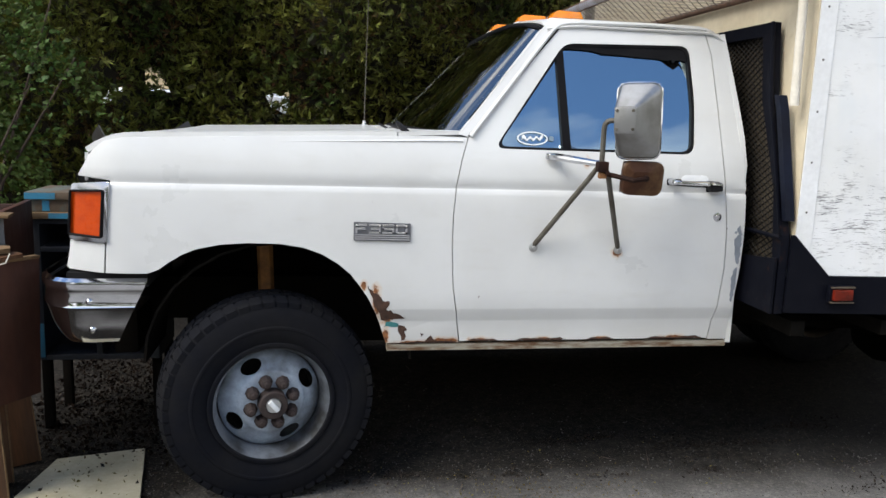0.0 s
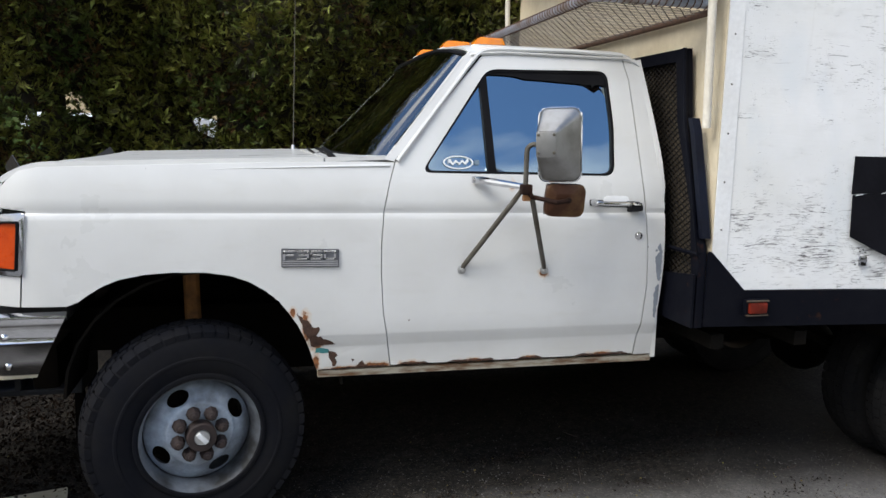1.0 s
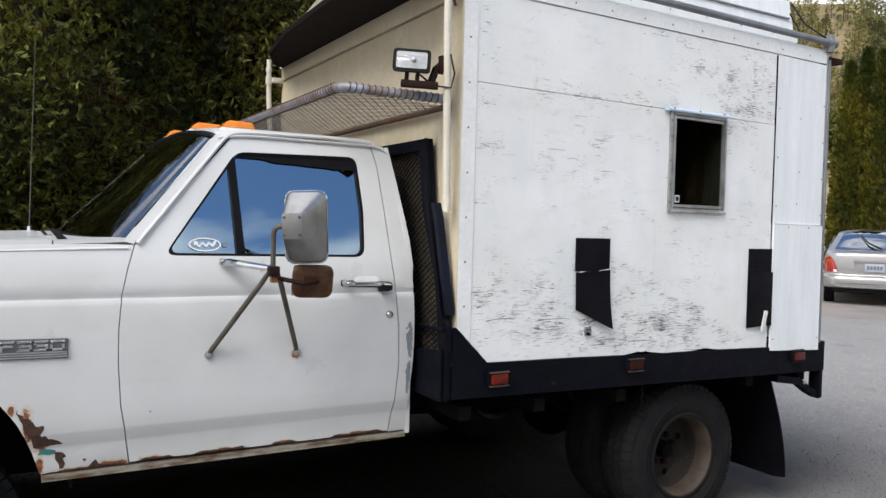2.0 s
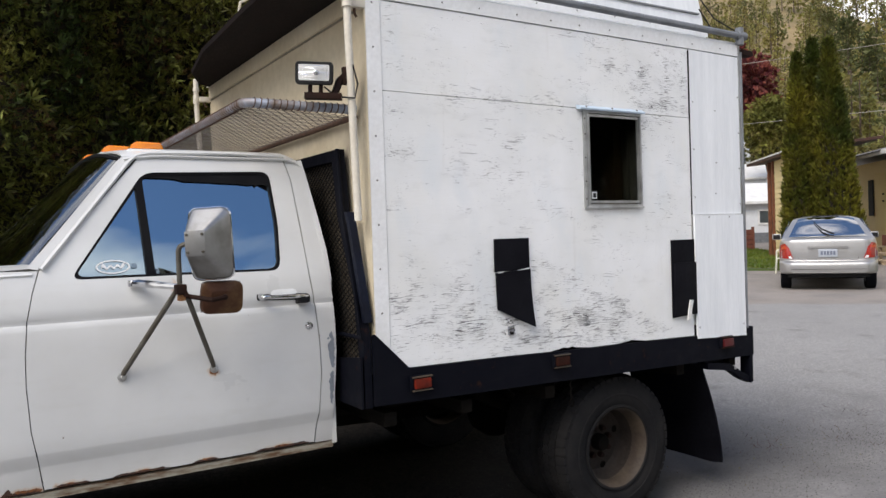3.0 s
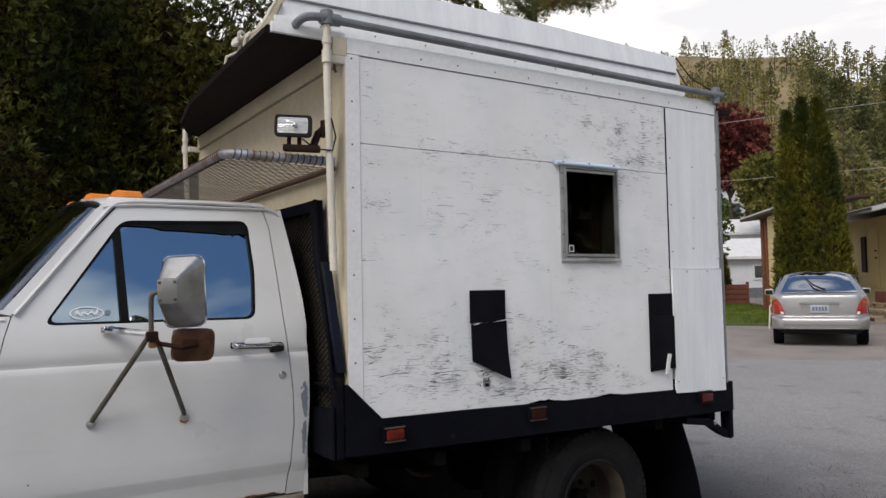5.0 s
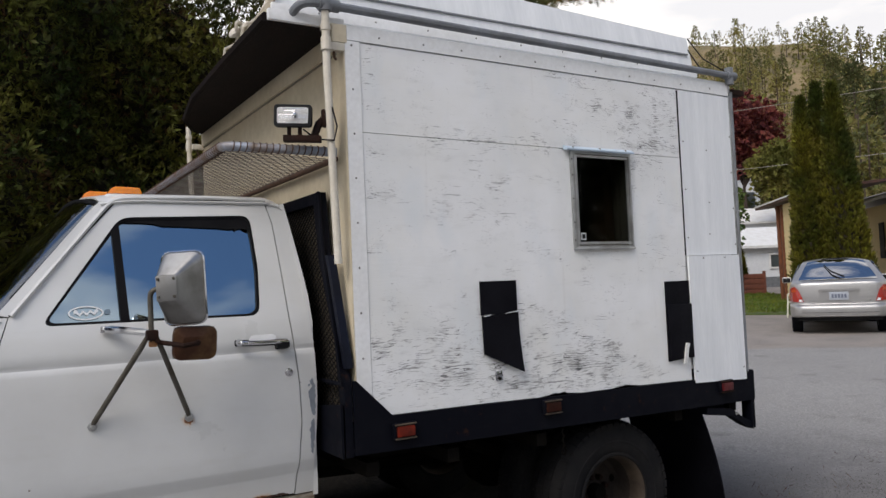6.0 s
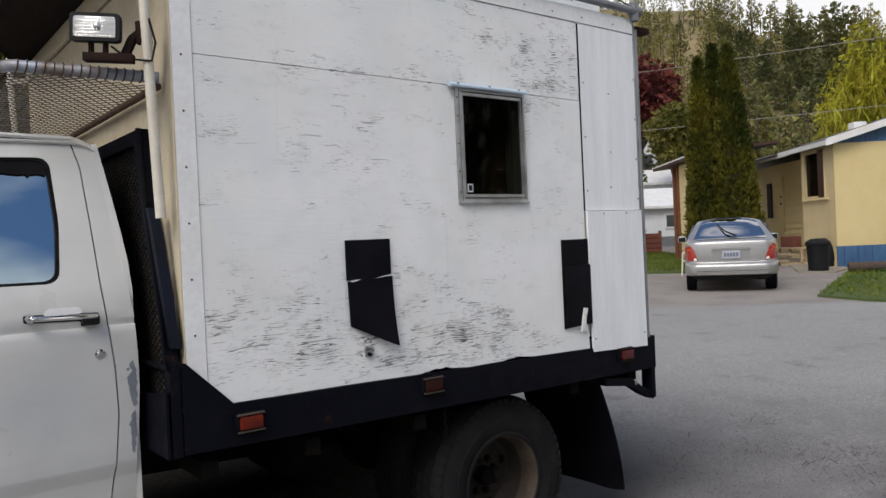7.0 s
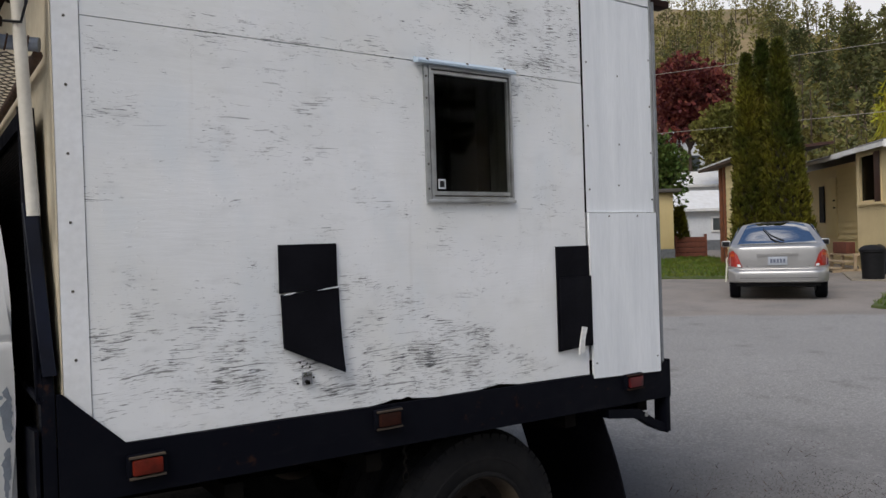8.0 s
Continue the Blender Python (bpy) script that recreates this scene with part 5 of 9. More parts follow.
bumper = part("front_bumper", bumper_bm(), M_CHROME, truck, "bright chrome wraparound bumper")
for x, z in ((-0.655, 0.812), (-0.655, 0.702)):
    part("bumper_bolt", lathe([(0, 0.012), (0.008, 0.010), (0.0135, 0.004), (0.0145, 0)], 14, Matrix.Translation((x, 0.197 if z > 0.75 else 0.222, z)) @ pose(0, 0, 0, 90)), M_CHROME, bumper)
part("bumper_filler", B(-0.74, -0.46, 0.23, 2 * CY - 0.23, 0.86, 0.915), M_PLASTIC, truck, "black filler strip")


# ---- wheels ----
def tyre_bm(r=0.40, w=0.232, rim=0.222):
    """A tyre round local z with shoulder blocks cut in the tread."""
    h = w / 2
    prof = [(rim, -h * 0.82), (rim + 0.012, -h * 0.93), (rim + 0.07, -h * 1.03), (r - 0.045, -h * 0.98), (r - 0.012, -h * 0.86), (r, -h * 0.70), (r + 0.003, 0), (r, h * 0.70), (r - 0.012, h * 0.86), (r - 0.045, h * 0.98), (rim + 0.07, h * 1.03), (rim + 0.012, h * 0.93), (rim, h * 0.82)]
    return lathe(prof, 56)


def tread_bm(r=0.40, w=0.232, n=52):
    """Raised tread blocks: two shoulder rows and two ribs."""
    bm = bmesh.new()
    h = w / 2
    for i in range(n):
        a0 = 2 * math.pi * i / n
        for z0, z1, off, dr in ((-h * 0.93, -h * 0.48, 0.0, -0.010), (-h * 0.40, -h * 0.05, 0.3, 0.0), (h * 0.05, h * 0.40, 0.6, 0.0), (h * 0.48, h * 0.93, 0.2, -0.010)):
            a = a0 + off * 2 * math.pi / n
            da = 2 * math.pi / n * 0.40
            outer = abs(z0) > h * 0.7 or abs(z1) > h * 0.7
            vs = []
            for rr in (r - 0.012, r + 0.009):
                for zz in (z0, z1):
                    edge = outer and abs(zz) > h * 0.7
                    for aa in (a - da, a + da):
                        q = rr - (0.016 if edge else 0)
                        vs.append(bm.verts.new((q * math.cos(aa), q * math.sin(aa), zz)))
            for f in ((4, 5, 7, 6), (0, 1, 5, 4), (2, 6, 7, 3), (0, 4, 6, 2), (1, 3, 7, 5)):
                bm.faces.new([vs[k] for k in f])
    bmesh.ops.recalc_face_normals(bm, faces=bm.faces)
    return bm


def wheel(m, front=True, nm="front_wheel"):
    """A wheel with its outer face along local +z."""
    rubber = M_TYRE if front else M_TYRED
    root = part(nm, tyre_bm(), rubber, truck, "worn black tyre on a grey steel wheel" if front else "dusty black tyre on a rusty deep wheel", angle=40)
    root.matrix_basis = m
    part("tread", tread_bm(), rubber, root)
    part("sidewall_ring", lathe([(0.288, 0.1185), (0.292, 0.1215), (0.300, 0.1215), (0.304, 0.1185)], 56), rubber, root)
    rm = M_RIMG if front else M_RIMLIP
    part("bead_ring", lathe([(0.240, 0.108), (0.235, 0.1165), (0.225, 0.117), (0.2185, 0.1115)], 56), rubber, root)
    part("rim", lathe([(0.232, 0.086), (0.233, 0.104), (0.228, 0.112), (0.219, 0.112), (0.214, 0.106), (0.206, 0.085), (0.200, 0.060), (0.196, -0.09), (0.215, -0.105), (0.225, -0.10)], 56), rm, root)
    if front:
        # pressed disc with four hand holes
        def dish(u, w):
            r = math.hypot(u, w)
            prof = ((0.0, 0.083), (0.118, 0.083), (0.124, 0.080), (0.128, 0.071), (0.150, 0.062), (0.172, 0.048), (0.186, 0.034), (0.2, 0.020))
            for (r0, h0), (r1, h1) in zip(prof, prof[1:]):
                if r <= r1:
                    return h0 + (h1 - h0) * (r - r0) / (r1 - r0)
            return 0.036
        ring = [(0.193 * math.cos(k * math.pi / 36), 0.193 * math.sin(k * math.pi / 36)) for k in range(72)]
        holes = []
        for c in (118, 208, 298, 28):
            ca, sa = math.cos(radians(c)), math.sin(radians(c))
            holes.append([(0.153 * ca + 0.026 * math.cos(t) * ca - 0.042 * math.sin(t) * sa, 0.153 * sa + 0.026 * math.cos(t) * sa + 0.042 * math.sin(t) * ca) for t in (k * math.pi / 10 for k in range(20))])
        grid = [(ax, -0.192 + 0.012 * k) for k in range(33) for ax in ("u", "w")]
        bm = plate(ring, holes, 0.006, lambda u, w, d: Vector((u, w, dish(u, w) - d)), grid)
        part("wheel_disc", bm, M_RIM, root, "grey painted disc with four hand holes", angle=50)
        part("brake_drum", lathe([(0, 0.0), (0.165, 0.0), (0.17, -0.06), (0, -0.06)], 32), M_DARK, root)
        part("hub", lathe([(0, 0.130), (0.030, 0.130), (0.031, 0.134), (0.050, 0.134), (0.054, 0.130), (0.055, 0.080)], 28), M_NUT, root)
        part("hub_cap", lathe([(0, 0.138), (0.026, 0.138), (0.029, 0.130)], 20), M_ALU, root)
        part("cap_tab", B(-0.025, 0.025, -0.009, 0.009, 0.136, 0.146, 0.002, m=pose(0, 0, 0, 0, 0, -50)), M_WHITEV, root)
        for i in range(8):
            a = 2 * math.pi * (i + 0.35) / 8
            c = Matrix.Translation((0.083 * math.cos(a), 0.083 * math.sin(a), 0.082))
            part("lug_nut", lathe([(0, 0.050), (0.009, 0.049), (0.011, 0.040), (0.018, 0.037), (0.0215, 0.030), (0.0225, 0.010), (0.027, 0.004), (0.027, 0)], 8, c), M_NUT, root)
    else:
        part("wheel_disc", lathe([(0.199, 0.02), (0.196, -0.02), (0.185, -0.055), (0.165, -0.07), (0.14, -0.062), (0.06, -0.062), (0.055, -0.055), (0, -0.055)], 48), M_RIMR, root, "rusty recessed disc")
        part("axle_hub", lathe([(0, 0.0), (0.038, 0.0), (0.046, -0.012), (0.048, -0.06)], 20), M_DARK, root)
        for i in range(4):
            a = 2 * math.pi * (i + 0.2) / 4
            part("hand_hole", lathe([(0, 0.001), (0.020, 0.001), (0.021, 0)], 12, Matrix.Translation((0.150 * math.cos(a), 0.150 * math.sin(a), -0.063))), M_DARK, root)
        for i in range(8):
            a = 2 * math.pi * (i + 0.35) / 8
            part("lug_nut", lathe([(0, 0.03), (0.014, 0.028), (0.018, 0.0)], 6, Matrix.Translation((0.083 * math.cos(a), 0.083 * math.sin(a), -0.062))), M_BRACK, root)
    return root


FACE = pose(0, 0, 0, 90)
wheel(Matrix.Translation((-0.034, 0.325, 0.399)) @ pose(0, 0, 0, 0, 0, 13) @ FACE @ Matrix.Diagonal((1.025, 1.025, 1, 1)))
wheel(Matrix.Translation((-0.012, 2 * CY - 0.325, 0.40)) @ pose(0, 0, 0, 0, 0, 13 + 180) @ FACE)
for y, turn in ((0.185, 0), (0.485, 180), (2 * CY - 0.485, 0), (2 * CY - 0.185, 180)):
    wheel(Matrix.Translation((3.45, y, 0.354)) @ pose(0, 0, 0, 0, 0, turn) @ FACE @ Matrix.Diagonal((0.97, 0.97, 1, 1)), False, "rear_wheel")

# ---- underbody ----
for s in (1, -1):
    part("frame_rail", B(-0.70, 4.40, CY - s * 0.43 - 0.035, CY - s * 0.43 + 0.035, 0.60, 0.79, 0.01), M_DARK, truck)
    part("inner_fender", sheet(14, 4, lambda a, b: Vector((0.02 + 0.50 * math.cos(math.pi * a), CY - s * (CY - 0.25 - b * 0.38), 0.56 + 0.46 * math.sin(math.pi * a))), 0.01), M_DARK, truck)
    part("leaf_spring", T([(2.95, CY - s * 0.5, 0.62), (3.2, CY - s * 0.5, 0.50), (3.5, CY - s * 0.5, 0.46), (3.8, CY - s * 0.5, 0.50), (4.1, CY - s * 0.5, 0.62)], 0.035, 8), M_DARK, truck)
part("strut", R((-0.05, 0.60, 0.48), (-0.065, 0.60, 1.04), 0.034), M_OCHRE, truck)
part("front_axle", R((0, 0.42, 0.40), (0, 2 * CY - 0.42, 0.40), 0.05), M_DARK, truck)
part("rear_axle", R((3.45, 0.4, 0.354), (3.45, 2 * CY - 0.4, 0.354), 0.055), M_DARK, truck)
part("differential", lathe([(0, 0.17), (0.10, 0.15), (0.16, 0.06), (0.17, 0), (0.16, -0.06), (0.1, -0.15), (0, -0.17)], 20, Matrix.Translation((3.45, CY, 0.354)) @ pose(0, 0, 0, 0, 90)), M_DARK, truck)
part("engine_pan", B(-0.45, 0.55, CY - 0.3, CY + 0.3, 0.42, 0.95, 0.06), M_DARK, truck)
part("gearbox", B(0.55, 1.25, CY - 0.2, CY + 0.2, 0.40, 0.68, 0.06), M_DARK, truck)
part("drive_shaft", R((1.25, CY, 0.52), (3.4, CY, 0.42), 0.045), M_DARK, truck)
part("exhaust_pipe", T(bend([(0.6, CY + 0.28, 0.45), (2.2, CY + 0.3, 0.45), (2.9, CY + 0.55, 0.5)], 0.1), 0.035), M_DARK, truck)
part("fuel_tank", B(2.15, 3.02, CY + 0.10, CY + 0.85, 0.50, 0.76, 0.05), M_DARK, truck)
part("front_crossmember", B(-0.66, -0.56, 0.5, 2 * CY - 0.5, 0.52, 0.70, 0.02), M_DARK, truck)
part("tie_rod", R((-0.14, 0.40, 0.42), (-0.14, 2 * CY - 0.40, 0.42), 0.02), M_DARK, truck)

# ---- flatbed ----
bed = part("bed_deck", B(1.99, 4.47, 0.012, 2 * CY - 0.012, 0.82, 0.93, 0.004), M_DARK, truck, "dark steel bed deck")
for s in (1, -1):
    rail = plate([(1.955, 0.820), (4.487, 0.766), (4.487, 0.915), (4.46, 0.918), (4.40, 0.905), (3.2, 0.93), (2.130, 0.952), (1.968, 1.112), (1.955, 1.112)], (), 0.012, lambda u, w, d: Vector((u, CY - s * (CY + 0.012 - d), w)))
    part("side_rail", rail, M_BLACK, truck, "black-painted steel side rail")
    ya, yb = CY - s * (CY + 0.012), CY - s * (CY - 0.06)
    part("rail_lip", loft([[Vector((x, ya, z)), Vector((x, yb, z)), Vector((x, yb, z + 0.014)), Vector((x, ya, z + 0.014))] for x, z in ((1.955, 0.806), (4.487, 0.752))]), M_BLACK, truck)
    for x in (2.05, 2.45, 2.95, 3.9, 4.35):
        part("cross_bearer", B(x - 0.03, x + 0.03, min(CY - s * (CY - 0.03), CY), max(CY - s * (CY - 0.03), CY), 0.70, 0.76), M_DARK, truck)
# marker lamps on the near rail
for x, z, mt in ((2.180, 0.883, M_AMBERD), (2.984, 0.890, M_DIMLENS), (4.238, 0.857, M_REDD)):
    body = part("marker_body", B(x - 0.054, x + 0.054, -0.030, -0.012, z - 0.034, z + 0.034, 0.004), M_BLACK, truck)
    part("marker_lens", B(x - 0.042, x + 0.042, -0.044, -0.028, z - 0.024, z + 0.021, 0.007), mt, body, "dull amber marker lens" if mt is M_AMBERD else "dull red marker lens" if mt is M_REDD else "dirty dark marker lens")
    for dz in (-0.031, 0.028):
        part("marker_edge", B(x - 0.050, x + 0.050, -0.040, -0.028, z + dz - 0.003, z + dz + 0.003, 0.001), M_BRACK if mt is M_REDD else M_RIMLIP, body)
# rear corner: end plate, hanging bumper bracket of flat bar, mudflap
part("end_plate", B(4.4885, 4.500, -0.012, 2 * CY + 0.012, 0.752, 0.925, 0.002), M_BLACK, truck)
part("rear_bracket", B(4.468, 4.498, -0.008, 0.062, 0.590, 0.752, 0.004), M_BLACK, truck, "black flat bar hanging from the bed corner")
part("bracket_brace", loft([[Vector((x, y, z + dz)) for y, dz in ((0.0, -0.020), (0.055, -0.020), (0.055, 0.020), (0.0, 0.020))] for x, z in ((4.10, 0.728), (4.30, 0.700), (4.40, 0.640), (4.488, 0.602))]), M_BLACK, truck, "black slanting brace")
part("bracket_pin", R((4.34, -0.004, 0.690), (4.34, 0.06, 0.690), 0.010, seg=8), M_ALU, truck)
part("rear_gusset", plate([(4.02, 0.765), (4.40, 0.757), (4.30, 0.705), (4.05, 0.735)], (), 0.012, lambda u, w, d: Vector((u, 0.065 + d, w))), M_BLACK, truck)
for s in (1, -1):
    part("mudflap", sheet(10, 8, lambda a, b: Vector((4.075 + 0.20 * math.sin(1.45 * a) + 0.02 * math.sin(3 * b), CY - s * (CY - 0.05 - b * 0.62), 0.78 - a * 0.67 + 0.02 * abs(2 * b - 1) ** 6)), 0.008), M_RUBBER, truck, "black rubber mudflap")
part("chain", T([(3.06 + 0.006 * math.sin(i * 1.6), 0.0, 0.79 - i * 0.011) for i in range(11)], [0.0055 if i % 2 else 0.003 for i in range(11)], 6), M_DARK, truck, "short rusty hanging chain")
part("chain_link", T([(3.062 + 0.013 * math.cos(a), 0.0, 0.665 + 0.02 * math.sin(a)) for a in (i * 0.6 for i in range(12))], 0.0035, 6), M_DARK, truck)

# headache guard behind the cab: black frame with expanded mesh
GX = 1.93
half_out = [(0.205, 1.925), (0.168, 1.63), (0.065, 1.30), (0.0, 1.10), (0.0, 0.80)]
half_in = [(0.270, 1.875), (0.228, 1.62), (0.088, 1.28), (0.045, 0.985)]
both = lambda pts: pts + [(2 * CY - y, z) for y, z in pts[::-1]]
guard = part("guard_frame", plate(both(half_out), (both(half_in),), 0.034, lambda u, w, d: Vector((GX - 0.012 + d, u, w))), M_BLACK, truck, "black steel guard frame behind the cab")
part("guard_rim", T([Vector((GX - 0.014, y, z)) for y, z in both(half_out[:4])], 0.010, 6), M_BLACK, guard)
near_y = lambda w: 0.03 + 0.045 * w / 0.3 if w < 0.3 else 0.075 + (w - 0.3) * 0.25
# Added board painted the tone of the cream wall in shade behind the mesh
part("guard_backing", plate(both([(0.262, 1.88), (0.220, 1.62), (0.080, 1.28), (0.036, 0.975)]), (), 0.004, lambda u, w, d: Vector((GX + 0.026 + d, u, w))), M_WALLSHADE, guard, "added brown board in the tone of the shaded wall")
part("guard_mesh", lattice(2.36, 0.90, 0.044, 0.0065, lambda u, w, d: Vector((GX + 0.004 + d, near_y(w) + u / 2.36 * (2 * CY - 2 * near_y(w)), 0.98 + w)), 0.55), M_MESHB, guard, "black expanded metal mesh")
for s in (1, -1):
    yy = lambda y: CY - s * (CY - y)
    part("guard_gusset", loft([[Vector((x + u, yy(y + e), z)) for u, e in ((0.0, 0.0), (0.032, -0.004), (0.032, 0.03), (0.0, 0.03))] for x, y, z in ((1.902, 0.092, 1.640), (1.904, 0.072, 1.585), (1.908, 0.055, 1.50), (1.922, 0.0, 1.215), (1.926, -0.006, 1.165))]), M_SKYTINT, guard, "dark guard gusset tinted blue for sky reflection")
    part("guard_foot", plate([(0.0, 0.80), (0.36, 0.80), (0.36, 0.98), (0.0, 1.02)], (), 0.01, lambda u, w, d: Vector((GX - 0.02 - d, yy(u), w))), M_BLACK, guard)


def patch(name, outline, material, parent, jag=0.006, seed=1, lift=0.0015):
    """A flake of rust or bared paint lying on the body side, with a torn edge."""
    rr = random.Random(seed)
    pts = []
    for (x0, z0), (x1, z1) in zip(outline, outline[1:] + outline[:1]):
        k = max(1, int(math.hypot(x1 - x0, z1 - z0) / 0.009))
        for i in range(k):
            t = i / k
            pts.append((x0 + (x1 - x0) * t + rr.uniform(-jag, jag), z0 + (z1 - z0) * t + rr.uniform(-jag, jag)))
    return part(name, plate(pts, (), 0.003, None, ZCUTS, lambda u, w: side_y(u, w) - lift), material, parent)


near_fender = [o for o in truck.children if o.name == "fender"][0]
near_corner = [o for o in truck.children if o.name == "cab_corner"][0]
patch("rust_flake", [(0.348, 0.868), (0.372, 0.842), (0.392, 0.838), (0.402, 0.812), (0.432, 0.813), (0.437, 0.798), (0.424, 0.781), (0.455, 0.757), (0.498, 0.738), (0.474, 0.732), (0.415, 0.730), (0.40, 0.735), (0.390, 0.765), (0.372, 0.802)], M_FLAKE, near_fender, 0.005, 2)
patch("rust_flake", [(0.47, 0.708), (0.495, 0.706), (0.508, 0.690), (0.492, 0.682), (0.502, 0.664), (0.497, 0.645), (0.484, 0.648), (0.480, 0.672), (0.468, 0.684)], M_FLAKE, near_fender, 0.003, 3)
patch("teal_spot", [(0.418, 0.705), (0.424, 0.722), (0.450, 0.722), (0.474, 0.716), (0.472, 0.700), (0.44, 0.702)], M_TEAL, near_fender, 0.002, 4)
patch("rust_flake", [(0.575, 0.638), (0.60, 0.664), (0.612, 0.650), (0.635, 0.640)], M_FLAKE, near_fender, 0.003, 5)
patch("rust_flake", [(0.558, 0.672), (0.572, 0.672), (0.566, 0.660)], M_FLAKE, near_fender, 0.002, 6)
patch("rust_flake", [(0.44, 0.6345), (0.70, 0.6345), (0.70, 0.640), (0.60, 0.641), (0.52, 0.638)], M_FLAKE, near_fender, 0.002, 7)
patch("primer_spot", [(1.858, 1.118), (1.846, 1.105), (1.852, 1.086), (1.838, 1.062), (1.842, 1.02), (1.850, 0.962), (1.862, 0.962), (1.866, 1.0), (1.868, 1.09)], M_PRIMER, near_corner, 0.003, 8)
patch("primer_spot", [(1.858, 0.948), (1.845, 0.93), (1.838, 0.90), (1.842, 0.85), (1.842, 0.81), (1.852, 0.80), (1.856, 0.85), (1.862, 0.9)], M_PRIMER, near_corner, 0.003, 9)
for i, (xa, xb) in enumerate(((0.74, 0.88), (0.95, 1.16), (1.24, 1.36), (1.50, 1.75))):
    patch("rust_flake", [(xa, 0.6405), (xb, 0.6405), (xb - 0.03, 0.650), ((xa + xb) / 2, 0.646), (xa + 0.03, 0.649)], M_FLAKE, near_door, 0.002, 20 + i)


# ---- plywood box body on the bed ----
box = thing("box_body", "white-painted plywood box body with peeling paint on a flatbed", "truck box")


def side_place(off=0.0):
    return lambda u, w, d: Vector((u, d - off, w))


WIN = [(3.208, 1.655), (3.589, 1.655), (3.589, 2.135), (3.208, 2.135)]
wall = part("side_wall", plate([(2.040, 1.0), (4.400, 0.965), (4.400, 2.55), (2.040, 2.55)], (WIN,), 0.05, side_place(-0.016)), M_TRIM, box)
part("lower_plywood", plate([(2.046, 1.030), (2.128, 0.952), (2.6, 0.945), (2.93, 0.936), (2.98, 0.940), (3.02, 0.948), (3.05, 0.943), (3.085, 0.949), (3.10, 0.940), (3.2, 0.930), (3.4, 0.929), (3.5, 0.938), (3.6, 0.925), (3.990, 0.915), (3.990, 2.146), (2.046, 2.157)], (WIN,), 0.016, side_place(0.0)), M_PLY, box, "lower plywood sheet with weathered checks")
part("upper_plywood", plate([(2.046, 2.1605), (3.990, 2.1495), (3.990, 2.535), (2.046, 2.545)], (), 0.015, side_place(-0.001)), M_PLY, box, "upper plywood sheet with flaking paint")
part("front_corner_trim", plate([(1.975, 1.108), (2.0435, 1.032), (2.0435, 2.548), (1.975, 2.548)], (), 0.02, side_place(0.003)), M_TRIM, box, "white metal corner trim")
part("corner_return", B(1.970, 1.9735, 0.0, 0.075, 1.10, 2.60), M_CREAM, box)
part("upper_strip", plate([(3.997, 1.602), (4.425, 1.602), (4.425, 2.528), (3.997, 2.533)], (), 0.012, side_place(0.004)), M_SHEET, box, "narrow white sheet metal panel")
part("lower_strip", plate([(4.003, 0.897), (4.430, 0.878), (4.426, 1.599), (3.998, 1.599)], (), 0.012, side_place(0.0165)), M_SHEET, box, "white sheet metal panel lapping over the rail")
part("panel_joint", B(3.9915, 3.9968, -0.0042, 0.006, 1.602, 2.53), M_DARK, box, "dirt-filled joint between panels")
part("rear_corner_trim", B(4.426, 4.446, -0.004, 0.06, 0.92, 2.60, 0.003), M_ALU, box)
part("top_trim", plate([(1.985, 2.551), (4.435, 2.536), (4.435, 2.600), (1.985, 2.615)], (), 0.02, side_place(0.004)), M_TRIM, box, "white top edge flashing")
part("trim_end_block", B(1.915, 1.985, -0.006, 0.07, 2.535, 2.615, 0.006), M_CREAM, box)
# screws along the trims
rs = random.Random(3)
screw_bm = lathe([(0, 0.0025), (0.003, 0.0022), (0.0045, 0.0)], 7, pose(0, 0, 0, 90))
screw = part("screw", screw_bm, M_ARM, box)
screw.location = (2.008, -0.003, 1.2)
spots = [(2.006, -0.003, 1.2 + i * 0.19) for i in range(1, 8)] + [(2.15 + i * 0.21 + rs.uniform(-0.02, 0.02), -0.004, 2.578 - i * 0.0013) for i in range(11)]
spots += [(4.016, -0.008, 1.70 + i * 0.27) for i in range(3)] + [(4.412, -0.008, 1.66 + i * 0.21) for i in range(4)] + [(4.02, -0.0165, 0.96), (4.41, -0.0165, 0.95), (4.21, -0.004, 2.2), (4.21, -0.004, 1.9), (4.2, -0.004, 1.72), (4.12, -0.0165, 1.585), (4.3, -0.0165, 1.585)]
for p in spots:
    o = screw.copy()
    o.location = p
    scene.collection.objects.link(o)
# other walls, floor, roof
part("front_wall", B(1.975, 2.02, 0.075, 2 * CY - 0.0, 0.93, 2.60), M_CREAM, box, "cream-painted front wall")
part("front_batten", B(1.955, 1.9745, 0.06, 2 * CY - 0.05, 2.515, 2.60, 0.004), M_CREAM, box)
part("batten_joint", B(1.966, 1.9745, 0.076, 2 * CY - 0.05, 2.509, 2.5148), M_JAMB, box, "thin dull strip below the batten")
part("far_wall", B(2.02, 4.42, 2 * CY - 0.05, 2 * CY - 0.005, 0.93, 2.60), M_TRIM, box)
part("rear_wall", B(4.375, 4.424, 0.06, 2 * CY - 0.05, 0.93, 2.60), M_TRIM, box)
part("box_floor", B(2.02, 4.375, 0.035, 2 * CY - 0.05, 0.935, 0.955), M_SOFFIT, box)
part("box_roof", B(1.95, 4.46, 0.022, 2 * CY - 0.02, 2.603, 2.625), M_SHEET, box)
# Added dark board halfway across, standing in for the unlit interior
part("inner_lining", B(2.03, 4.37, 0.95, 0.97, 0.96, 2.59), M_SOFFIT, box)
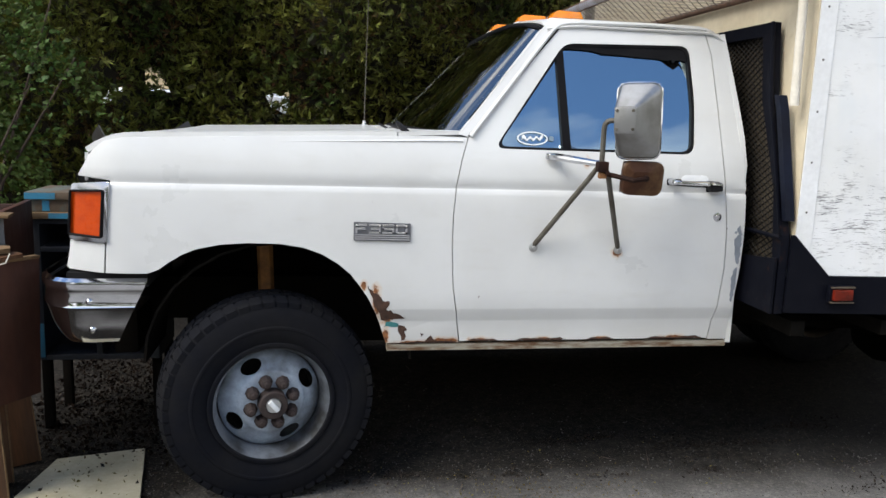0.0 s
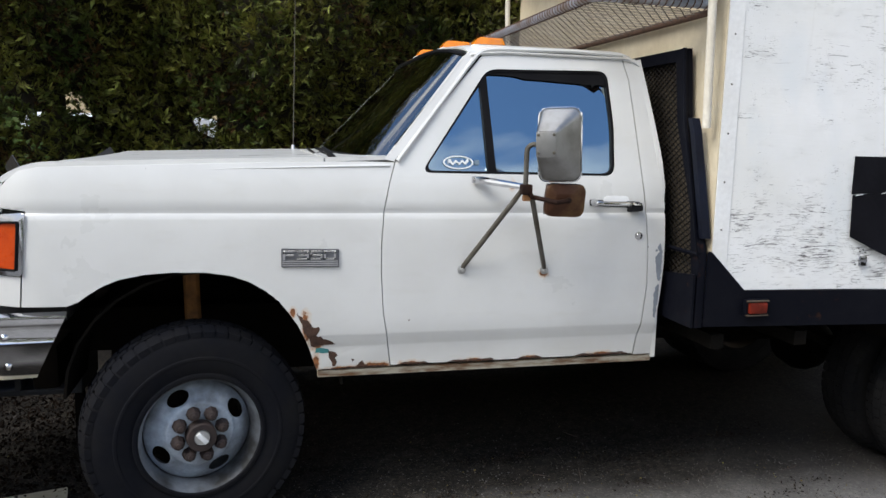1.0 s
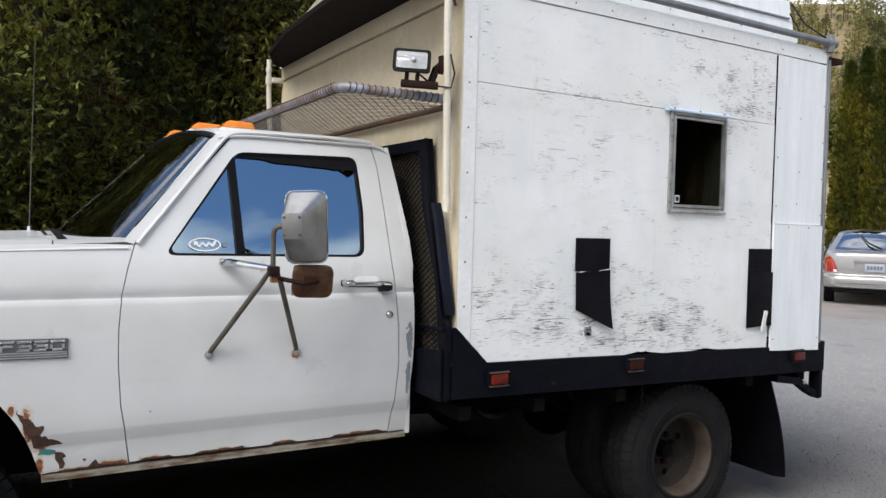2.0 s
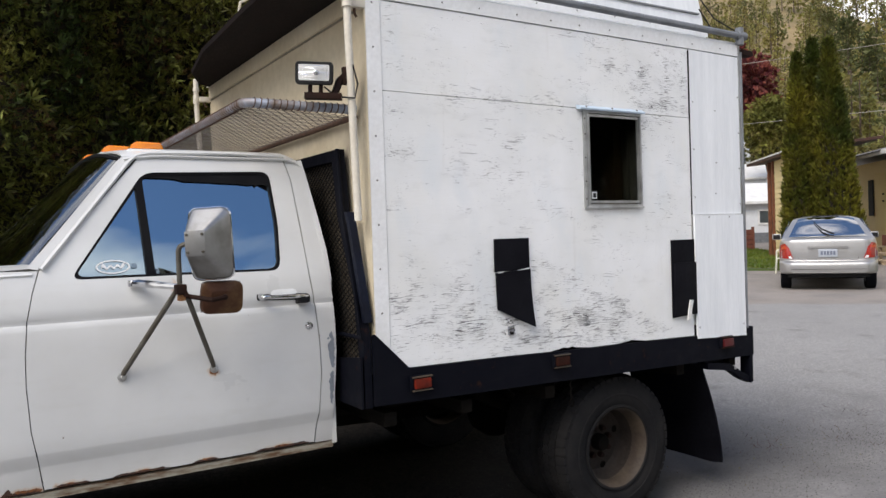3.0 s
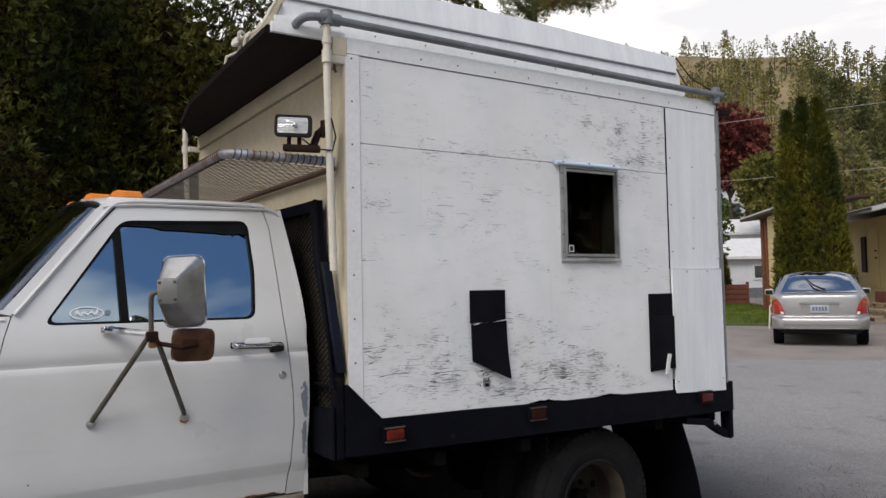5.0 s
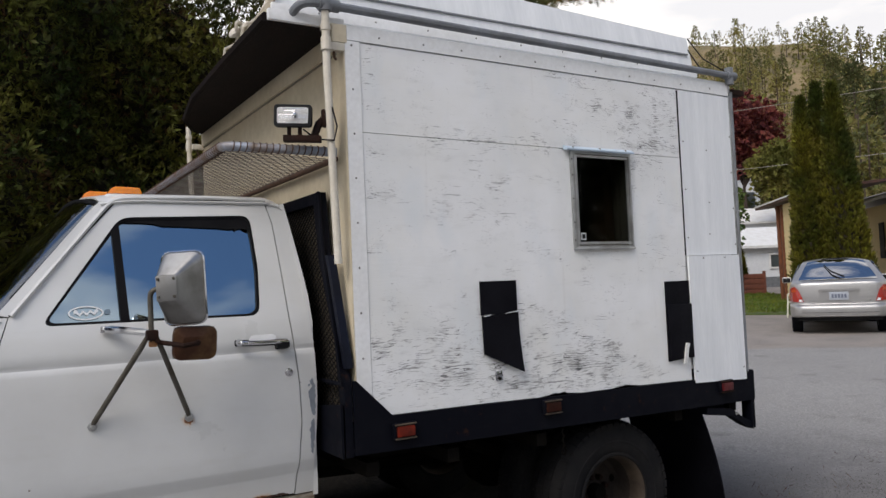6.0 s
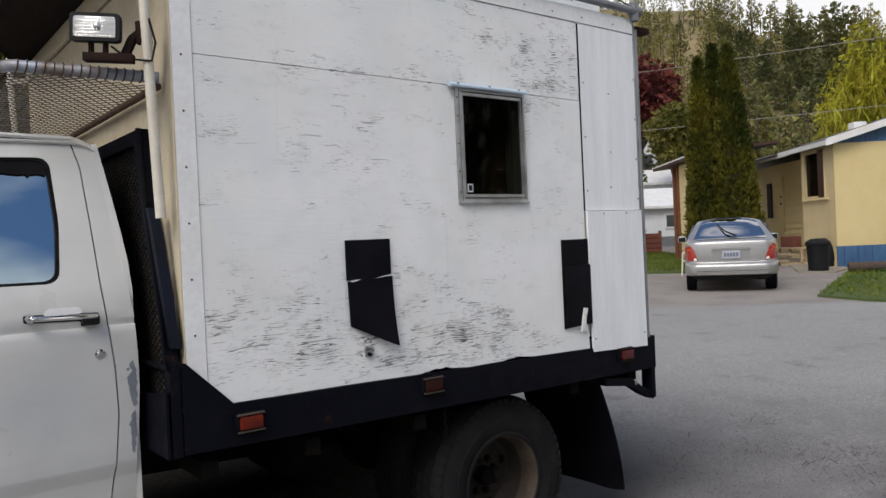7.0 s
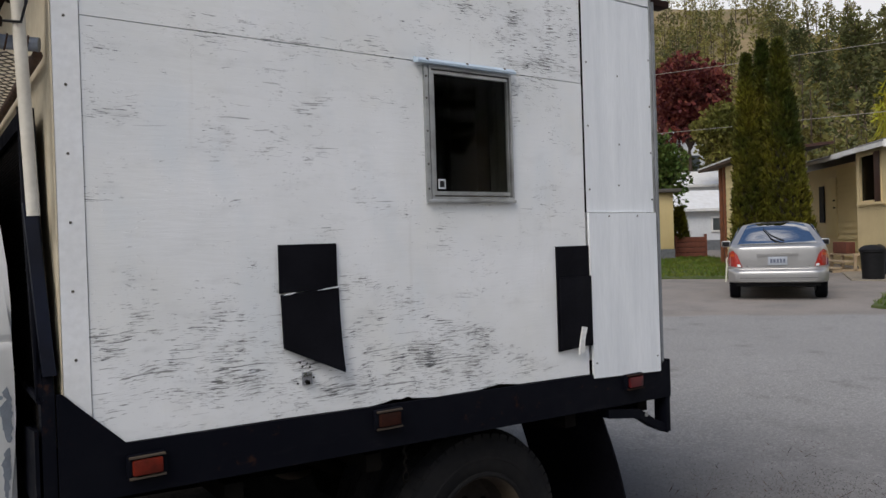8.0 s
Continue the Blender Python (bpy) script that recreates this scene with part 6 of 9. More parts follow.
part("inner_shelf", B(3.50, 3.56, 0.10, 0.60, 1.2, 2.4), M_WOODP, box, "bare wood edge inside the window")
part("inner_post", B(3.45, 3.48, 0.25, 0.30, 1.6, 2.3), M_INT, box)
# front overhang: dark soffit, white lip
OVER = [(1.972, 0.05), (1.650, 0.05), (1.66, 0.65), (1.69, 1.45), (1.77, 2.02), (1.88, 2.30), (1.972, 2.38)]
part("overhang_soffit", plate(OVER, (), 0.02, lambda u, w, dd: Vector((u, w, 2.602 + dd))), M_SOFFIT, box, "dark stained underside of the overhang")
part("overhang_lip", B(1.655, 1.99, 0.028, 0.049, 2.605, 2.650, 0.003), M_TRIM, box, "peeling white lip")
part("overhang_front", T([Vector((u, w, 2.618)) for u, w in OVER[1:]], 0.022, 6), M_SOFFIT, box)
# raised metal cover on the roof
prof = [(0.10, 2.626), (0.10, 2.700), (0.112, 2.708), (0.118, 2.775), (0.148, 2.945), (0.40, 2.99), (CY, 3.005), (2 * CY - 0.4, 2.99), (2 * CY - 0.148, 2.945), (2 * CY - 0.10, 2.626)]


def cover_front(y, z=2.626):
    """Plan of the cover's front end, raked back with height and swept back across the roof."""
    return 1.67 + 0.11 * y + 0.50 * max(0.0, z - 2.66)


def cover_pt(a, b):
    k = b * (len(prof) - 1)
    i = min(int(k), len(prof) - 2)
    y, z = (prof[i][j] + (prof[i + 1][j] - prof[i][j]) * (k - i) for j in (0, 1))
    x0 = cover_front(y, z)
    x = x0 + a * (4.27 - x0)
    z = 2.626 + (z - 2.626) * (1 - 0.12 * max(0, (x - 4.18) / 0.09))
    return Vector((x, y, z))


part("roof_cover", sheet(2, 27, cover_pt, 0.006), M_SHEET, box, "grey-white folded metal roof cover", angle=12)
for aa, nm in ((0.0, "cover_front_end"), (1.0, "cover_rear_end")):
    part(nm, sheet(3, 27, lambda u, b: Vector((cover_pt(aa, b).x if aa else cover_front(cover_pt(aa, b).y, 2.626 + (cover_pt(aa, b).z - 2.626) * u), cover_pt(aa, b).y, 2.626 + (cover_pt(aa, b).z - 2.626) * u)), 0.004), M_SHEET if aa else M_TARP, box)
part("cover_groove", B(1.74, 4.24, 0.112, 0.128, 2.790, 2.798), M_PIPEG, box)
part("cover_flange", B(1.69, 4.28, 0.085, 0.102, 2.655, 2.70, 0.003), M_TRIM, box)
for i in range(9):
    o = screw.copy()
    o.location = (1.9 + i * 0.27, 0.084, 2.68)
    scene.collection.objects.link(o)


def tarp_pt(a, b):
    """A tarp drawn from the overhang's front edge up over the cover's nose, in folds."""
    y = 0.10 + 0.95 * b
    fold = 0.010 * math.sin(19 * b + 3 * a) + 0.007 * math.sin(43 * b + 5 * a)
    return Vector((1.650 + 0.03 * y + 0.012 + 0.07 * a + fold, y, 2.628 + (0.135 - 0.07 * b) * math.sin(1.5 * a) ** 0.8 + 0.8 * fold * math.sin(math.pi * a)))


tarp = sheet(12, 40, tarp_pt, 0.006)
part("rolled_tarp", tarp, M_TARP, box, "bunched cream tarp at the overhang", angle=60)
for yv in (0.46, 0.55, 0.80):
    part("tie_rope", T([(1.655 + 0.03 * yv, yv, 2.63), (1.662 + 0.03 * yv, yv - 0.02, 2.70), (cover_front(yv, 2.78) - 0.012, yv + 0.03, 2.78), (cover_front(yv, 2.93) - 0.008, yv + 0.05, 2.93)], 0.007, 6), M_PIPEW, box)
part("rope_knot", T([(1.675 + 0.028 * math.cos(a * 1.9), 0.50 + 0.05 * math.sin(a * 1.3), 2.705 + 0.024 * math.sin(a * 2.3)) for a in (k * 0.35 for k in range(30))], 0.009, 6), M_PIPEW, box, "knotted pale rope")
# roof-edge pipe, uprights and tees
part("edge_pipe", T(bend([(1.755, 0.05, 2.635), (1.775, 0.0, 2.672), (1.82, -0.016, 2.684), (1.90, -0.018, 2.682), (2.6, -0.018, 2.674), (3.6, -0.018, 2.663), (4.44, -0.018, 2.654)], 0.05), 0.019, 10), M_PIPEG, box, "grey pipe along the roof edge")
part("pipe_tee", T([(1.885, -0.018, 2.655), (1.885, -0.018, 2.715)], 0.028, 12), M_PIPEG, box)
part("pipe_tee", T([(1.855, -0.018, 2.682), (1.945, -0.018, 2.682)], 0.027, 12), M_PIPEG, box)
part("pipe_tee", T([(4.40, -0.018, 2.654), (4.475, -0.018, 2.653)], 0.026, 12), M_PIPEG, box)
part("pipe_tee", T([(4.43, -0.018, 2.60), (4.43, -0.018, 2.70)], 0.024, 12), M_PIPEG, box)
part("rear_stub", B(4.447, 4.565, -0.012, 0.05, 2.548, 2.580, 0.004), M_BRACK, box, "dark wooden stub at the rear corner")
for dz, sag in ((0.0, 0.03), (-0.07, 0.05)):
    part("tie_wire", T([(4.26, 0.13, 2.90 + dz), (4.33, 0.08, 2.80 + dz - sag), (4.41, 0.02, 2.71 + dz * 0.3 - sag * 0.3), (4.435, -0.02, 2.672)], 0.004, 5), M_PLASTIC, box)
part("rear_bar", R((4.46, 0.02, 2.575), (4.46, 2 * CY - 0.02, 2.575), 0.016), M_BLACK, box)
part("rear_standpipe", R((4.452, -0.005, 0.92), (4.45, -0.005, 2.56), 0.009, seg=8), M_PIPEG, box)
for s in (1, -1):
    yy = lambda y: CY - s * (CY - y)
    up = part("upright_pipe", T([Vector((x, yy(y), z)) for x, y, z in ((1.885, -0.015, 2.66), (1.887, -0.01, 2.4), (1.90, 0.0, 2.05), (1.918, 0.012, 1.60))], 0.0168, 12), M_PIPEW, box, "cream upright pipe")
    part("pipe_collar", R((1.885, yy(-0.014), 2.49), (1.886, yy(-0.012), 2.545), 0.0220, seg=12), M_PIPEW, up)
    part("pipe_collar", R((1.886, yy(-0.013), 2.575), (1.885, yy(-0.014), 2.60), 0.0212, seg=12), M_PIPEW, up)
    part("pipe_clip", B(1.90, 1.975, min(yy(-0.005), yy(0.035)), max(yy(-0.005), yy(0.035)), 2.50, 2.535, 0.004), M_PIPEW, up)
    part("pipe_hook", T([Vector((1.955 + 0.022 * math.cos(a), yy(0.02), 2.49 + 0.028 * math.sin(a))) for a in (0.2 + i * 0.5 for i in range(9))], 0.006, 6), M_RUST, up)
# over-cab rack: bent pipe with expanded mesh
rack = part("rack_pipe", T(bend([(1.955, 0.075, 2.080), (1.515, 0.235, 2.112), (1.515, 2 * CY - 0.235, 2.112), (1.955, 2 * CY - 0.075, 2.080)], 0.05), 0.020, 12), M_RACKP, box, "scuffed galvanised rack pipe")
part("rack_back_bar", R((1.95, 0.08, 2.052), (1.95, 2 * CY - 0.08, 2.052), 0.014), M_RUST, rack)
part("rack_mesh", lattice(1.96, 0.43, 0.050, 0.0042, lambda u, w, d: Vector((1.52 + w, 0.24 + u - 0.14 * (w / 0.43) * (1 - 2 * u / 1.96), 2.100 - 0.045 * (w / 0.43) + d)), 0.72), M_MESH, rack, "rusty expanded metal mesh")
for i in range(16):
    cx, cy2, cz2 = 1.55 + i * 0.025, 0.222 - i * 0.0091, 2.1095 - i * 0.0018
    part("lacing_wire", T([(cx + 0.004 * math.sin(a), cy2 + 0.0225 * math.cos(a), cz2 + 0.0225 * math.sin(a)) for a in (k * 0.8 for k in range(9))], 0.0025, 4), M_RUST, rack)
for i in range(62):
    part("lacing_wire", T([(1.515 + 0.0225 * math.cos(a), 0.28 + i * 0.031 + 0.004 * math.sin(a), 2.112 + 0.0225 * math.sin(a)) for a in (k * 0.9 for k in range(8))], 0.0025, 4), M_RUST, rack)
# work lamp on a rusty bracket
lampm = Matrix.Translation((1.757, 0.048, 2.213)) @ pose(0, 0, 0, 0, 3, -30) @ Matrix.Diagonal((0.88, 1, 0.92, 1))
lb = loft([[lampm @ Vector((u * k, y, w * k)) for u, w in rounded([(-0.088, -0.05), (0.088, -0.05), (0.088, 0.05), (-0.088, 0.05)], 0.018)] for y, k in ((-0.028, 0.97), (-0.024, 1.0), (0.0, 1.0), (0.035, 0.8), (0.05, 0.5))])
lamp = part("work_lamp", lb, M_PLASTIC, box, "black rectangular work lamp")
part("lamp_reflector", loft([[lampm @ Vector((u * k, y, w * k)) for u, w in rounded([(-0.072, -0.036), (0.072, -0.036), (0.072, 0.036), (-0.072, 0.036)], 0.012)] for y, k in ((-0.0292, 1.0), (-0.0285, 0.98))]), M_REFL, lamp)
part("lamp_lens", sheet(8, 36, lambda a, b: lampm @ Vector((-0.072 + 0.144 * a, -0.032 - 0.006 * math.sin(math.pi * a) * math.sin(math.pi * b) - 0.0016 * math.sin(b * 44), -0.036 + 0.072 * b)), 0.002), M_LAMPG, lamp, "ribbed clear lens")
part("lamp_bulb", lathe([(0, 0.010), (0.010, 0.007), (0.014, 0.0)], 12, lampm @ Matrix.Translation((0.01, -0.03, 0.0)) @ pose(0, 0, 0, 90)), M_CHROME, lamp)
for u in (-0.02, 0.03):
    part("lamp_bolt", R(lampm @ Vector((u, 0.0, -0.05)), lampm @ Vector((u, 0.0, -0.085)), 0.009), M_BRACK, lamp)
br = B(-0.045, 0.13, -0.02, 0.02, -0.115, -0.085, 0.004, m=lampm)
part("lamp_bracket", br, M_BRACK, lamp, "rusty angle bracket")
part("bracket_arm", T([lampm @ Vector((0.09, 0.01, -0.1)), (1.86, 0.03, 2.19), (1.888, 0.03, 2.215)], 0.016, 6), M_BRACK, lamp)
part("pipe_clamp", R((1.894, 0.016, 2.175), (1.892, 0.016, 2.245), 0.026, seg=12), M_BRACK, lamp)
part("lamp_cable", T([lampm @ Vector((0.04, 0.03, -0.05)), (1.84, 0.02, 2.12), (1.90, -0.03, 2.11), (1.915, -0.03, 2.17), (1.90, -0.02, 2.25)], 0.004, 6), M_PLASTIC, lamp)

# side window: thin aluminium frame set in the wall, sliding track, drip cap, pane
win = part("box_window", plate([(3.205, 1.645), (3.594, 1.645), (3.594, 2.142), (3.205, 2.142)], ([(3.216, 1.662), (3.585, 1.662), (3.585, 2.130), (3.216, 2.130)],), 0.016, side_place(0.013)), M_ALU, box, "worn aluminium sliding window")
part("inner_frame", plate([(3.222, 1.668), (3.582, 1.668), (3.582, 2.126), (3.222, 2.126)], ([(3.232, 1.682), (3.577, 1.682), (3.577, 2.114), (3.232, 2.114)],), 0.018, side_place(0.004)), M_ALU, win)
part("outer_track", plate([(3.186, 1.640), (3.2025, 1.640), (3.2025, 2.143), (3.186, 2.143)], (), 0.010, side_place(0.011)), M_ALU, win)
part("sill_rail", B(3.19, 3.60, -0.018, -0.0135, 1.640, 1.652, 0.002), M_ALU, win)
part("jamb", B(3.5785, 3.588, 0.0165, 0.115, 1.662, 2.130), M_JAMB, win, "grimy inner jamb")
part("jamb_stop", B(3.560, 3.578, 0.060, 0.072, 1.668, 2.126, 0.002), M_JAMB, win)
part("inner_sill", B(3.21, 3.575, 0.0165, 0.10, 1.656, 1.667), M_JAMB, win)
part("pane", B(3.230, 3.577, 0.008, 0.012, 1.680, 2.116), M_BOXPANE, win).visible_shadow = False
part("drip_cap", loft([[Vector((x, y, z)) for y, z in ((-0.004, 2.146), (-0.036, 2.141), (-0.038, 2.149), (-0.020, 2.162), (-0.004, 2.167))] for x in (3.146, 3.40, 3.602)]), M_DRIP, win, "bright blue-silver drip cap")
for x in (3.19, 3.37, 3.55):
    part("cap_screw", lathe([(0, 0.003), (0.004, 0.0025), (0.006, 0.0)], 7, Matrix.Translation((x, -0.029, 2.157)) @ pose(0, 0, 0, 50)), M_ARM, win)
part("window_label", B(3.246, 3.278, 0.005, 0.007, 1.692, 1.728), M_WHITEV, win)
part("label_square", B(3.252, 3.272, 0.0035, 0.005, 1.698, 1.722), M_PLASTIC, win)
for z in (1.69, 1.78, 1.90, 2.02, 2.10):
    o = screw.copy()
    o.location = (3.194, -0.011, z)
    scene.collection.objects.link(o)


def flap(x0, x1, z0, z1, crack, bottom):
    """A black rubber cover in two pieces; the lower one hangs crooked and curls."""
    top = part("rubber_flap", plate([(x0, crack), (x0 + 0.03, crack + 0.004), (x1 - 0.06, crack + 0.002), (x1, crack + 0.012), (x1, z1), (x0, z1)], (), 0.006, side_place(0.010)), M_RUBBER, box, "black rubber vent flap")
    low = plate([(x0 + 0.003, crack - 0.004), (x0 + 0.08, crack + 0.001), (x1 + 0.003, crack + 0.008), (x1 + 0.005, bottom[1]), (x0 + 0.008, bottom[0])], (), 0.006, lambda u, w, d: Vector((u, d - 0.013 - 0.035 * max(0, (crack - w) / 0.3) ** 2 * max(0, (u - x0) / (x1 - x0)), w)), [("u", x0 + (x1 - x0) * k / 4) for k in (1, 2, 3)] + [("w", crack - 0.05 * k) for k in range(1, 6)])
    part("flap_lower", low, M_RUBBER, top, "torn lower half")
    part("flap_tear", plate([(x0 + 0.012, crack - 0.006), (x0 + 0.04, crack - 0.003), (x0 + 0.055, crack + 0.003), (x0 + 0.02, crack - 0.001)], (), 0.002, side_place(0.016)), M_WHITEV, top)
    part("flap_tear", plate([(x1 - 0.075, crack + 0.003), (x1 - 0.03, crack + 0.007), (x1, crack + 0.009), (x1, crack + 0.014), (x1 - 0.05, crack + 0.008)], (), 0.002, side_place(0.016)), M_WHITEV, top)
    return top


flap(2.606, 2.812, 1.1, 1.502, 1.345, (1.168, 1.072))
part("rubber_flap", plate([(3.812, 1.03), (3.996, 1.04), (3.996, 1.462), (3.812, 1.462)], (), 0.008, side_place(0.010)), M_RUBBER, box, "black rubber vent flap")
part("flap_strip", B(3.818, 3.9965, -0.022, -0.010, 1.04, 1.335, 0.002), M_RUBBER, box)
hasp = part("hasp", plate([(3.905, 1.012), (3.935, 1.018), (3.94, 1.075), (3.955, 1.12), (3.93, 1.125), (3.915, 1.07)], (), 0.008, side_place(0.032)), M_REFL, box, "bent pale metal hasp")
part("latch", B(2.675, 2.709, -0.012, -0.001, 1.042, 1.085, 0.003), M_BEZEL, box, "small bright metal latch")
for dx, dz in ((-0.012, 0.058), (0.004, 0.066), (0.014, 0.054), (-0.03, 0.004), (-0.02, 0.072), (0.026, 0.018)):
    part("nail_hole", lathe([(0, 0.001), (0.0035, 0.001), (0.004, 0.0)], 7, Matrix.Translation((2.692 + dx, -0.0002, 1.045 + dz)) @ pose(0, 0, 0, 90)), M_DARK, box)
part("latch_pin", R((2.690, -0.020, 1.052), (2.690, -0.010, 1.052), 0.007), M_DARK, box)


# ---- hedge behind the truck ----
def hedge():
    rng = np.random.default_rng(11)
    root = thing("hedge", "tall dense green arborvitae hedge with brown patches", "hedge")
    Y0 = 3.55
    X0, X1 = -7.0, 5.6

    def top(x):
        return 4.55 + 0.25 * np.sin(x * 1.7) + 0.15 * np.sin(x * 4.1 + 1) - np.clip(x - 1.6, 0, 4) * 0.10

    def bulge(x, z):
        return 0.22 * np.sin(x * 2.9 + 0.7 * np.sin(z * 1.3)) + 0.14 * np.sin(z * 3.1 + x * 1.3) + 0.08 * np.sin(x * 9 + z * 5)
    n = 76000
    x = rng.uniform(X0, X1, n)
    z = rng.uniform(0.15, 1, n) ** 0.9 * top(x)
    dep = rng.exponential(0.16, n)
    y = Y0 - bulge(x, z) + dep - 0.25 * (z < 1.1) * 0
    base = np.stack([x, y, z], 1)
    way = np.stack([rng.normal(0, 0.55, n), rng.normal(-0.8, 0.4, n), rng.normal(0.35, 0.5, n)], 1)
    clump = np.sin(x * 5.1 + 1.7 * np.sin(z * 2.3)) + np.sin(z * 6.2 + x * 2.2)
    brown = rng.uniform(0, 1, n) < np.where(clump < -0.9, 0.40, 0.10)
    # openings low down where the light comes through
    hole = np.zeros(n, bool)
    for hx, hz, hr in ((-1.5, 1.62, 0.045), (-1.15, 1.70, 0.03), (-0.2, 1.62, 0.045)):
        hole |= (x - hx) ** 2 + ((z - hz) * 1.2) ** 2 < (hr * rng.uniform(0.5, 1.2, n)) ** 2
    keep = ~hole
    g = keep & ~brown
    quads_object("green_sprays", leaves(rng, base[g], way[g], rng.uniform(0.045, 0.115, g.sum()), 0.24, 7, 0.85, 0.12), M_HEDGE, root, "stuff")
    g = keep & brown
    quads_object("brown_sprays", leaves(rng, base[g] + np.array([0, 0.10, 0]), way[g], rng.uniform(0.045, 0.10, g.sum()), 0.2, 6, 0.9, 0.2), M_HEDGEB, root, "stuff")
    # dark sheet standing in for the shaded depth, with the same openings, and stems
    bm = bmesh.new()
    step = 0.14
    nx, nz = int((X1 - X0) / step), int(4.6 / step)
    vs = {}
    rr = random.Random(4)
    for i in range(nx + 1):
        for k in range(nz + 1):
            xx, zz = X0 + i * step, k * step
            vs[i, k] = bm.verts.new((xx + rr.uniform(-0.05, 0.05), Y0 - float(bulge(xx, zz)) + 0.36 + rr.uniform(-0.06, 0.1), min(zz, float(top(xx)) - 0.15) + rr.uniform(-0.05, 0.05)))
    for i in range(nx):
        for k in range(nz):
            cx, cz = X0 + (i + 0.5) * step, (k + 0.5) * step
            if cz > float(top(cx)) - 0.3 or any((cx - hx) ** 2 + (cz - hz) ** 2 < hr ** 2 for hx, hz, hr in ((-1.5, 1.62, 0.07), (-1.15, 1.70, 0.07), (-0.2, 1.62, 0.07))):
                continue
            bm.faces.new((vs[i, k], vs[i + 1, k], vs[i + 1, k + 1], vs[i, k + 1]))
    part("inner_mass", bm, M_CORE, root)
    for i in range(17):
        xx = X0 + 0.4 + i * 0.75
        part("stem", R((xx, Y0 + 0.62, 0), (xx + rr.uniform(-0.1, 0.1), Y0 + 0.66, 3.9), 0.05, 0.015, 7), M_BARK, root)
    # paler shrub at the hedge's front end
    shrub = thing("shrub", "loose bright green leafy shrub beside the hedge", "shrub")
    n = 7600
    c = np.array([-2.38, 2.85, 1.45])
    d = unit(rng.normal(size=(n, 3))) * (rng.uniform(0.2, 1, n) ** 0.5)[:, None] * np.array([0.95, 0.5, 1.4])
    p = c + d * (1 + 0.30 * np.sin(d[:, :1] * 9 + d[:, 2:] * 7))
    p[:, 2] = np.maximum(p[:, 2], 0.2)
    quads_object("leaves", leaves(rng, p, unit(d) + rng.normal(0, 0.4, (n, 3)), rng.uniform(0.026, 0.056, n), 0.5, 5, 1.0, 0.1), M_BUSH, shrub, "stuff")
    for i in range(9):
        a = i * 0.7
        part("branch", T([(-2.2, 2.8, 0), (-2.2 + 0.3 * math.cos(a), 2.75 + 0.2 * math.sin(a), 1.0), (-2.2 + 0.8 * math.cos(a), 2.70 + 0.45 * math.sin(a), 1.5 + 0.9 * rr.random())], [0.02, 0.012, 0.004], 6), M_BARK, shrub)


hedge()


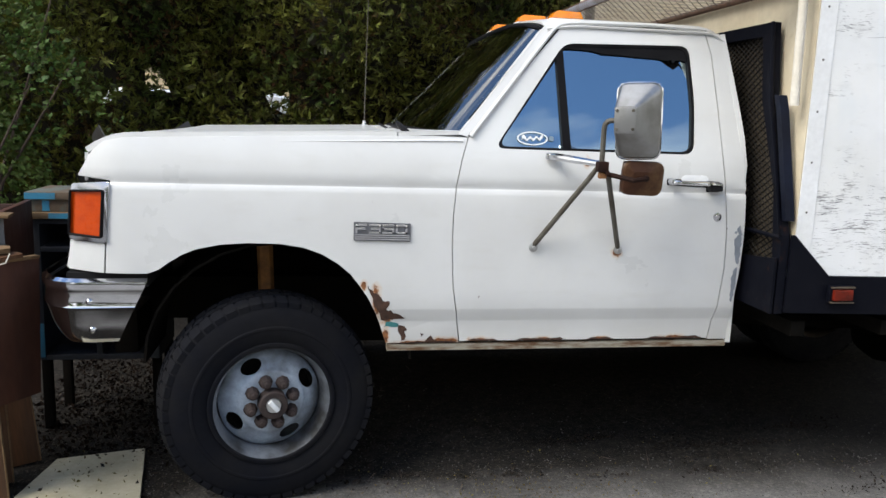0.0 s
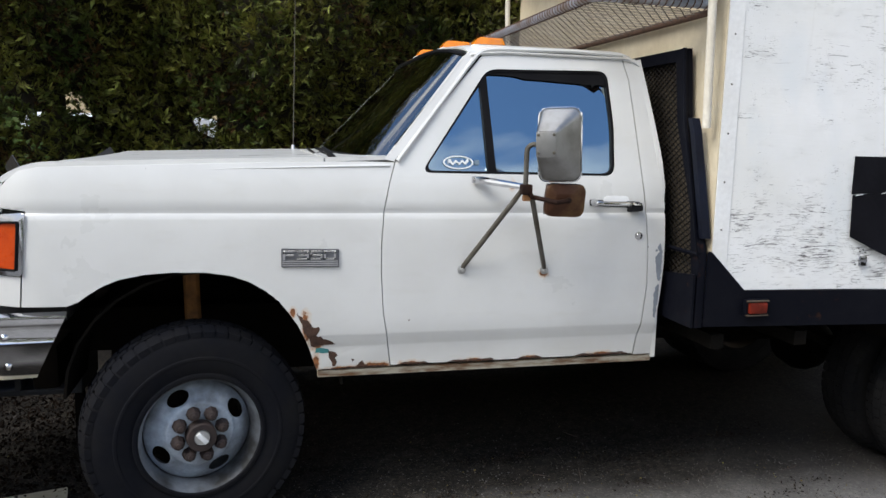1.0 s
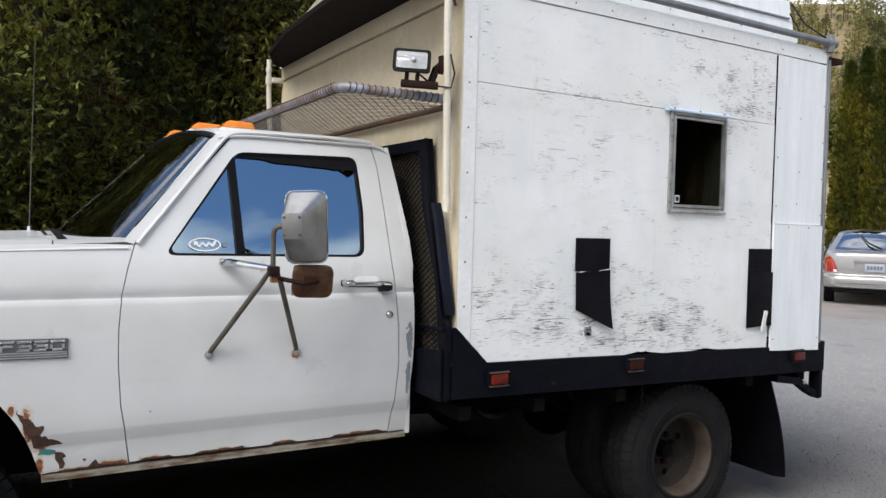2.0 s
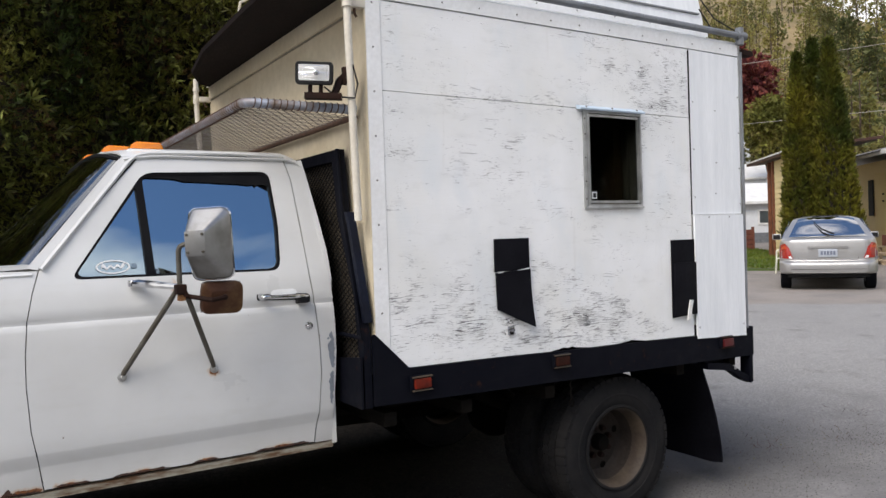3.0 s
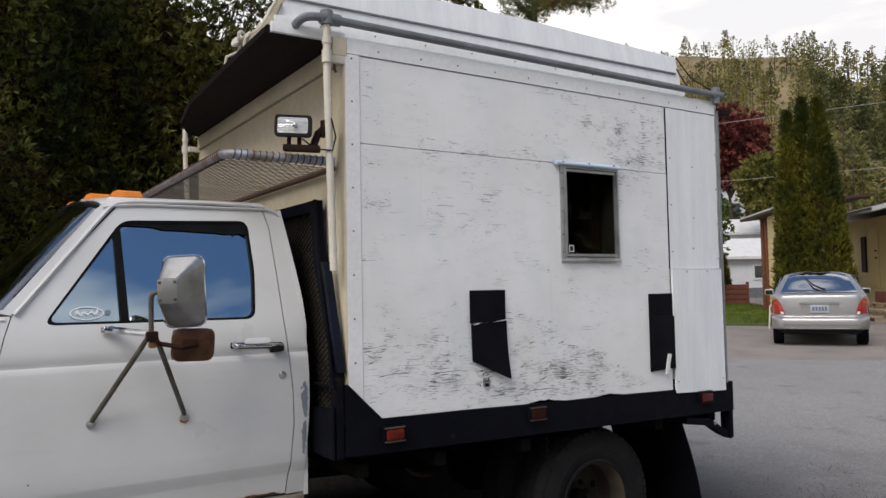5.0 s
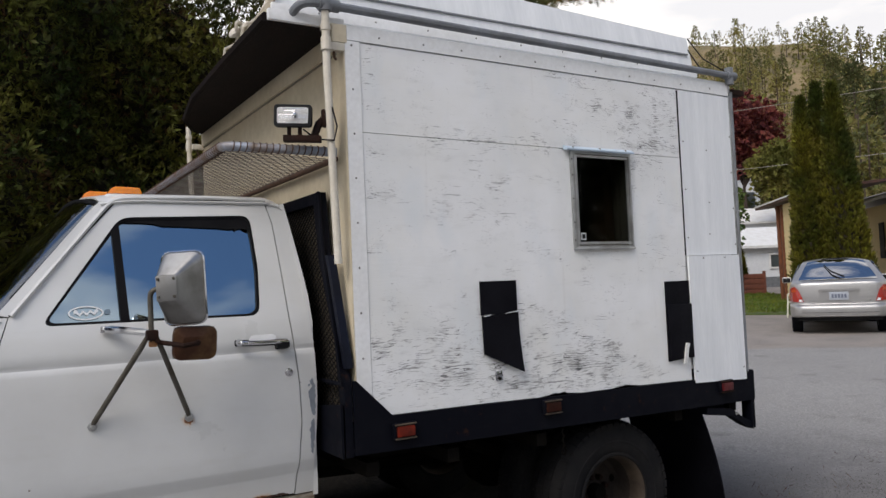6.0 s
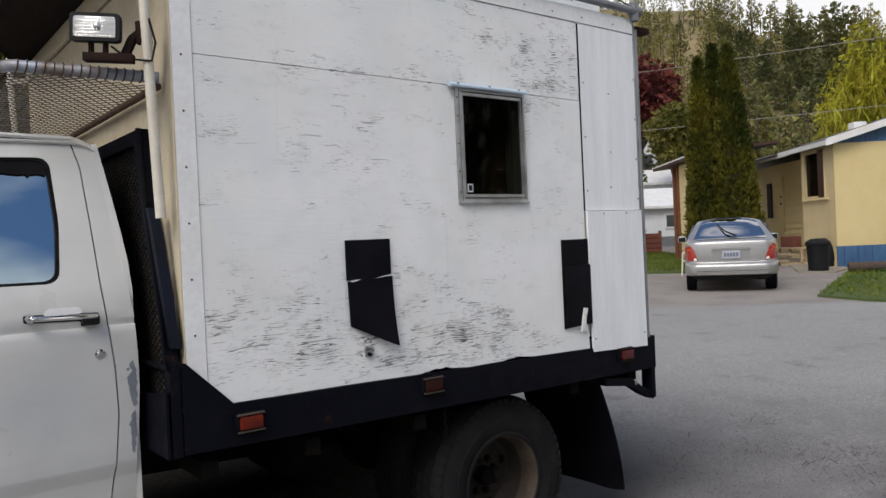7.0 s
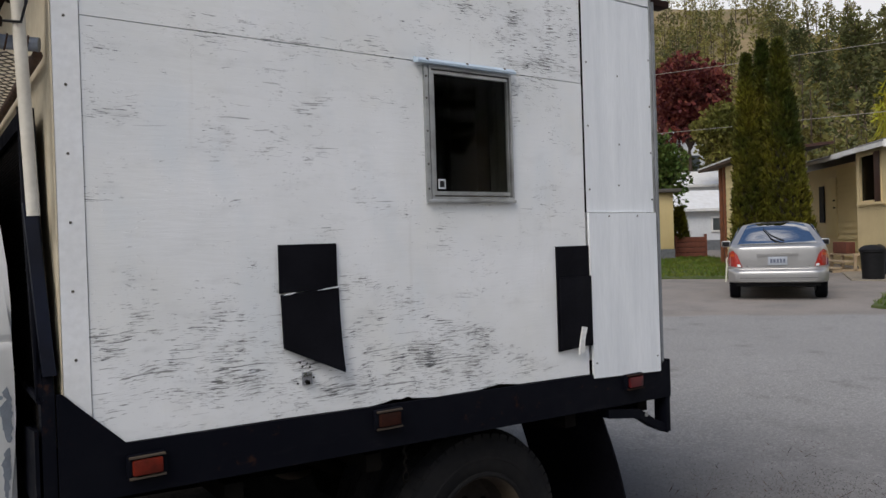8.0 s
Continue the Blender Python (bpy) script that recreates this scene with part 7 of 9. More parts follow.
# ---- clutter in front of the truck ----
def clutter():
    sheet1 = thing("leaning_plywood", "dark red-brown plywood sheet leaning beside the bumper", "plywood")
    m = Matrix.Translation((-1.0, 0.28, 0.36)) @ pose(0, 0, 0, 0, 3, 64)
    part("panel_face", B(-0.62, 0.165, -0.012, 0.012, 0.04, 0.575, 0.002, m=m), M_WOODD, sheet1)
    part("panel_edge", B(-0.62, 0.165, -0.014, 0.014, 0.5755, 0.588, 0.002, m=m), M_WOODP, sheet1, "bare ply edge")
    crate = thing("crate", "dark weathered wooden crate with bare plywood scraps on it", "crate")
    m = Matrix.Translation((-1.385, 0.66, -0.02)) @ pose(0, 0, 0, 0, 0, 6)
    for x in (-0.30, 0.31):
        part("end_board", B(x - 0.012, x + 0.012, -0.20, 0.24, 0.86, 1.118, 0.003, m=m), M_WOODD, crate)
        for y in (-0.18, 0.22):
            part("crate_post", B(x * 0.6 - 0.018, x * 0.6 + 0.018, y - 0.02, y + 0.02, 0.02, 0.865, 0.003, m=m), M_WOODD, crate)
    for y in (-0.20, 0.23):
        part("side_board", B(-0.30, 0.31, y - 0.01, y + 0.01, 0.90, 1.10, 0.003, m=m), M_WOODD, crate)
    part("crate_floor", B(-0.29, 0.30, -0.19, 0.22, 0.865, 0.885, 0.003, m=m), M_WOODD, crate)
    part("torn_rim", B(-0.34, 0.33, -0.23, -0.15, 1.119, 1.131, 0.003, m=m @ pose(0, 0, 0, 2, 1.5, 0)), M_WOODP, crate)
    part("pale_liner", sheet(6, 6, lambda u, v: m @ Vector((0.20 + 0.13 * u, -0.215 - 0.008 * math.sin(3 * v), 0.985 + 0.115 * v)), 0.003), M_PIPEG, crate, "grey plastic liner")
    scrap = thing("plywood_scrap", "torn bare plywood scraps lying against the crate", "plywood scrap")
    part("upper_scrap", plate([(-1.50, 0.24), (-1.02, 0.24), (-0.965, 0.34), (-0.985, 0.39), (-1.50, 0.39)], (), -0.018, lambda u, w, d: Vector((u, w, 0.985 - 0.10 * (u + 1.0) * 0.3 + d))), M_WOODP, scrap)
    part("lower_scrap", plate([(-1.50, 0.20), (-1.00, 0.20), (-0.93, 0.36), (-0.955, 0.39), (-1.50, 0.39)], (), -0.014, lambda u, w, d: Vector((u, w, 0.962 - 0.04 * (u + 1.0) + d))), M_WOODO, scrap)
    part("scrap_prop", B(-1.46, -1.06, 0.30, 0.385, 0.0, 0.958), M_WOODD, scrap)
    part("bent_wire", T([(-1.02, 0.19, 0.955), (-0.965, 0.18, 0.945), (-0.93, 0.20, 0.955), (-0.922, 0.22, 0.985)], 0.0025, 5), M_PIPEW, scrap)
    # orange boards standing on end
    b1 = thing("fir_board", "orange-brown fir board standing on end", "board", "leaning boards")
    part("plank", B(-0.07, 0.045, -0.014, 0.014, 0, 0.56, 0.003), M_WOODO, b1)
    part("pale_edge", B(0.0455, 0.050, -0.014, 0.014, 0, 0.50, 0.001), M_WOODP, b1)
    b1.matrix_basis = Matrix.Translation((-1.045, 0.26, 0)) @ pose(0, 0, 0, -4, -3, 15)
    for x, y, h, tl in ((-1.06, 0.64, 0.60, -5), (-1.12, 0.70, 0.66, -3), (-1.10, 0.45, 0.62, -2)):
        copy_thing(b1, Matrix.Translation((x, y, 0)) @ pose(0, 0, 0, -3, tl, 20))
    # dark blue shelf with boards on it
    sh = thing("shelf_unit", "dark blue painted wooden shelf unit behind the bumper", "shelf")
    x0, x1, y0, y1 = -1.112, -0.58, 0.98, 1.34
    for x in (x0, x1 - 0.03):
        part("side_board", B(x, x + 0.03, y0, y1, 0.345, 0.985, 0.003), M_BLUECAB, sh)
    part("middle_board", B(-0.86, -0.835, y0, y1, 0.37, 0.85, 0.003), M_BLUECAB, sh)
    for z in (0.345, 0.855):
        part("shelf_board", B(x0 + 0.03, x1 - 0.03, y0, y1, z, z + 0.025, 0.003), M_BLUECAB, sh)
    part("top_board", B(x0 - 0.01, x1 + 0.01, y0 - 0.01, y1, 0.985, 1.008, 0.003), M_BLUECAB, sh)
    part("back_board", B(x0, x1, y1, y1 + 0.01, 0.345, 0.985), M_INT, sh)
    for x in (x0, x1 - 0.04):
        for y in (y0 + 0.02, y1 - 0.06):
            part("leg", B(x, x + 0.04, y, y + 0.04, 0.0, 0.345, 0.003), M_DARK, sh)
    part("painted_edge", B(x0 + 0.002, x0 + 0.028, y0 - 0.004, y0 - 0.0005, 0.36, 0.52, 0.001), M_CYAN, sh)
    for z, h, xa, mt, lb, dy, pa, pb in ((1.009, 0.030, -1.15, M_WOODP, "bare lumber board with a cyan painted end", 0.0, -1.03, -0.90), (1.040, 0.054, -1.122, M_WOODG, "weathered brown and grey-green lumber on the shelf", 0.02, -1.06, -1.03), (1.095, 0.034, -1.13, M_WOODG, "weathered grey-green lumber board with cyan paint", 0.005, -1.128, -1.0)):
        bd = thing("lumber_board", lb, "board", "stacked boards")
        part("plank", B(xa, -0.56, 0.95 + dy, 1.28 + dy, z, z + h, 0.004), mt, bd)
        part("paint_patch", B(pa, pb, 0.948 + dy, 0.9505 + dy, z + 0.003, z + h - 0.003), M_CYAN, bd)
    # cream board lying on the ground
    gb = thing("ground_board", "cream stained board with fallen leaves lying on the ground", "board")
    part("plank", plate([(-1.02, 0.12), (-0.50, 0.14), (-0.60, 0.715), (-0.942, 0.635)], (), -0.022, lambda u, w, d: Vector((u, w, 0.014 + d))), M_BOARD, gb)
    rng = np.random.default_rng(8)
    n = 70
    base = np.stack([rng.uniform(-0.93, -0.56, n), rng.uniform(0.2, 0.62, n), rng.uniform(0.018, 0.024, n)], 1)
    way = np.stack([rng.normal(size=n), rng.normal(size=n), rng.uniform(0, 0.3, n)], 1)
    quads_object("board_leaves", leaves(rng, base, way, rng.uniform(0.012, 0.032, n), 0.6, 1), M_LEAFL, None, "stuff", "small fallen leaves on the cream board", "leaf litter")
    # leaf litter coloured near black to deepen the shade below the bumper
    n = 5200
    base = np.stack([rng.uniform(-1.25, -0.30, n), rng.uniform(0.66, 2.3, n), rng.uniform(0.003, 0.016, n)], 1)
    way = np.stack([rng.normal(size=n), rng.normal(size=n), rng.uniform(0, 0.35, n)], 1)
    quads_object("yard_leaves", leaves(rng, base, way, rng.uniform(0.018, 0.045, n), 0.6, 1), M_LITTER, None, "stuff", "rotting leaves on the ground below the bumper, coloured dark for shade", "leaf litter")
    # pale things behind the hedge that show through its gaps
    car2 = thing("parked_car", "pale car glimpsed through the hedge", "car")
    part("body", B(-5.2, 0.9, 7.0, 8.6, 0.5, 1.15, 0.15), M_WHITEHOME, car2)
    part("cabin", B(-4.0, -0.2, 7.1, 8.5, 1.15, 1.75, 0.2), M_WHITEHOME, car2)
    for x in (-4.2, -0.2):
        for y in (7.02, 8.4):
            part("wheel", lathe([(0, 0.1), (0.3, 0.1), (0.33, 0.06), (0.33, -0.06), (0.3, -0.1), (0, -0.1)], 20, Matrix.Translation((x, y, 0.33)) @ FACE), M_TYRE, car2)


clutter()


# ---- far side of the lane: lawns, house, car, trees ----
def lawn(name, outline, label, seed, blades):
    """A raised turf patch with upright blades."""
    rng = np.random.default_rng(seed)
    bm = bmesh.new()
    lo = [bm.verts.new((x, y, ground_z(x, y) - 0.02)) for x, y in outline]
    hi = [bm.verts.new((x, y, ground_z(x, y) + 0.045)) for x, y in outline]
    for i in range(len(lo)):
        j = (i + 1) % len(lo)
        bm.faces.new((lo[i], lo[j], hi[j], hi[i]))
    bm.faces.new(hi)
    bmesh.ops.recalc_face_normals(bm, faces=bm.faces)
    part(name, bm, M_LAWN, None, label, kind="structure", category="lawn")
    xs, ys = [p[0] for p in outline], [p[1] for p in outline]
    px, py = rng.uniform(min(xs), max(xs), blades * 3), rng.uniform(min(ys), max(ys), blades * 3)
    inside = np.zeros(len(px), bool)
    for i in range(len(outline)):
        (xa, ya), (xb, yb) = outline[i - 1], outline[i]
        cross = ((ya > py) != (yb > py)) & (px < (xb - xa) * (py - ya) / (yb - ya + 1e-9) + xa)
        inside ^= cross
    px, py = px[inside][:blades], py[inside][:blades]
    pz = np.array([ground_z(a, b) for a, b in zip(px, py)]) + 0.04
    way = np.stack([rng.normal(0, 0.4, len(px)), rng.normal(0, 0.4, len(px)), np.ones(len(px))], 1)
    quads_object("grass", leaves(rng, np.stack([px, py, pz], 1), way, rng.uniform(0.06, 0.14, len(px)), 0.16, 4, 0.8), M_GRASS, None, "stuff", "short green lawn grass with drier tufts", "grass")


lawn("lawn_left", [(19.3, 12.4), (20.35, 10.5), (22.0, 11.4), (28.2, 15.6), (32.5, 20.5), (33.0, 27.0), (27.0, 23.0)], "green lawn strip beside the drive", 21, 9000)
lawn("lawn_right", [(15.3, 4.35), (14.9, 3.3), (14.9, 2.0), (15.6, -1.0), (22.0, -6.0), (30.0, -9.0), (32.0, -2.0), (24.5, 5.9), (22.5, 6.7), (20.6, 6.2), (17.2, 5.0)], "green lawn before the cream house", 22, 14000)

U, V = Vector((0.643, 0.766, 0)), Vector((0.766, -0.643, 0))
HC = Vector((23.06, 7.51, 0))
HM = Matrix.Translation((HC.x, HC.y, 0.24)) @ Matrix((( U.x, V.x, 0, 0), (U.y, V.y, 0, 0), (0, 0, 1, 0), (0, 0, 0, 1)))


def house():
    """A long mobile home. Local x runs back along its side, local y along the gable end, z up from the yard."""
    root = thing("mobile_home", "cream mobile home with blue skirting and low gable roof", "house", at=HM)
    L, W, E, SK = 16.5, 6.6, 3.50, 0.60
    ridge = E + 0.95
    gable = part("gable_wall", plate([(0, SK), (W, SK), (W, E), (0, E)], (), 0.12, lambda u, w, d: Vector((d, u, w))), M_HOUSE, root, "smooth cream end wall")
    part("gable_top", plate([(0.02, E + 0.004), (W - 0.02, E + 0.004), (W / 2, ridge)], (), 0.10, lambda u, w, d: Vector((d + 0.005, u, w))), M_BLUE, root, "blue gable siding")
    for i in range(20):
        y = 0.3 + i * 0.31
        h = E + 0.95 * (1 - abs(y - W / 2) / (W / 2)) - 0.04
        part("gable_batten", B(-0.012, 0.004, y - 0.02, y + 0.02, E + 0.01, h), M_BLUE, root)
    for i in range(34):
        y0 = 0.0 + i * 0.194
        part("skirt_panel", B(-0.01 - 0.012 * (i % 2), 0.03, y0, y0 + 0.19, 0.0, SK - 0.004, 0.004), M_BLUE, root)
    # long side with recessed door and window
    side = lambda u, w, d: Vector((u, d, w))
    part("side_wall_near", plate([(0.125, 0.0), (2.00, 0.0), (2.00, E), (0.125, E)], ([(0.60, 2.05), (1.86, 2.05), (1.86, 3.38), (0.60, 3.38)],), 0.12, side), M_HOUSELIFT, root, "cream side wall with a window")
    win = part("side_window", plate([(0.55, 2.00), (1.91, 2.00), (1.91, 3.43), (0.55, 3.43)], ([(0.63, 2.08), (1.83, 2.08), (1.83, 3.35), (0.63, 3.35)],), 0.06, lambda u, w, d: Vector((u, d - 0.03, w))), M_HOUSELIFT, root, "tan-framed side window with dim glass")
    part("pane", B(0.61, 1.85, 0.05, 0.055, 2.06, 3.37), M_GLASSD, win)
    part("blind", B(0.62, 1.85, 0.060, 0.067, 2.06, 3.37), M_CURTAIN, win, "dim brown curtain")
    part("window_stile", B(0.58, 0.92, -0.045, -0.031, 2.02, 3.41, 0.004), M_WOODD, win, "dark brown stile")
    part("window_stool", B(0.30, 1.98, -0.075, -0.031, 1.94, 1.997, 0.006), M_HOUSELIFT, win)
    part("return_wall", B(2.00, 2.10, 0.0, 1.2, 0, E), M_HOUSELIFT, root)
    for i in range(15):
        z = 0.35 + i * 0.2
        part("siding_board", plate([(2.11, 0), (6.2, 0), (6.2, 0.2), (2.11, 0.2)], (), 0.015, lambda u, w, d: Vector((u, 1.15 + d - 0.05 * (1 - w / 0.2), z + w))), M_HOUSE, root)
    part("recess_wall", B(2.11, 16.4, 1.17, 1.27, 0, E), M_HOUSELIFT, root)
    door = part("house_door", B(6.24, 7.16, 1.10, 1.16, 1.0, 3.08, 0.01), M_HOUSE, root, "cream front door with a dark pane")
    part("door_pane", B(7.22, 7.62, 1.06, 1.10, 1.55, 2.85), M_INT, root, "tall dark pane beside the door")
    for z in (2.05, 2.30):
        part("door_knob", lathe([(0, 0.05), (0.03, 0.04), (0.035, 0.0)], 10, Matrix.Translation((6.40, 1.10, z)) @ FACE), M_PLASTIC, door)
    for i in range(15):
        z = 0.35 + i * 0.2
        part("siding_board", plate([(10.0, 0), (16.3, 0), (16.3, 0.2), (10.0, 0.2)], (), 0.015, lambda u, w, d: Vector((u, 1.15 + d - 0.02 * (1 - w / 0.2), z + w))), M_HOUSE, root)
    part("far_window", B(11.2, 12.0, 1.10, 1.14, 1.5, 2.5), M_GLASSD, root)
    part("back_wall", B(0, L, W - 0.1, W, 0, E), M_HOUSELIFT, root)
    part("end_wall", B(L - 0.1, L, 0.1, W, 0, E), M_HOUSELIFT, root)
    # porch roof with posts over the recess
    part("porch_roof", loft([[Vector((x, y, z)) for y, z in ((0.0, 3.48), (W / 2, ridge - 0.16), (W, 3.48), (W, 3.58), (W / 2, ridge - 0.06), (0.0, 3.58))] for x in (3.02, 9.0, 16.9)]), M_FASCIA, root, "white-edged porch roof")
    part("porch_top", loft([[Vector((x, y, z)) for y, z in ((-0.05, 3.585), (W / 2, ridge - 0.055), (W / 2, ridge - 0.03), (-0.05, 3.61))] for x in (3.02, 17.0)]), M_ROOF, root)
    for x in (9.2, 16.6):
        part("porch_post", B(x - 0.07, x + 0.07, -0.0, 0.14, 0, 3.47, 0.01), M_REDWOOD, root, "rusty red porch post")
    part("post_board", B(16.0, 16.5, 0.02, 0.08, 0, 3.47, 0.01), M_REDWOOD, root)
    # closed side porch beyond the cedars
    porch = part("side_porch", B(4.4, 7.55, -2.20, -2.08, 0.0, 3.72), M_HOUSELIFT, root, "cream boarded side porch")
    for i in range(17):
        z = 0.30 + i * 0.2
        part("siding_board", plate([(4.4, 0), (7.5, 0), (7.5, 0.2), (4.4, 0.2)], (), 0.015, lambda u, w, d: Vector((u, -2.24 + d - 0.02 * (1 - w / 0.2), z + w))), M_HOUSE, porch)
    for x, wd in ((7.62, 0.10), (8.15, 0.13)):
        part("porch_post", B(x, x + wd, -2.30, -2.17, 0, 3.72, 0.01), M_REDWOOD, porch)
    part("door_board", B(7.72, 8.14, -2.20, -2.14, 0.2, 3.0, 0.01), M_WOODD, porch, "dark brown board between the posts")
    part("porch_eave", loft([[Vector((x, y, z)) for y, z in ((-2.55, 3.74), (0.0, 3.98), (0.0, 4.06), (-2.55, 3.86))] for x in (3.6, 10.3)]), M_WOODD, porch, "brown porch roof edge")
    part("eave_trim", B(3.6, 10.32, -2.58, -2.552, 3.83, 3.88), M_FASCIA, porch)
    # main roof with overhang, white rakes
    roof = part("roof", loft([[Vector((x, y, z)) for y, z in ((-0.30, E - 0.02), (W / 2, ridge + 0.06), (W + 0.3, E - 0.02), (W + 0.3, E + 0.08), (W / 2, ridge + 0.16), (-0.30, E + 0.08))] for x in (-0.25, 3.0)]), M_ROOF, root, "grey shingle roof", angle=20)
    for s in (0, 1):
        y0 = -0.32 if s == 0 else W + 0.32
        rake = loft([[Vector((-0.29, y, z)), Vector((-0.255, y, z)), Vector((-0.255, y, z + 0.20)), Vector((-0.29, y, z + 0.20))] for y, z in ((y0, E - 0.09), (W / 2, ridge - 0.0))])
        part("rake_board", rake, M_FASCIA, roof)
    part("eave_board", B(-0.25, 3.0, -0.335, -0.305, E - 0.06, E + 0.07), M_FASCIA, roof)
    part("roof_vent", B(2.2, 2.6, 1.7, 2.1, E + 0.55, E + 0.86, 0.04), M_FASCIA, roof)
    # wooden steps up to the door
    st = thing("porch_steps", "pale wooden porch steps below the door", "steps", at=HM)
    for i in range(3):
        part("tread", B(1.9, 3.7, -0.22 - i * 0.30, 0.06 - i * 0.30, 0.50 - i * 0.19, 0.55 - i * 0.19, 0.006), M_STEP, st)
    for x in (1.95, 2.8, 3.6):
        part("stringer", B(x - 0.03, x + 0.03, -0.80, 0.05, 0.0, 0.11), M_STEP, st)
        part("riser_post", B(x - 0.03, x + 0.03, -0.2, -0.12, 0.02, 0.50), M_STEP, st)
    bx = thing("porch_box", "brown carton on the porch steps", "box", at=HM)
    part("carton", B(2.4, 3.35, -0.22, 0.05, 0.555, 0.90, 0.02), M_PLANTER, bx)
    bn = thing("trash_bin", "round black plastic trash bin beside the house", "bin", at=Matrix.Translation((21.5, 7.30, 0.23)))
    part("barrel", lathe([(0, 0.0), (0.25, 0.0), (0.265, 0.3), (0.285, 0.68), (0.315, 0.70), (0.315, 0.74), (0.29, 0.76)], 28), M_PLASTIC, bn)
    part("lid", lathe([(0, 0.88), (0.18, 0.865), (0.29, 0.80), (0.32, 0.76), (0.315, 0.74), (0, 0.74)], 28), M_PLASTIC, bn)
    bag = thing("trash_bag", "dark full trash bag beside the bin", "bag", at=HM)
    part("sack", lathe([(0, 0.85), (0.08, 0.82), (0.3, 0.62), (0.4, 0.3), (0.34, 0.0), (0, 0)], 14, Matrix.Translation((0.55, -0.12, 0))), M_PLASTIC, bag)
    ch = thing("garden_chair", "pale plastic garden chair on the lawn", "chair", at=Matrix.Translation((19.55, 9.85, 0.22)) @ pose(0, 0, 0, 0, 0, 200))
    part("seat", B(-0.24, 0.24, -0.22, 0.24, 0.40, 0.43, 0.012), M_CHAIR, ch)
    part("backrest", sheet(6, 6, lambda a, b: Vector((-0.24 + 0.48 * a, 0.22 + 0.10 * b + 0.05 * math.sin(math.pi * a), 0.43 + 0.42 * b)), 0.015), M_CHAIR, ch)
    for x in (-0.22, 0.22):
        for y in (-0.2, 0.22):
            part("leg", R((x, y, 0.40), (x * 1.12, y * 1.12, 0), 0.025, 0.02, 8), M_CHAIR, ch)
        part("armrest", T(bend([(x, -0.2, 0.41), (x, -0.2, 0.64), (x, 0.28, 0.66)], 0.06), 0.02, 8), M_CHAIR, ch)
    lg = thing("garden_log", "grey weathered log edging lying on the lawn", "log", at=Matrix.Translation((21.2, 5.75, 0.25)) @ pose(0, 0, 0, 0, 0, -58))
    part("log", R((-0.6, 0, 0.12), (4.2, 0.1, 0.14), 0.13, 0.11, 12), M_BARK, lg)
    part("second_log", R((0.8, 0.35, 0.10), (4.6, 0.3, 0.12), 0.10, 0.09, 12), M_BARK, lg)
    wk = plate([(21.0, 7.6), (24.6, 9.8), (25.6, 9.0), (22.6, 7.0), (21.2, 6.7)], (), -0.05, lambda u, w, d: Vector((u, w, ground_z(u, w) + 0.03 + d)))
    part("footpath", wk, mat("pale_concrete", (0.30, 0.26, 0.20), (0.22, 0.19, 0.15), rough=0.95, scale=1.5, bump=0.3, bscale=30), None, "worn pale concrete path to the porch", kind="structure", category="path")


house()


def smooth_rows(rows, n):
    """Catmull-Rom through rows of equal-length tuples."""
    out = []
    for i in range(len(rows) - 1):
        p0, p1, p2, p3 = rows[max(0, i - 1)], rows[i], rows[i + 1], rows[min(len(rows) - 1, i + 2)]
        for k in range(n):
            t = k / n
            out.append(tuple(0.5 * (2 * b + (c - a) * t + (2 * a - 5 * b + 4 * c - d) * t * t + (3 * b - a - 3 * c + d) * t ** 3) for a, b, c, d in zip(p0, p1, p2, p3)))
    return out + [tuple(rows[-1])]


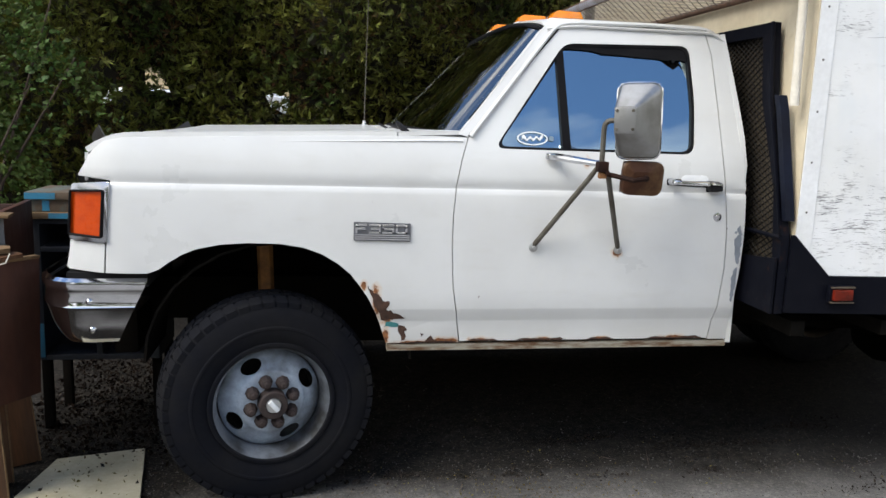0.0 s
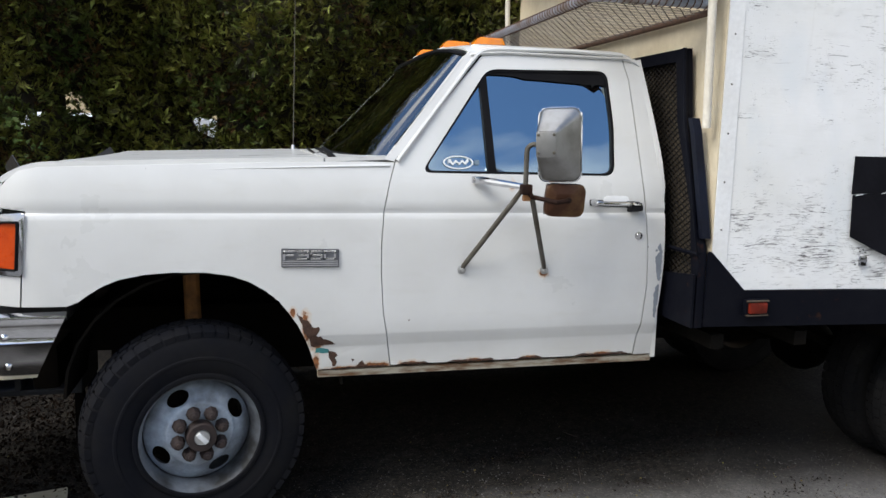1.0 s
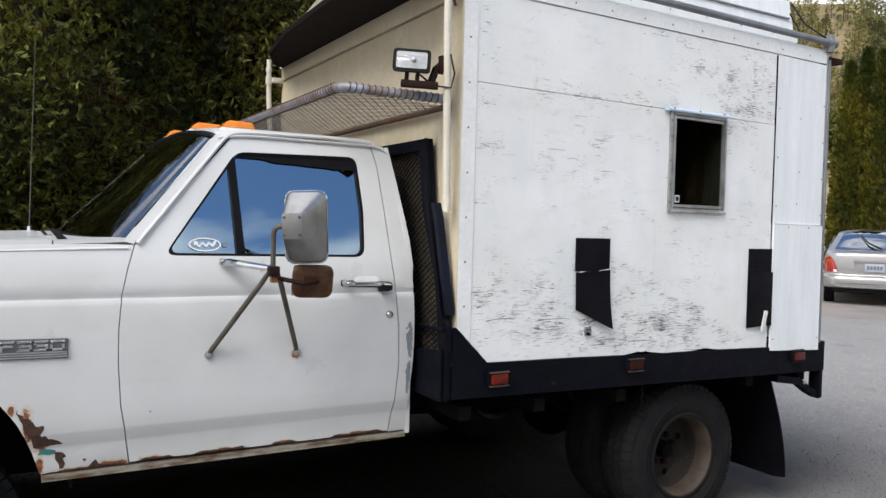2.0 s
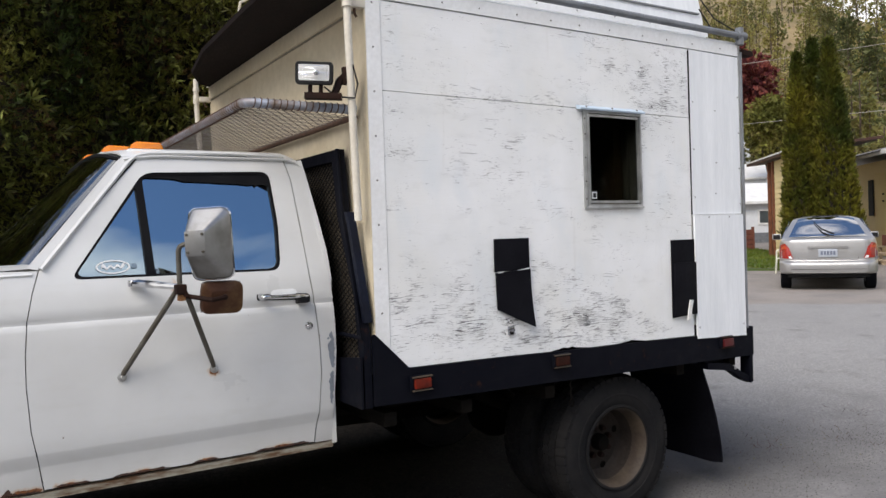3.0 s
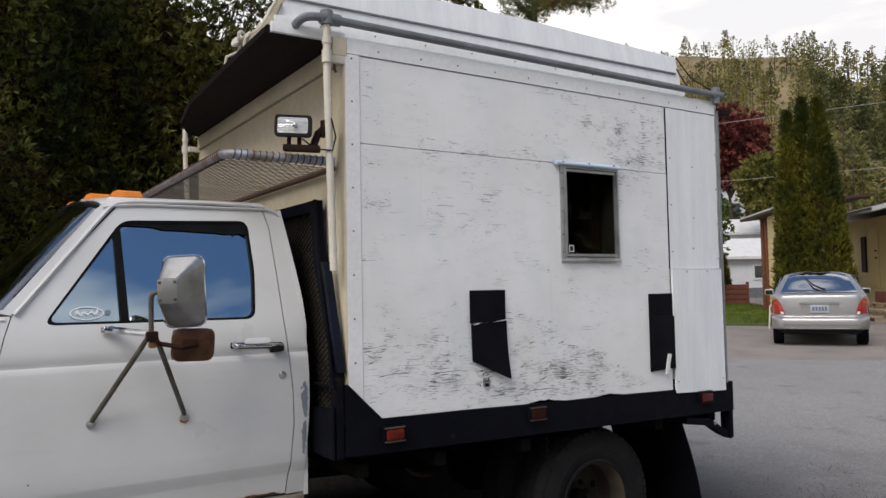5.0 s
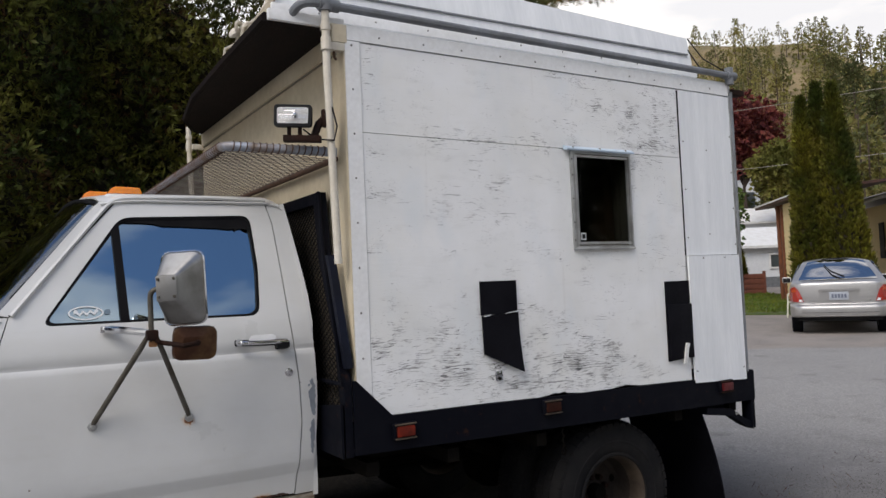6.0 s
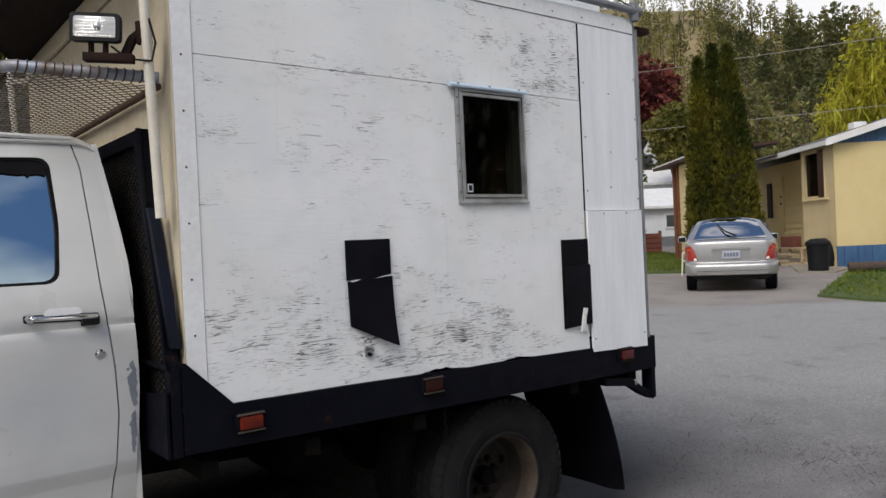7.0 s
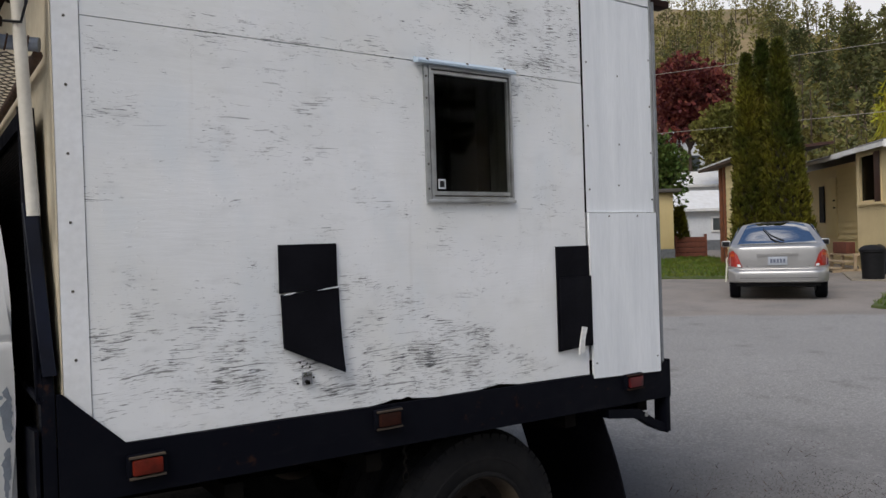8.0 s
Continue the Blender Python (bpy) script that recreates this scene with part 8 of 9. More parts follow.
def sedan():
    """A small saloon, local x forward, z up, tail at x = 0."""
    root = thing("parked_sedan", "silver four-door sedan parked with its tail to the lane", "car", at=Matrix.Translation((15.60, 6.26, 0.150)) @ pose(0, 0, 0, 0, 0, 33) @ Matrix.Diagonal((1.06, 1.10, 1.105, 1)))
    tail_prof = smooth_rows([(0.315, 0.06), (0.325, -0.03), (0.345, -0.07), (0.38, -0.082), (0.47, -0.082), (0.525, -0.066), (0.555, -0.02), (0.575, 0.0), (0.70, 0.004), (0.84, 0.016), (0.93, 0.03), (0.962, 0.055), (0.985, 0.12), (0.995, 0.22)], 3)

    def tail_x(y, z):
        x = tail_prof[-1][1]
        for (z0, x0), (z1, x1) in zip(tail_prof, tail_prof[1:]):
            if z <= z1:
                x = x0 + (x1 - x0) * max(0.0, z - z0) / (z1 - z0)
                break
        return x + 0.05 * (abs(y) / 0.8) ** 2 + 0.30 * max(0.0, (abs(y) - 0.60) / 0.245) ** 2.6

    def tail_pt(a, b):
        z = tail_prof[min(len(tail_prof) - 1, round(a * (len(tail_prof) - 1)))][0]
        w = 2 * b - 1
        half = 0.842 - 0.055 * max(0.0, (z - 0.80) / 0.2) ** 2 - 0.03 * max(0.0, (0.40 - z) / 0.13)
        y = math.copysign(abs(w) ** 0.85, w) * half
        return Vector((tail_x(y, z), y, z + 0.010 * (1 - w * w) * (z > 0.9)))
    part("tail_panel", sheet(len(tail_prof) - 1, 44, tail_pt, 0.012), M_SILVER, root, "silver boot lid and rear bumper skin", angle=60)

    def ring(x, w, zb, zt, crown, tuck):
        half = [(w * 0.88, zb), (w * 0.965, zb + 0.06), (w * 0.99, zb + (zt - zb) * 0.25), (w, zb + (zt - zb) * 0.45), (w * 0.995, zb + (zt - zb) * 0.65), (w * 0.985, zb + (zt - zb) * 0.80), (w * (tuck + 0.02), zt - 0.035), (w * tuck, zt - 0.012), (w * (tuck - 0.06), zt), (w * 0.6, zt + crown * 0.6), (w * 0.3, zt + crown), (0.0, zt + crown * 1.1)]
        return [Vector((x, y, z)) for y, z in half] + [Vector((x, -y, z)) for y, z in half[-2::-1]]
    rows = smooth_rows([(0.20, 0.80, 0.34, 0.975, 0.02, 0.93), (0.36, 0.835, 0.32, 0.985, 0.02, 0.94), (0.62, 0.842, 0.22, 0.98, 0.02, 0.95), (1.0, 0.842, 0.20, 0.965, 0.02, 0.95), (1.8, 0.842, 0.20, 0.935, 0.01, 0.95), (2.6, 0.84, 0.20, 0.905, 0.01, 0.95), (3.1, 0.83, 0.20, 0.88, 0.03, 0.94), (3.7, 0.80, 0.24, 0.80, 0.05, 0.90), (4.1, 0.70, 0.28, 0.68, 0.04, 0.88), (4.22, 0.56, 0.36, 0.60, 0.02, 0.88)], 3)
    part("body", loft([ring(*r) for r in rows]), M_SILVER, root, "silver painted body", angle=55)
    cabin = smooth_rows([(0.34, 0.985), (0.48, 1.045), (0.78, 1.225), (1.02, 1.345), (1.22, 1.405), (1.6, 1.43), (2.05, 1.42), (2.35, 1.34), (2.7, 1.14), (3.05, 0.92)], 3)

    def top_pt(a, b):
        """Cabin: a from rear deck to cowl, b across."""
        k = a * (len(cabin) - 1)
        i = min(int(k), len(cabin) - 2)
        x, z = (cabin[i][j] + (cabin[i + 1][j] - cabin[i][j]) * (k - i) for j in (0, 1))
        w = 2 * b - 1
        up = max(0.0, z - 0.97) / 0.46
        half = 0.80 - 0.215 * up ** 1.15
        return Vector((x + 0.07 * (1 - w * w) * (-1 if a < 0.4 else 1) * (1 - up) + 0.03 * w * w, w * half, z - (0.012 + 0.05 * up) * abs(w) ** 3))
    part("roof_shell", sheet(27, 24, top_pt, 0.02), M_SILVER, root, angle=60)
    part("rear_glass", sheet(12, 20, lambda a, b: top_pt(0.06 + a * 0.325, 0.075 + a * 0.02 + b * (0.85 - a * 0.04)) + Vector((-0.012, 0, 0.014)), 0.004), M_CARGLASS, root, "blue-reflecting rear window")
    part("front_glass", sheet(8, 16, lambda a, b: top_pt(0.75 + a * 0.22, 0.07 + b * 0.86) + Vector((0.02, 0, 0.018)), 0.004), M_CARGLASS, root)
    skin = [("u", u) for u in (0.55, 0.6, 0.64, 0.67, 0.70, 0.73, 0.76, 0.79, 0.81)] + [("w", w) for w in (0.66, 0.70, 0.74, 0.78, 0.82, 0.86)]
    for s in (1, -1):
        part("side_glass", plate([(0.66, 1.0), (2.85, 0.95), (2.45, 1.27), (1.9, 1.37), (1.2, 1.34)], (), 0.01, lambda u, w, d: Vector((u, s * (0.822 - 0.215 * max(0, w - 0.97) / 0.46 - d), w))), M_CARGLASS, root)
        on_tail = lambda u, w, d: Vector((tail_x(u, w) - 0.018 + d, s * u, w))
        lens = plate(rounded([(0.590, 0.600), (0.836, 0.618), (0.841, 0.75), (0.826, 0.862), (0.745, 0.905), (0.668, 0.82)], 0.025), (), 0.02, on_tail, skin)
        tail = part("tail_lamp", lens, M_RED, root, "red tail lamp with a clear insert")
        part("reverse_insert", plate(rounded([(0.606, 0.608), (0.672, 0.612), (0.676, 0.655), (0.632, 0.66)], 0.010), (), 0.008, lambda u, w, d: on_tail(u, w, d) - Vector((0.004, 0, 0)), skin[:4]), M_WHITEV, tail)
        part("amber_insert", plate(rounded([(0.715, 0.80), (0.80, 0.79), (0.80, 0.83), (0.735, 0.855)], 0.01), (), 0.008, lambda u, w, d: on_tail(u, w, d) - Vector((0.004, 0, 0)), skin[4:8]), M_AMBER, tail)
        mir = part("door_mirror", B(2.22, 2.36, min(s * 0.84, s * 1.02), max(s * 0.84, s * 1.02), 0.94, 1.07, 0.035), M_SILVER, root)
        part("mirror_glass", B(2.212, 2.222, min(s * 0.86, s * 1.0), max(s * 0.86, s * 1.0), 0.96, 1.05, 0.003), M_PLASTIC, mir)
        part("seam", plate([(0.500, 0.60), (0.506, 0.60), (0.590, 0.93), (0.584, 0.93)], (), 0.004, lambda u, w, d: Vector((tail_x(u, w) - 0.0015 + d, s * u, w))), M_PLASTIC, root)
        for x in (0.72, 3.42):
            wh = part("wheel", lathe([(0.18, 0.085), (0.20, 0.095), (0.27, 0.095), (0.295, 0.07), (0.30, 0), (0.295, -0.07), (0.27, -0.095), (0.18, -0.085)], 28, Matrix.Translation((x, s * 0.735, 0.295)) @ FACE), M_TYRE, root)
            part("rim", lathe([(0, 0.06), (0.12, 0.07), (0.18, 0.085), (0.19, 0.08), (0.19, -0.08), (0, -0.06)], 24, Matrix.Translation((x, s * 0.735, 0.295)) @ pose(0, 0, 0, 90 * (1 if s < 0 else -1))), M_ALU, wh)
    bow = lambda y: 0.05 * (y / 0.8) ** 2
    span = lambda y0, y1: [y0 + (y1 - y0) * k / 8 for k in range(9)]
    strip = lambda z0, z1, out, y1: loft([[Vector((tail_x(y, (z0 + z1) / 2) - e, y, z)) for e, z in ((-0.01, z0), (out, z0), (out, z1), (-0.01, z1))] for y in span(-y1, y1)])
    part("boot_seam", strip(0.578, 0.584, 0.002, 0.50), M_PLASTIC, root)
    part("boot_garnish", strip(0.800, 0.842, 0.030, 0.345), M_SILVER, root, "silver boot handle bar")
    part("bumper_crease", strip(0.405, 0.411, 0.003, 0.64), M_PLASTIC, root)
    part("bumper_strip", strip(0.340, 0.352, 0.012, 0.62), M_SILVER, root, "silver bumper strip")
    recess = part("plate_recess", strip(0.600, 0.797, 0.003, 0.33), M_SILVER, root)
    pl = part("number_plate", B(-0.022, -0.006, -0.16, 0.16, 0.635, 0.785, 0.004), M_PLATE, root, "pale number plate with plain bars")
    for i in range(5):
        part("plate_bar", B(-0.026, -0.021, -0.125 + i * 0.053, -0.09 + i * 0.053, 0.675, 0.745), M_PLATEFIG, pl)
    part("lower_valance", strip(0.25, 0.318, -0.09, 0.70), M_PLASTIC, root)
    part("under_panel", B(0.2, 4.0, -0.62, 0.62, 0.24, 0.40, 0.03), M_PLASTIC, root)
    part("roof_trim", loft([[top_pt(0.40, 0.5 + k / 60) + Vector((-0.022 + e, 0, 0.018 + h - 0.012 * (k / 12) ** 2)) for e, h in ((0, 0), (0.03, 0.014), (0.03, 0.022), (-0.012, 0.006))] for k in range(-12, 13)]), M_PLASTIC, root)
    part("rear_wiper", T([top_pt(0.09, 0.42) + Vector((-0.03, 0, 0.03)), top_pt(0.11, 0.46) + Vector((-0.04, 0, 0.04)), top_pt(0.16, 0.56) + Vector((-0.04, 0, 0.04)), top_pt(0.26, 0.66) + Vector((-0.03, 0, 0.03))], [0.016, 0.018, 0.014, 0.008], 6), M_PLASTIC, root)


sedan()


def columns():
    """Three joined columnar cedars beside the drive: broad at the foot, drawn to points."""
    rng = np.random.default_rng(31)
    ox, oy = -0.515, 0.857
    for off, lean, back, h, r in ((0.78, 0.06, 0.0, 6.02, 0.48), (0.38, 0.06, 0.30, 6.42, 0.56), (-0.10, 0.16, -0.05, 6.30, 0.60)):
        cx, cy = 20.62 + off * ox + back * 0.857, 9.12 + off * oy + back * 0.515
        z0 = ground_z(cx, cy)
        root = thing("column_cedar", "tall dark green columnar cedar beside the drive", "tree", "columnar cedars")
        tip = (cx + lean * ox, cy + lean * oy, z0 + h * 0.9)
        part("trunk", R((cx, cy, z0), tip, 0.12, 0.02), M_BARK, root)
        n = 8200
        t = rng.uniform(0, 1, n) ** 1.1
        rad = r * np.clip(1 - 0.97 * t ** 1.8, 0.02, 1) * np.clip(0.86 + t * 1.0, 0, 1)
        a = rng.uniform(0, 2 * np.pi, n)
        lump = 1 + 0.10 * np.sin(a * 4 + t * 7) + 0.07 * np.sin(a * 9 + t * 31) + 0.05 * np.sin(t * 60 + a * 3)
        k = rng.uniform(0.80, 1.02, n) * lump
        base = np.stack([cx + lean * t * ox + rad * k * np.cos(a), cy + lean * t * oy + rad * k * np.sin(a), z0 + 0.1 + t * (h - 0.15)], 1)
        way = np.stack([np.cos(a) * 0.55, np.sin(a) * 0.55, np.full(n, 1.0)], 1) + rng.normal(0, 0.22, (n, 3))
        quads_object("crown", leaves(rng, base, way, rng.uniform(0.10, 0.22, n), 0.28, 6, 0.6), M_CEDAR, root, "stuff")
        # dark core standing in for the shade inside the crown
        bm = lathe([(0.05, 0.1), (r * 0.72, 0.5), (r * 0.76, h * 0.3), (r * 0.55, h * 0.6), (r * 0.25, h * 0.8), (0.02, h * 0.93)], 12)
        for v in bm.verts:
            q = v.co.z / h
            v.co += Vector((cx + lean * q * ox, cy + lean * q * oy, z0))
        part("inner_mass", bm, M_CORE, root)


columns()


def broadleaf(name, at, h, rx, rz, material, label, seed, n=5200, leaf=0.3, weep=False, trunk=0.22, bare=0.35):
    """A tree with limbs and an uneven crown of leaf sprays in clumps."""
    rng = np.random.default_rng(seed)
    x, y = at
    z0 = ground_z(x, y)
    root = thing(name, label, "tree")
    part("trunk", T([(x, y, z0 - 0.1), (x + 0.1, y, z0 + h * 0.3), (x - 0.05, y + 0.1, z0 + h * 0.65)], [trunk, trunk * 0.75, trunk * 0.3], 9), M_BARK, root)
    cz = z0 + h - rz
    nc = 26
    d = unit(rng.normal(size=(nc, 3))) * (rng.uniform(0.25, 1, nc) ** 0.5)[:, None]
    cen = np.array([x, y, cz]) + d * np.array([rx, rx, rz]) * 0.78
    bm = bmesh.new()
    for c in cen[:14]:
        tube(bm, [(x, y, z0 + h * bare), tuple((np.array([x, y, z0 + h * bare]) * 0.5 + c * 0.5) + np.array([0, 0, 0.2])), tuple(c)], [trunk * 0.4, trunk * 0.2, 0.02], 5)
    part("limbs", bm, M_BARK, root)
    ci = rng.integers(0, nc, n)
    off = unit(rng.normal(size=(n, 3))) * (rng.uniform(0, 1, n) ** 0.45)[:, None] * np.array([rx, rx, rz]) * 0.42
    base = cen[ci] + off
    way = unit(off) + rng.normal(0, 0.4, (n, 3))
    if weep:
        way = np.stack([rng.normal(0, 0.25, n), rng.normal(0, 0.25, n), np.full(n, -1.0)], 1)
        q = leaves(rng, base, way, rng.uniform(leaf * 1.5, leaf * 4, n), 0.10, 3, 0.22)
        q2 = leaves(rng, base, unit(off) + rng.normal(0, 0.3, (n, 3)), rng.uniform(leaf * 0.6, leaf * 1.3, n), 0.35, 4, 0.9, 0.4)
        q = np.concatenate([q, q2])
    else:
        q = leaves(rng, base, way, rng.uniform(leaf * 0.6, leaf * 1.3, n), 0.55, 5, 0.95, 0.1)
    quads_object("crown", q, material, root, "stuff")


def polar(az, dist):
    return 0.8 + dist * math.cos(radians(az)), -2.7 + dist * math.sin(radians(az))


broadleaf("red_maple", polar(36.9, 63), 14.6, 3.2, 3.4, M_MAPLE, "dark red-leaved maple behind the white homes", 41, 5600, 0.40, bare=0.5)
broadleaf("willow", polar(18.6, 41), 10.6, 5.0, 4.6, M_WILLOW, "bright yellow-green willow behind the house", 42, 8000, 0.34, True)
broadleaf("olive_tree", polar(34.6, 57), 9.5, 2.5, 1.9, M_OLIVE, "olive-green round tree behind the cedars", 43, 6500, 0.30)
broadleaf("yard_shrub", polar(38.7, 42), 6.3, 1.15, 2.2, M_BUSH, "green leafy shrub beside the white homes", 44, 2600, 0.26)
broadleaf("low_bushes", polar(24.5, 52), 4.6, 4.0, 2.2, M_OLIVE, "yellow-green bushes behind the roof", 45, 3000, 0.35)


def pine_near():
    """A tall pine whose browning boughs show over the box roof."""
    rng = np.random.default_rng(51)
    x, y = polar(50.5, 26)
    z0 = ground_z(x, y)
    root = thing("pine_tree", "tall pine with browning needles behind the truck", "tree")
    part("trunk", R((x, y, z0), (x, y, z0 + 15), 0.25, 0.05), M_BARK, root)
    for nm, mt, first in (("brown_needles", M_PINEB, 0), ("green_needles", M_PINEG, 1)):
        sets = []
        for i in range(first, 64, 2):
            tier = (i % 16) / 16
            a = i * 1.25 / 1.6
            for q in (0.35, 0.62, 0.92):
                rad = (3.4 * (1 - tier) + 0.4) * q
                n = 70
                ball = unit(rng.normal(size=(n, 3))) * (rng.uniform(0, 1, n) ** 0.4)[:, None] * np.array([0.48, 0.48, 0.26])
                cen = np.array([x + rad * math.cos(a), y + rad * math.sin(a), z0 + 8.5 + tier * 6 - rad * 0.05]) + rng.normal(0, 0.12, 3)
                sets.append(leaves(rng, cen + ball, ball + np.array([0, 0, 0.12]), rng.uniform(0.12, 0.22, n), 0.10, 8, 1.2))
        quads_object(nm, np.concatenate(sets), mt, root, "stuff")
    bm = bmesh.new()
    for i in range(40):
        tt, aa = (i % 16) / 16, i * 1.25 / 1.6
        rod(bm, (x, y, z0 + 8.5 + tt * 6), (x + (3.4 * (1 - tt) + 0.4) * math.cos(aa), y + (3.4 * (1 - tt) + 0.4) * math.sin(aa), z0 + 8.4 + tt * 6), 0.05, 0.015, 5)
    part("boughs", bm, M_BARK, root)


pine_near()


def forest():
    """Conifers over the hillside, past counting."""
    rng = np.random.default_rng(61)
    quads, shady, trunks = [], [], []
    count = 0
    for az, dist, h in ((26.5, 118, 15.5), (24.2, 112, 17.0), (31.0, 150, 9.5), (28.6, 128, 10.5), (22.0, 105, 14.0), (29.8, 140, 11.0)):
        # tall open pines that stand out over the ridge
        x, y = polar(az, dist)
        z0 = ground_z(x, y)
        for k in range(13):
            a, q = k * 2.4, k / 12
            c = np.array([x + 0.16 * h * (1.05 - q) * math.cos(a), y + 0.16 * h * (1.05 - q) * math.sin(a), z0 + h * (0.35 + 0.63 * q)])
            ball = rng.normal(0, 1, (60, 3)) * np.array([0.055, 0.055, 0.03]) * h
            shady.append(leaves(rng, c + ball, ball + np.array([0, 0, 0.3]), rng.uniform(0.03, 0.06, 60) * h, 0.6, 4, 1.0))
        w = 0.010 * h
        trunks.append(np.array([[[x - w, y + w, z0 - 1], [x + w, y - w, z0 - 1], [x + w * 0.3, y - w * 0.3, z0 + h], [x - w * 0.3, y + w * 0.3, z0 + h]]]))
    while count < 800:
        az, dist = rng.uniform(2, 62), rng.uniform(62, 235) if count < 533 else rng.uniform(120, 235)
        if not 12 < az < 48 and rng.uniform() < 0.6:
            continue
        x, y = polar(az, dist)
        z0 = ground_z(x, y)
        # an open grassy shoulder just under the ridge
        if az > 31.5 and dist > 196 and rng.uniform() < (0.90 if dist < 212 else 0.72):
            continue
        count += 1
        h = rng.uniform(4.5, 11.0) * (0.95 if az < 31.5 else 0.80 if dist > 205 else 0.72)
        round_top = dist < 205 and rng.uniform() < 0.6
        r = h * (rng.uniform(0.30, 0.42) if round_top else rng.uniform(0.17, 0.26))
        n = 190 if dist < 110 else 140
        t = rng.uniform(0.02, 1, n)
        a = rng.uniform(0, 2 * np.pi, n)
        rad = r * (np.sqrt(np.clip(1 - (2 * t - 0.85) ** 2, 0.02, 1)) if round_top else (1 - t) ** 0.75) * rng.uniform(0.3, 1.0, n) * (1 + 0.25 * np.sin(a * 3 + t * 9 + az))
        base = np.stack([x + rad * np.cos(a), y + rad * np.sin(a), z0 + h * (0.12 + 0.85 * t)], 1)
        way = np.stack([np.cos(a), np.sin(a), rng.uniform(-0.4, 0.6, n)], 1) + rng.normal(0, 0.4, (n, 3))
        (shady if rng.uniform() < 0.42 else quads).append(leaves(rng, base, way, rng.uniform(0.06, 0.125, n) * h * (1.05 - 0.45 * t), 0.6, 3, 0.9))
        w = 0.012 * h
        trunks.append(np.array([[[x - w, y + w, z0 - 1], [x + w, y - w, z0 - 1], [x + w * 0.3, y - w * 0.3, z0 + h], [x - w * 0.3, y + w * 0.3, z0 + h]]]))
    quads_object("hillside_conifers", np.concatenate(quads), M_PINE, None, "stuff", "dense dark green conifers covering the hillside", "forest")
    quads_object("hillside_firs", np.concatenate(shady), M_PINED, None, "stuff", "dark green firs scattered over the hillside", "forest")
    quads_object("hillside_trunks", np.concatenate(trunks), M_BARK, None, "stuff", "thin conifer trunks on the hillside", "forest")
    # scrub between the trees
    n = 15000
    az, dist = rng.uniform(2, 62, n), rng.uniform(58, 200, n)
    px, py = 0.8 + dist * np.cos(np.radians(az)), -2.7 + dist * np.sin(np.radians(az))
    pz = np.array([ground_z(a, b) for a, b in zip(px, py)]) + 0.2
    keep = ~((az > 31.5) & (dist > 158) & (dist < 215) & (rng.uniform(0, 1, n) < 0.35))
    base = np.stack([px, py, pz], 1)[keep]
    way = rng.normal(0, 0.6, base.shape) + np.array([0, 0, 1.0])
    quads_object("hillside_scrub", leaves(rng, base, way, rng.uniform(0.4, 1.1, len(base)), 0.6, 4, 1.0), M_OLIVE, None, "stuff", "olive scrub on the hillside", "scrub")


forest()


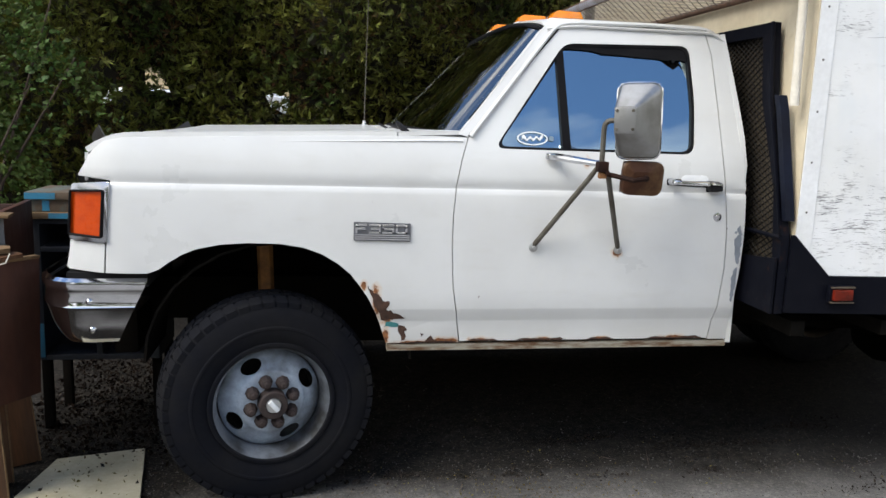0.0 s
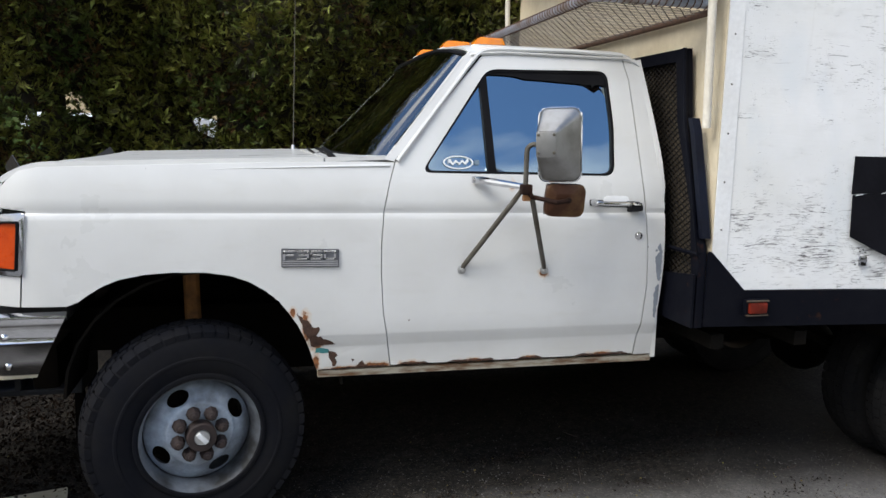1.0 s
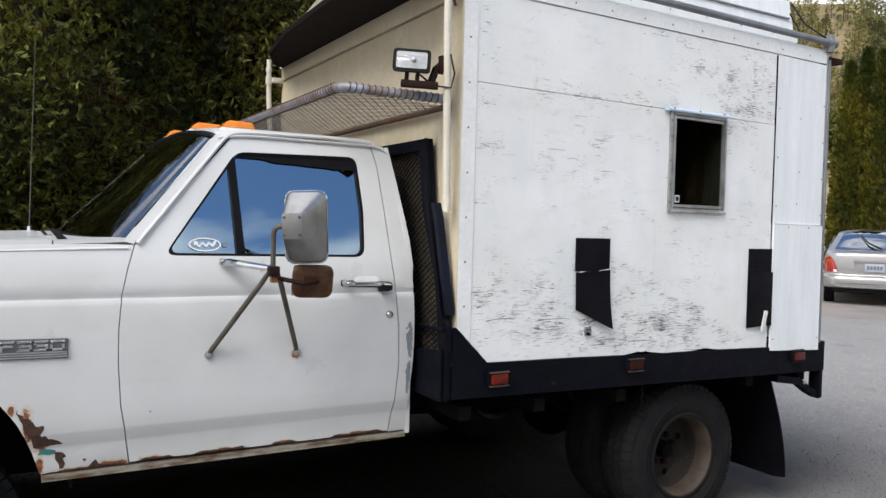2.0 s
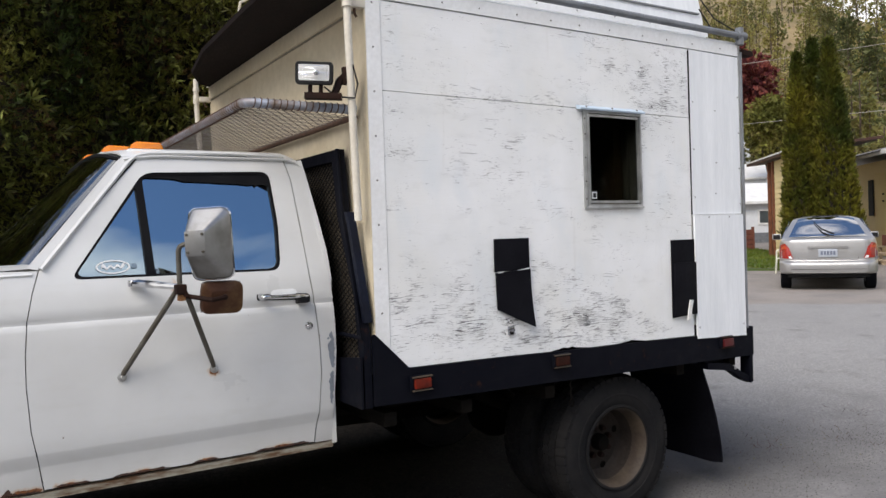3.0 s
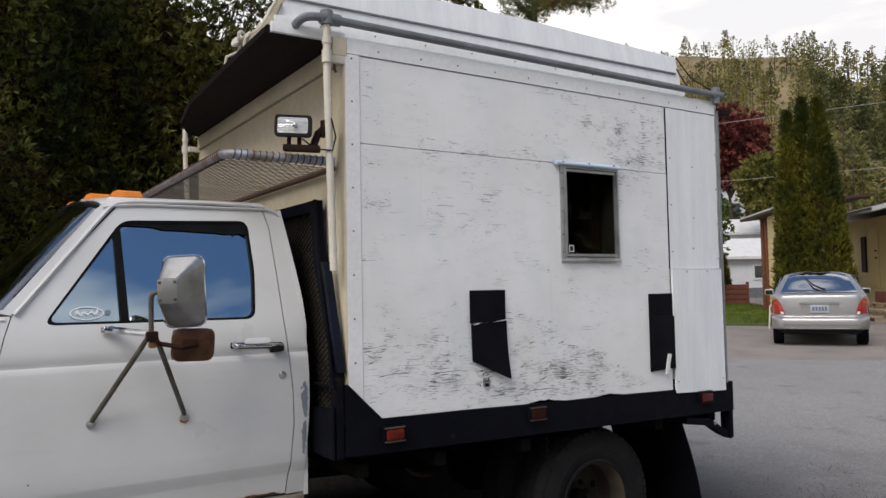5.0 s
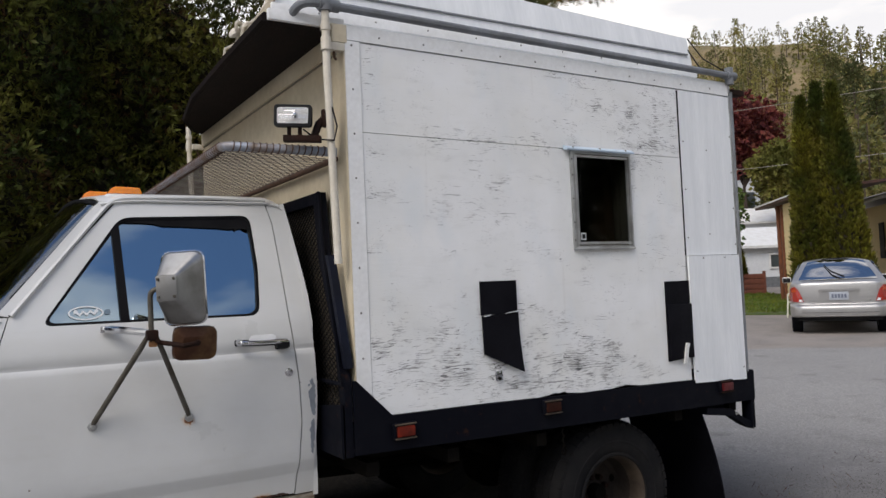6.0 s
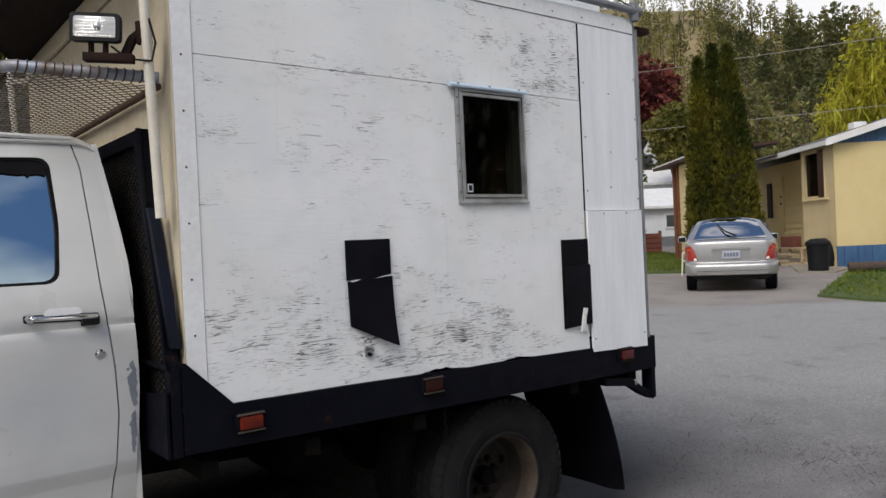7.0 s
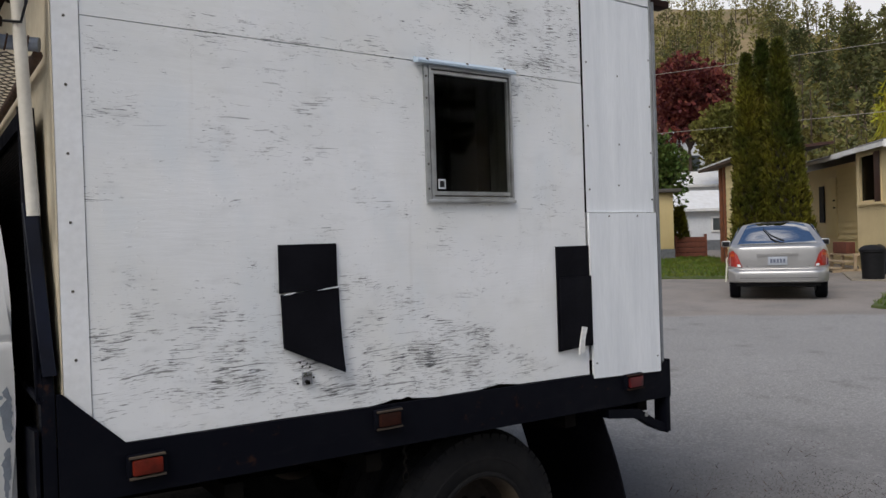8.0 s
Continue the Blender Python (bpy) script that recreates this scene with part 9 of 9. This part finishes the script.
def far_homes():
    """White homes beyond the lawn, a small red planter, cables overhead."""
    for az, dist, w, h, turn, lb in ((36.6, 48, 8.5, 2.35, 24, "white mobile home with a low white roof"), (36.2, 60, 9.0, 4.3, 18, "pale grey-blue mobile home behind"), (37.5, 72, 4.5, 7.4, 30, "white house on the slope")):
        x, y = polar(az, dist)
        root = thing("white_home", lb, "house", at=Matrix.Translation((x, y, ground_z(x, y))) @ pose(0, 0, 0, 0, 0, az - 90 + turn))
        part("wall", B(-w / 2, w / 2, 0, 5, 0, h, 0.03), M_WHITEHOME, root)
        part("roof", loft([[Vector((xx, yy, z)) for yy, z in ((-0.4, h - 0.05), (2.5, h + 1.15), (5.4, h - 0.05), (5.4, h + 0.10), (2.5, h + 1.32), (-0.4, h + 0.10))] for xx in (-w / 2 - 0.3, w / 2 + 0.3)]), M_FASCIA, root)
        for k in (-0.28, 0.12):
            win = part("window", B(k * w, k * w + 1.2, -0.05, 0.02, h * 0.5, h * 0.8, 0.02), M_GLASSD, root)
            part("window_frame", plate([(k * w - 0.1, h * 0.5 - 0.1), (k * w + 1.3, h * 0.5 - 0.1), (k * w + 1.3, h * 0.8 + 0.1), (k * w - 0.1, h * 0.8 + 0.1)], ([(k * w, h * 0.5), (k * w + 1.2, h * 0.5), (k * w + 1.2, h * 0.8), (k * w, h * 0.8)],), 0.05, lambda u, ww, d: Vector((u, d - 0.07, ww))), M_FASCIA, win)
        part("skirting", B(-w / 2 - 0.02, w / 2 + 0.02, -0.03, 5.02, 0, 0.6), M_PIPEG, root)
    x, y = polar(38.6, 36)
    nb = thing("neighbour_home", "cream neighbouring home end wall", "house", at=Matrix.Translation((x, y, ground_z(x, y))) @ pose(0, 0, 0, 0, 0, -35))
    part("wall", B(-3.0, 0.4, 0, 6, 0.5, 3.0, 0.02), M_HOUSE, nb)
    part("skirting", B(-3.02, 0.42, -0.02, 6, 0, 0.5), M_PIPEG, nb)
    part("roof", B(-3.3, 0.7, -0.3, 6.3, 3.0, 3.15, 0.03), M_ROOF, nb)
    x, y = polar(36.9, 37.5)
    pb = thing("planter_box", "red-brown wooden planter box on the lawn", "planter", at=Matrix.Translation((x, y, ground_z(x, y))) @ pose(0, 0, 0, 0, 0, -50))
    for i in range(4):
        part("plank", B(-0.7, 0.7, 0, 0.05, 0.04 + i * 0.24, 0.26 + i * 0.24, 0.01), M_PLANTER, pb)
    for xx in (-0.7, 0.62):
        part("post", B(xx, xx + 0.08, -0.05, 0.9, 0, 1.1, 0.01), M_PLANTER, pb)
    part("soil", B(-0.65, 0.65, 0.05, 0.85, 0, 0.85), M_CORE, pb)
    rng = np.random.default_rng(71)
    n = 700
    t = rng.uniform(0, 1, n)
    a = rng.uniform(0, 6.28, n)
    base = np.stack([x + 0.30 * (1 - t) * np.cos(a), y + 0.6 + 0.30 * (1 - t) * np.sin(a), ground_z(x, y) + 0.8 + 1.5 * t], 1)
    sp = thing("small_spruce", "small dark green cone-shaped shrub in the planter", "shrub")
    quads_object("needles", leaves(rng, base, np.stack([np.cos(a), np.sin(a), np.full(n, 0.8)], 1), 0.25, 0.3, 5, 0.8), M_CEDAR, sp, "stuff")
    part("trunk", R((x, y + 0.6, ground_z(x, y) + 0.05), (x, y + 0.6, ground_z(x, y) + 2.1), 0.04, 0.01), M_BARK, sp)
    for z_a, z_b, sag in ((9.6, 9.0, 0.35), (6.75, 6.25, 0.3)):
        pa, pb2 = polar(58, 46), polar(-6, 40)
        cb = thing("overhead_cable", "thin overhead cable crossing before the hillside", "cable", "overhead cables")
        part("cable", T([(pa[0] + (pb2[0] - pa[0]) * k / 14, pa[1] + (pb2[1] - pa[1]) * k / 14, z_a + (z_b - z_a) * k / 14 - sag * (1 - (k / 7 - 1) ** 2)) for k in range(15)], 0.013, 5), M_WIRE, cb)


far_homes()


def behind_camera():
    """Plain closing of the lane behind the camera: a low fence line and added trees, tall to cut low sky light."""
    fence = thing("board_fence", "plain grey board fence across the lane", "fence")
    for i in range(60):
        part("board", B(-30 + i * 1.0, -29.02 + i * 1.0, -14.05, -14.0, 0, 1.5 + 0.02 * (i % 3), 0.004), M_WOODG, fence)
    for i in range(13):
        broadleaf("street_tree", (-30 + i * 5 + (i * 37 % 4), -19 - (i * 53 % 5)), 8.2 + (i * 29 % 4) * 0.7, 3.3, 3.9, M_BUSH, "added unseen tree across the lane, cutting low sky light", 80 + i, 900, 0.5)


behind_camera()
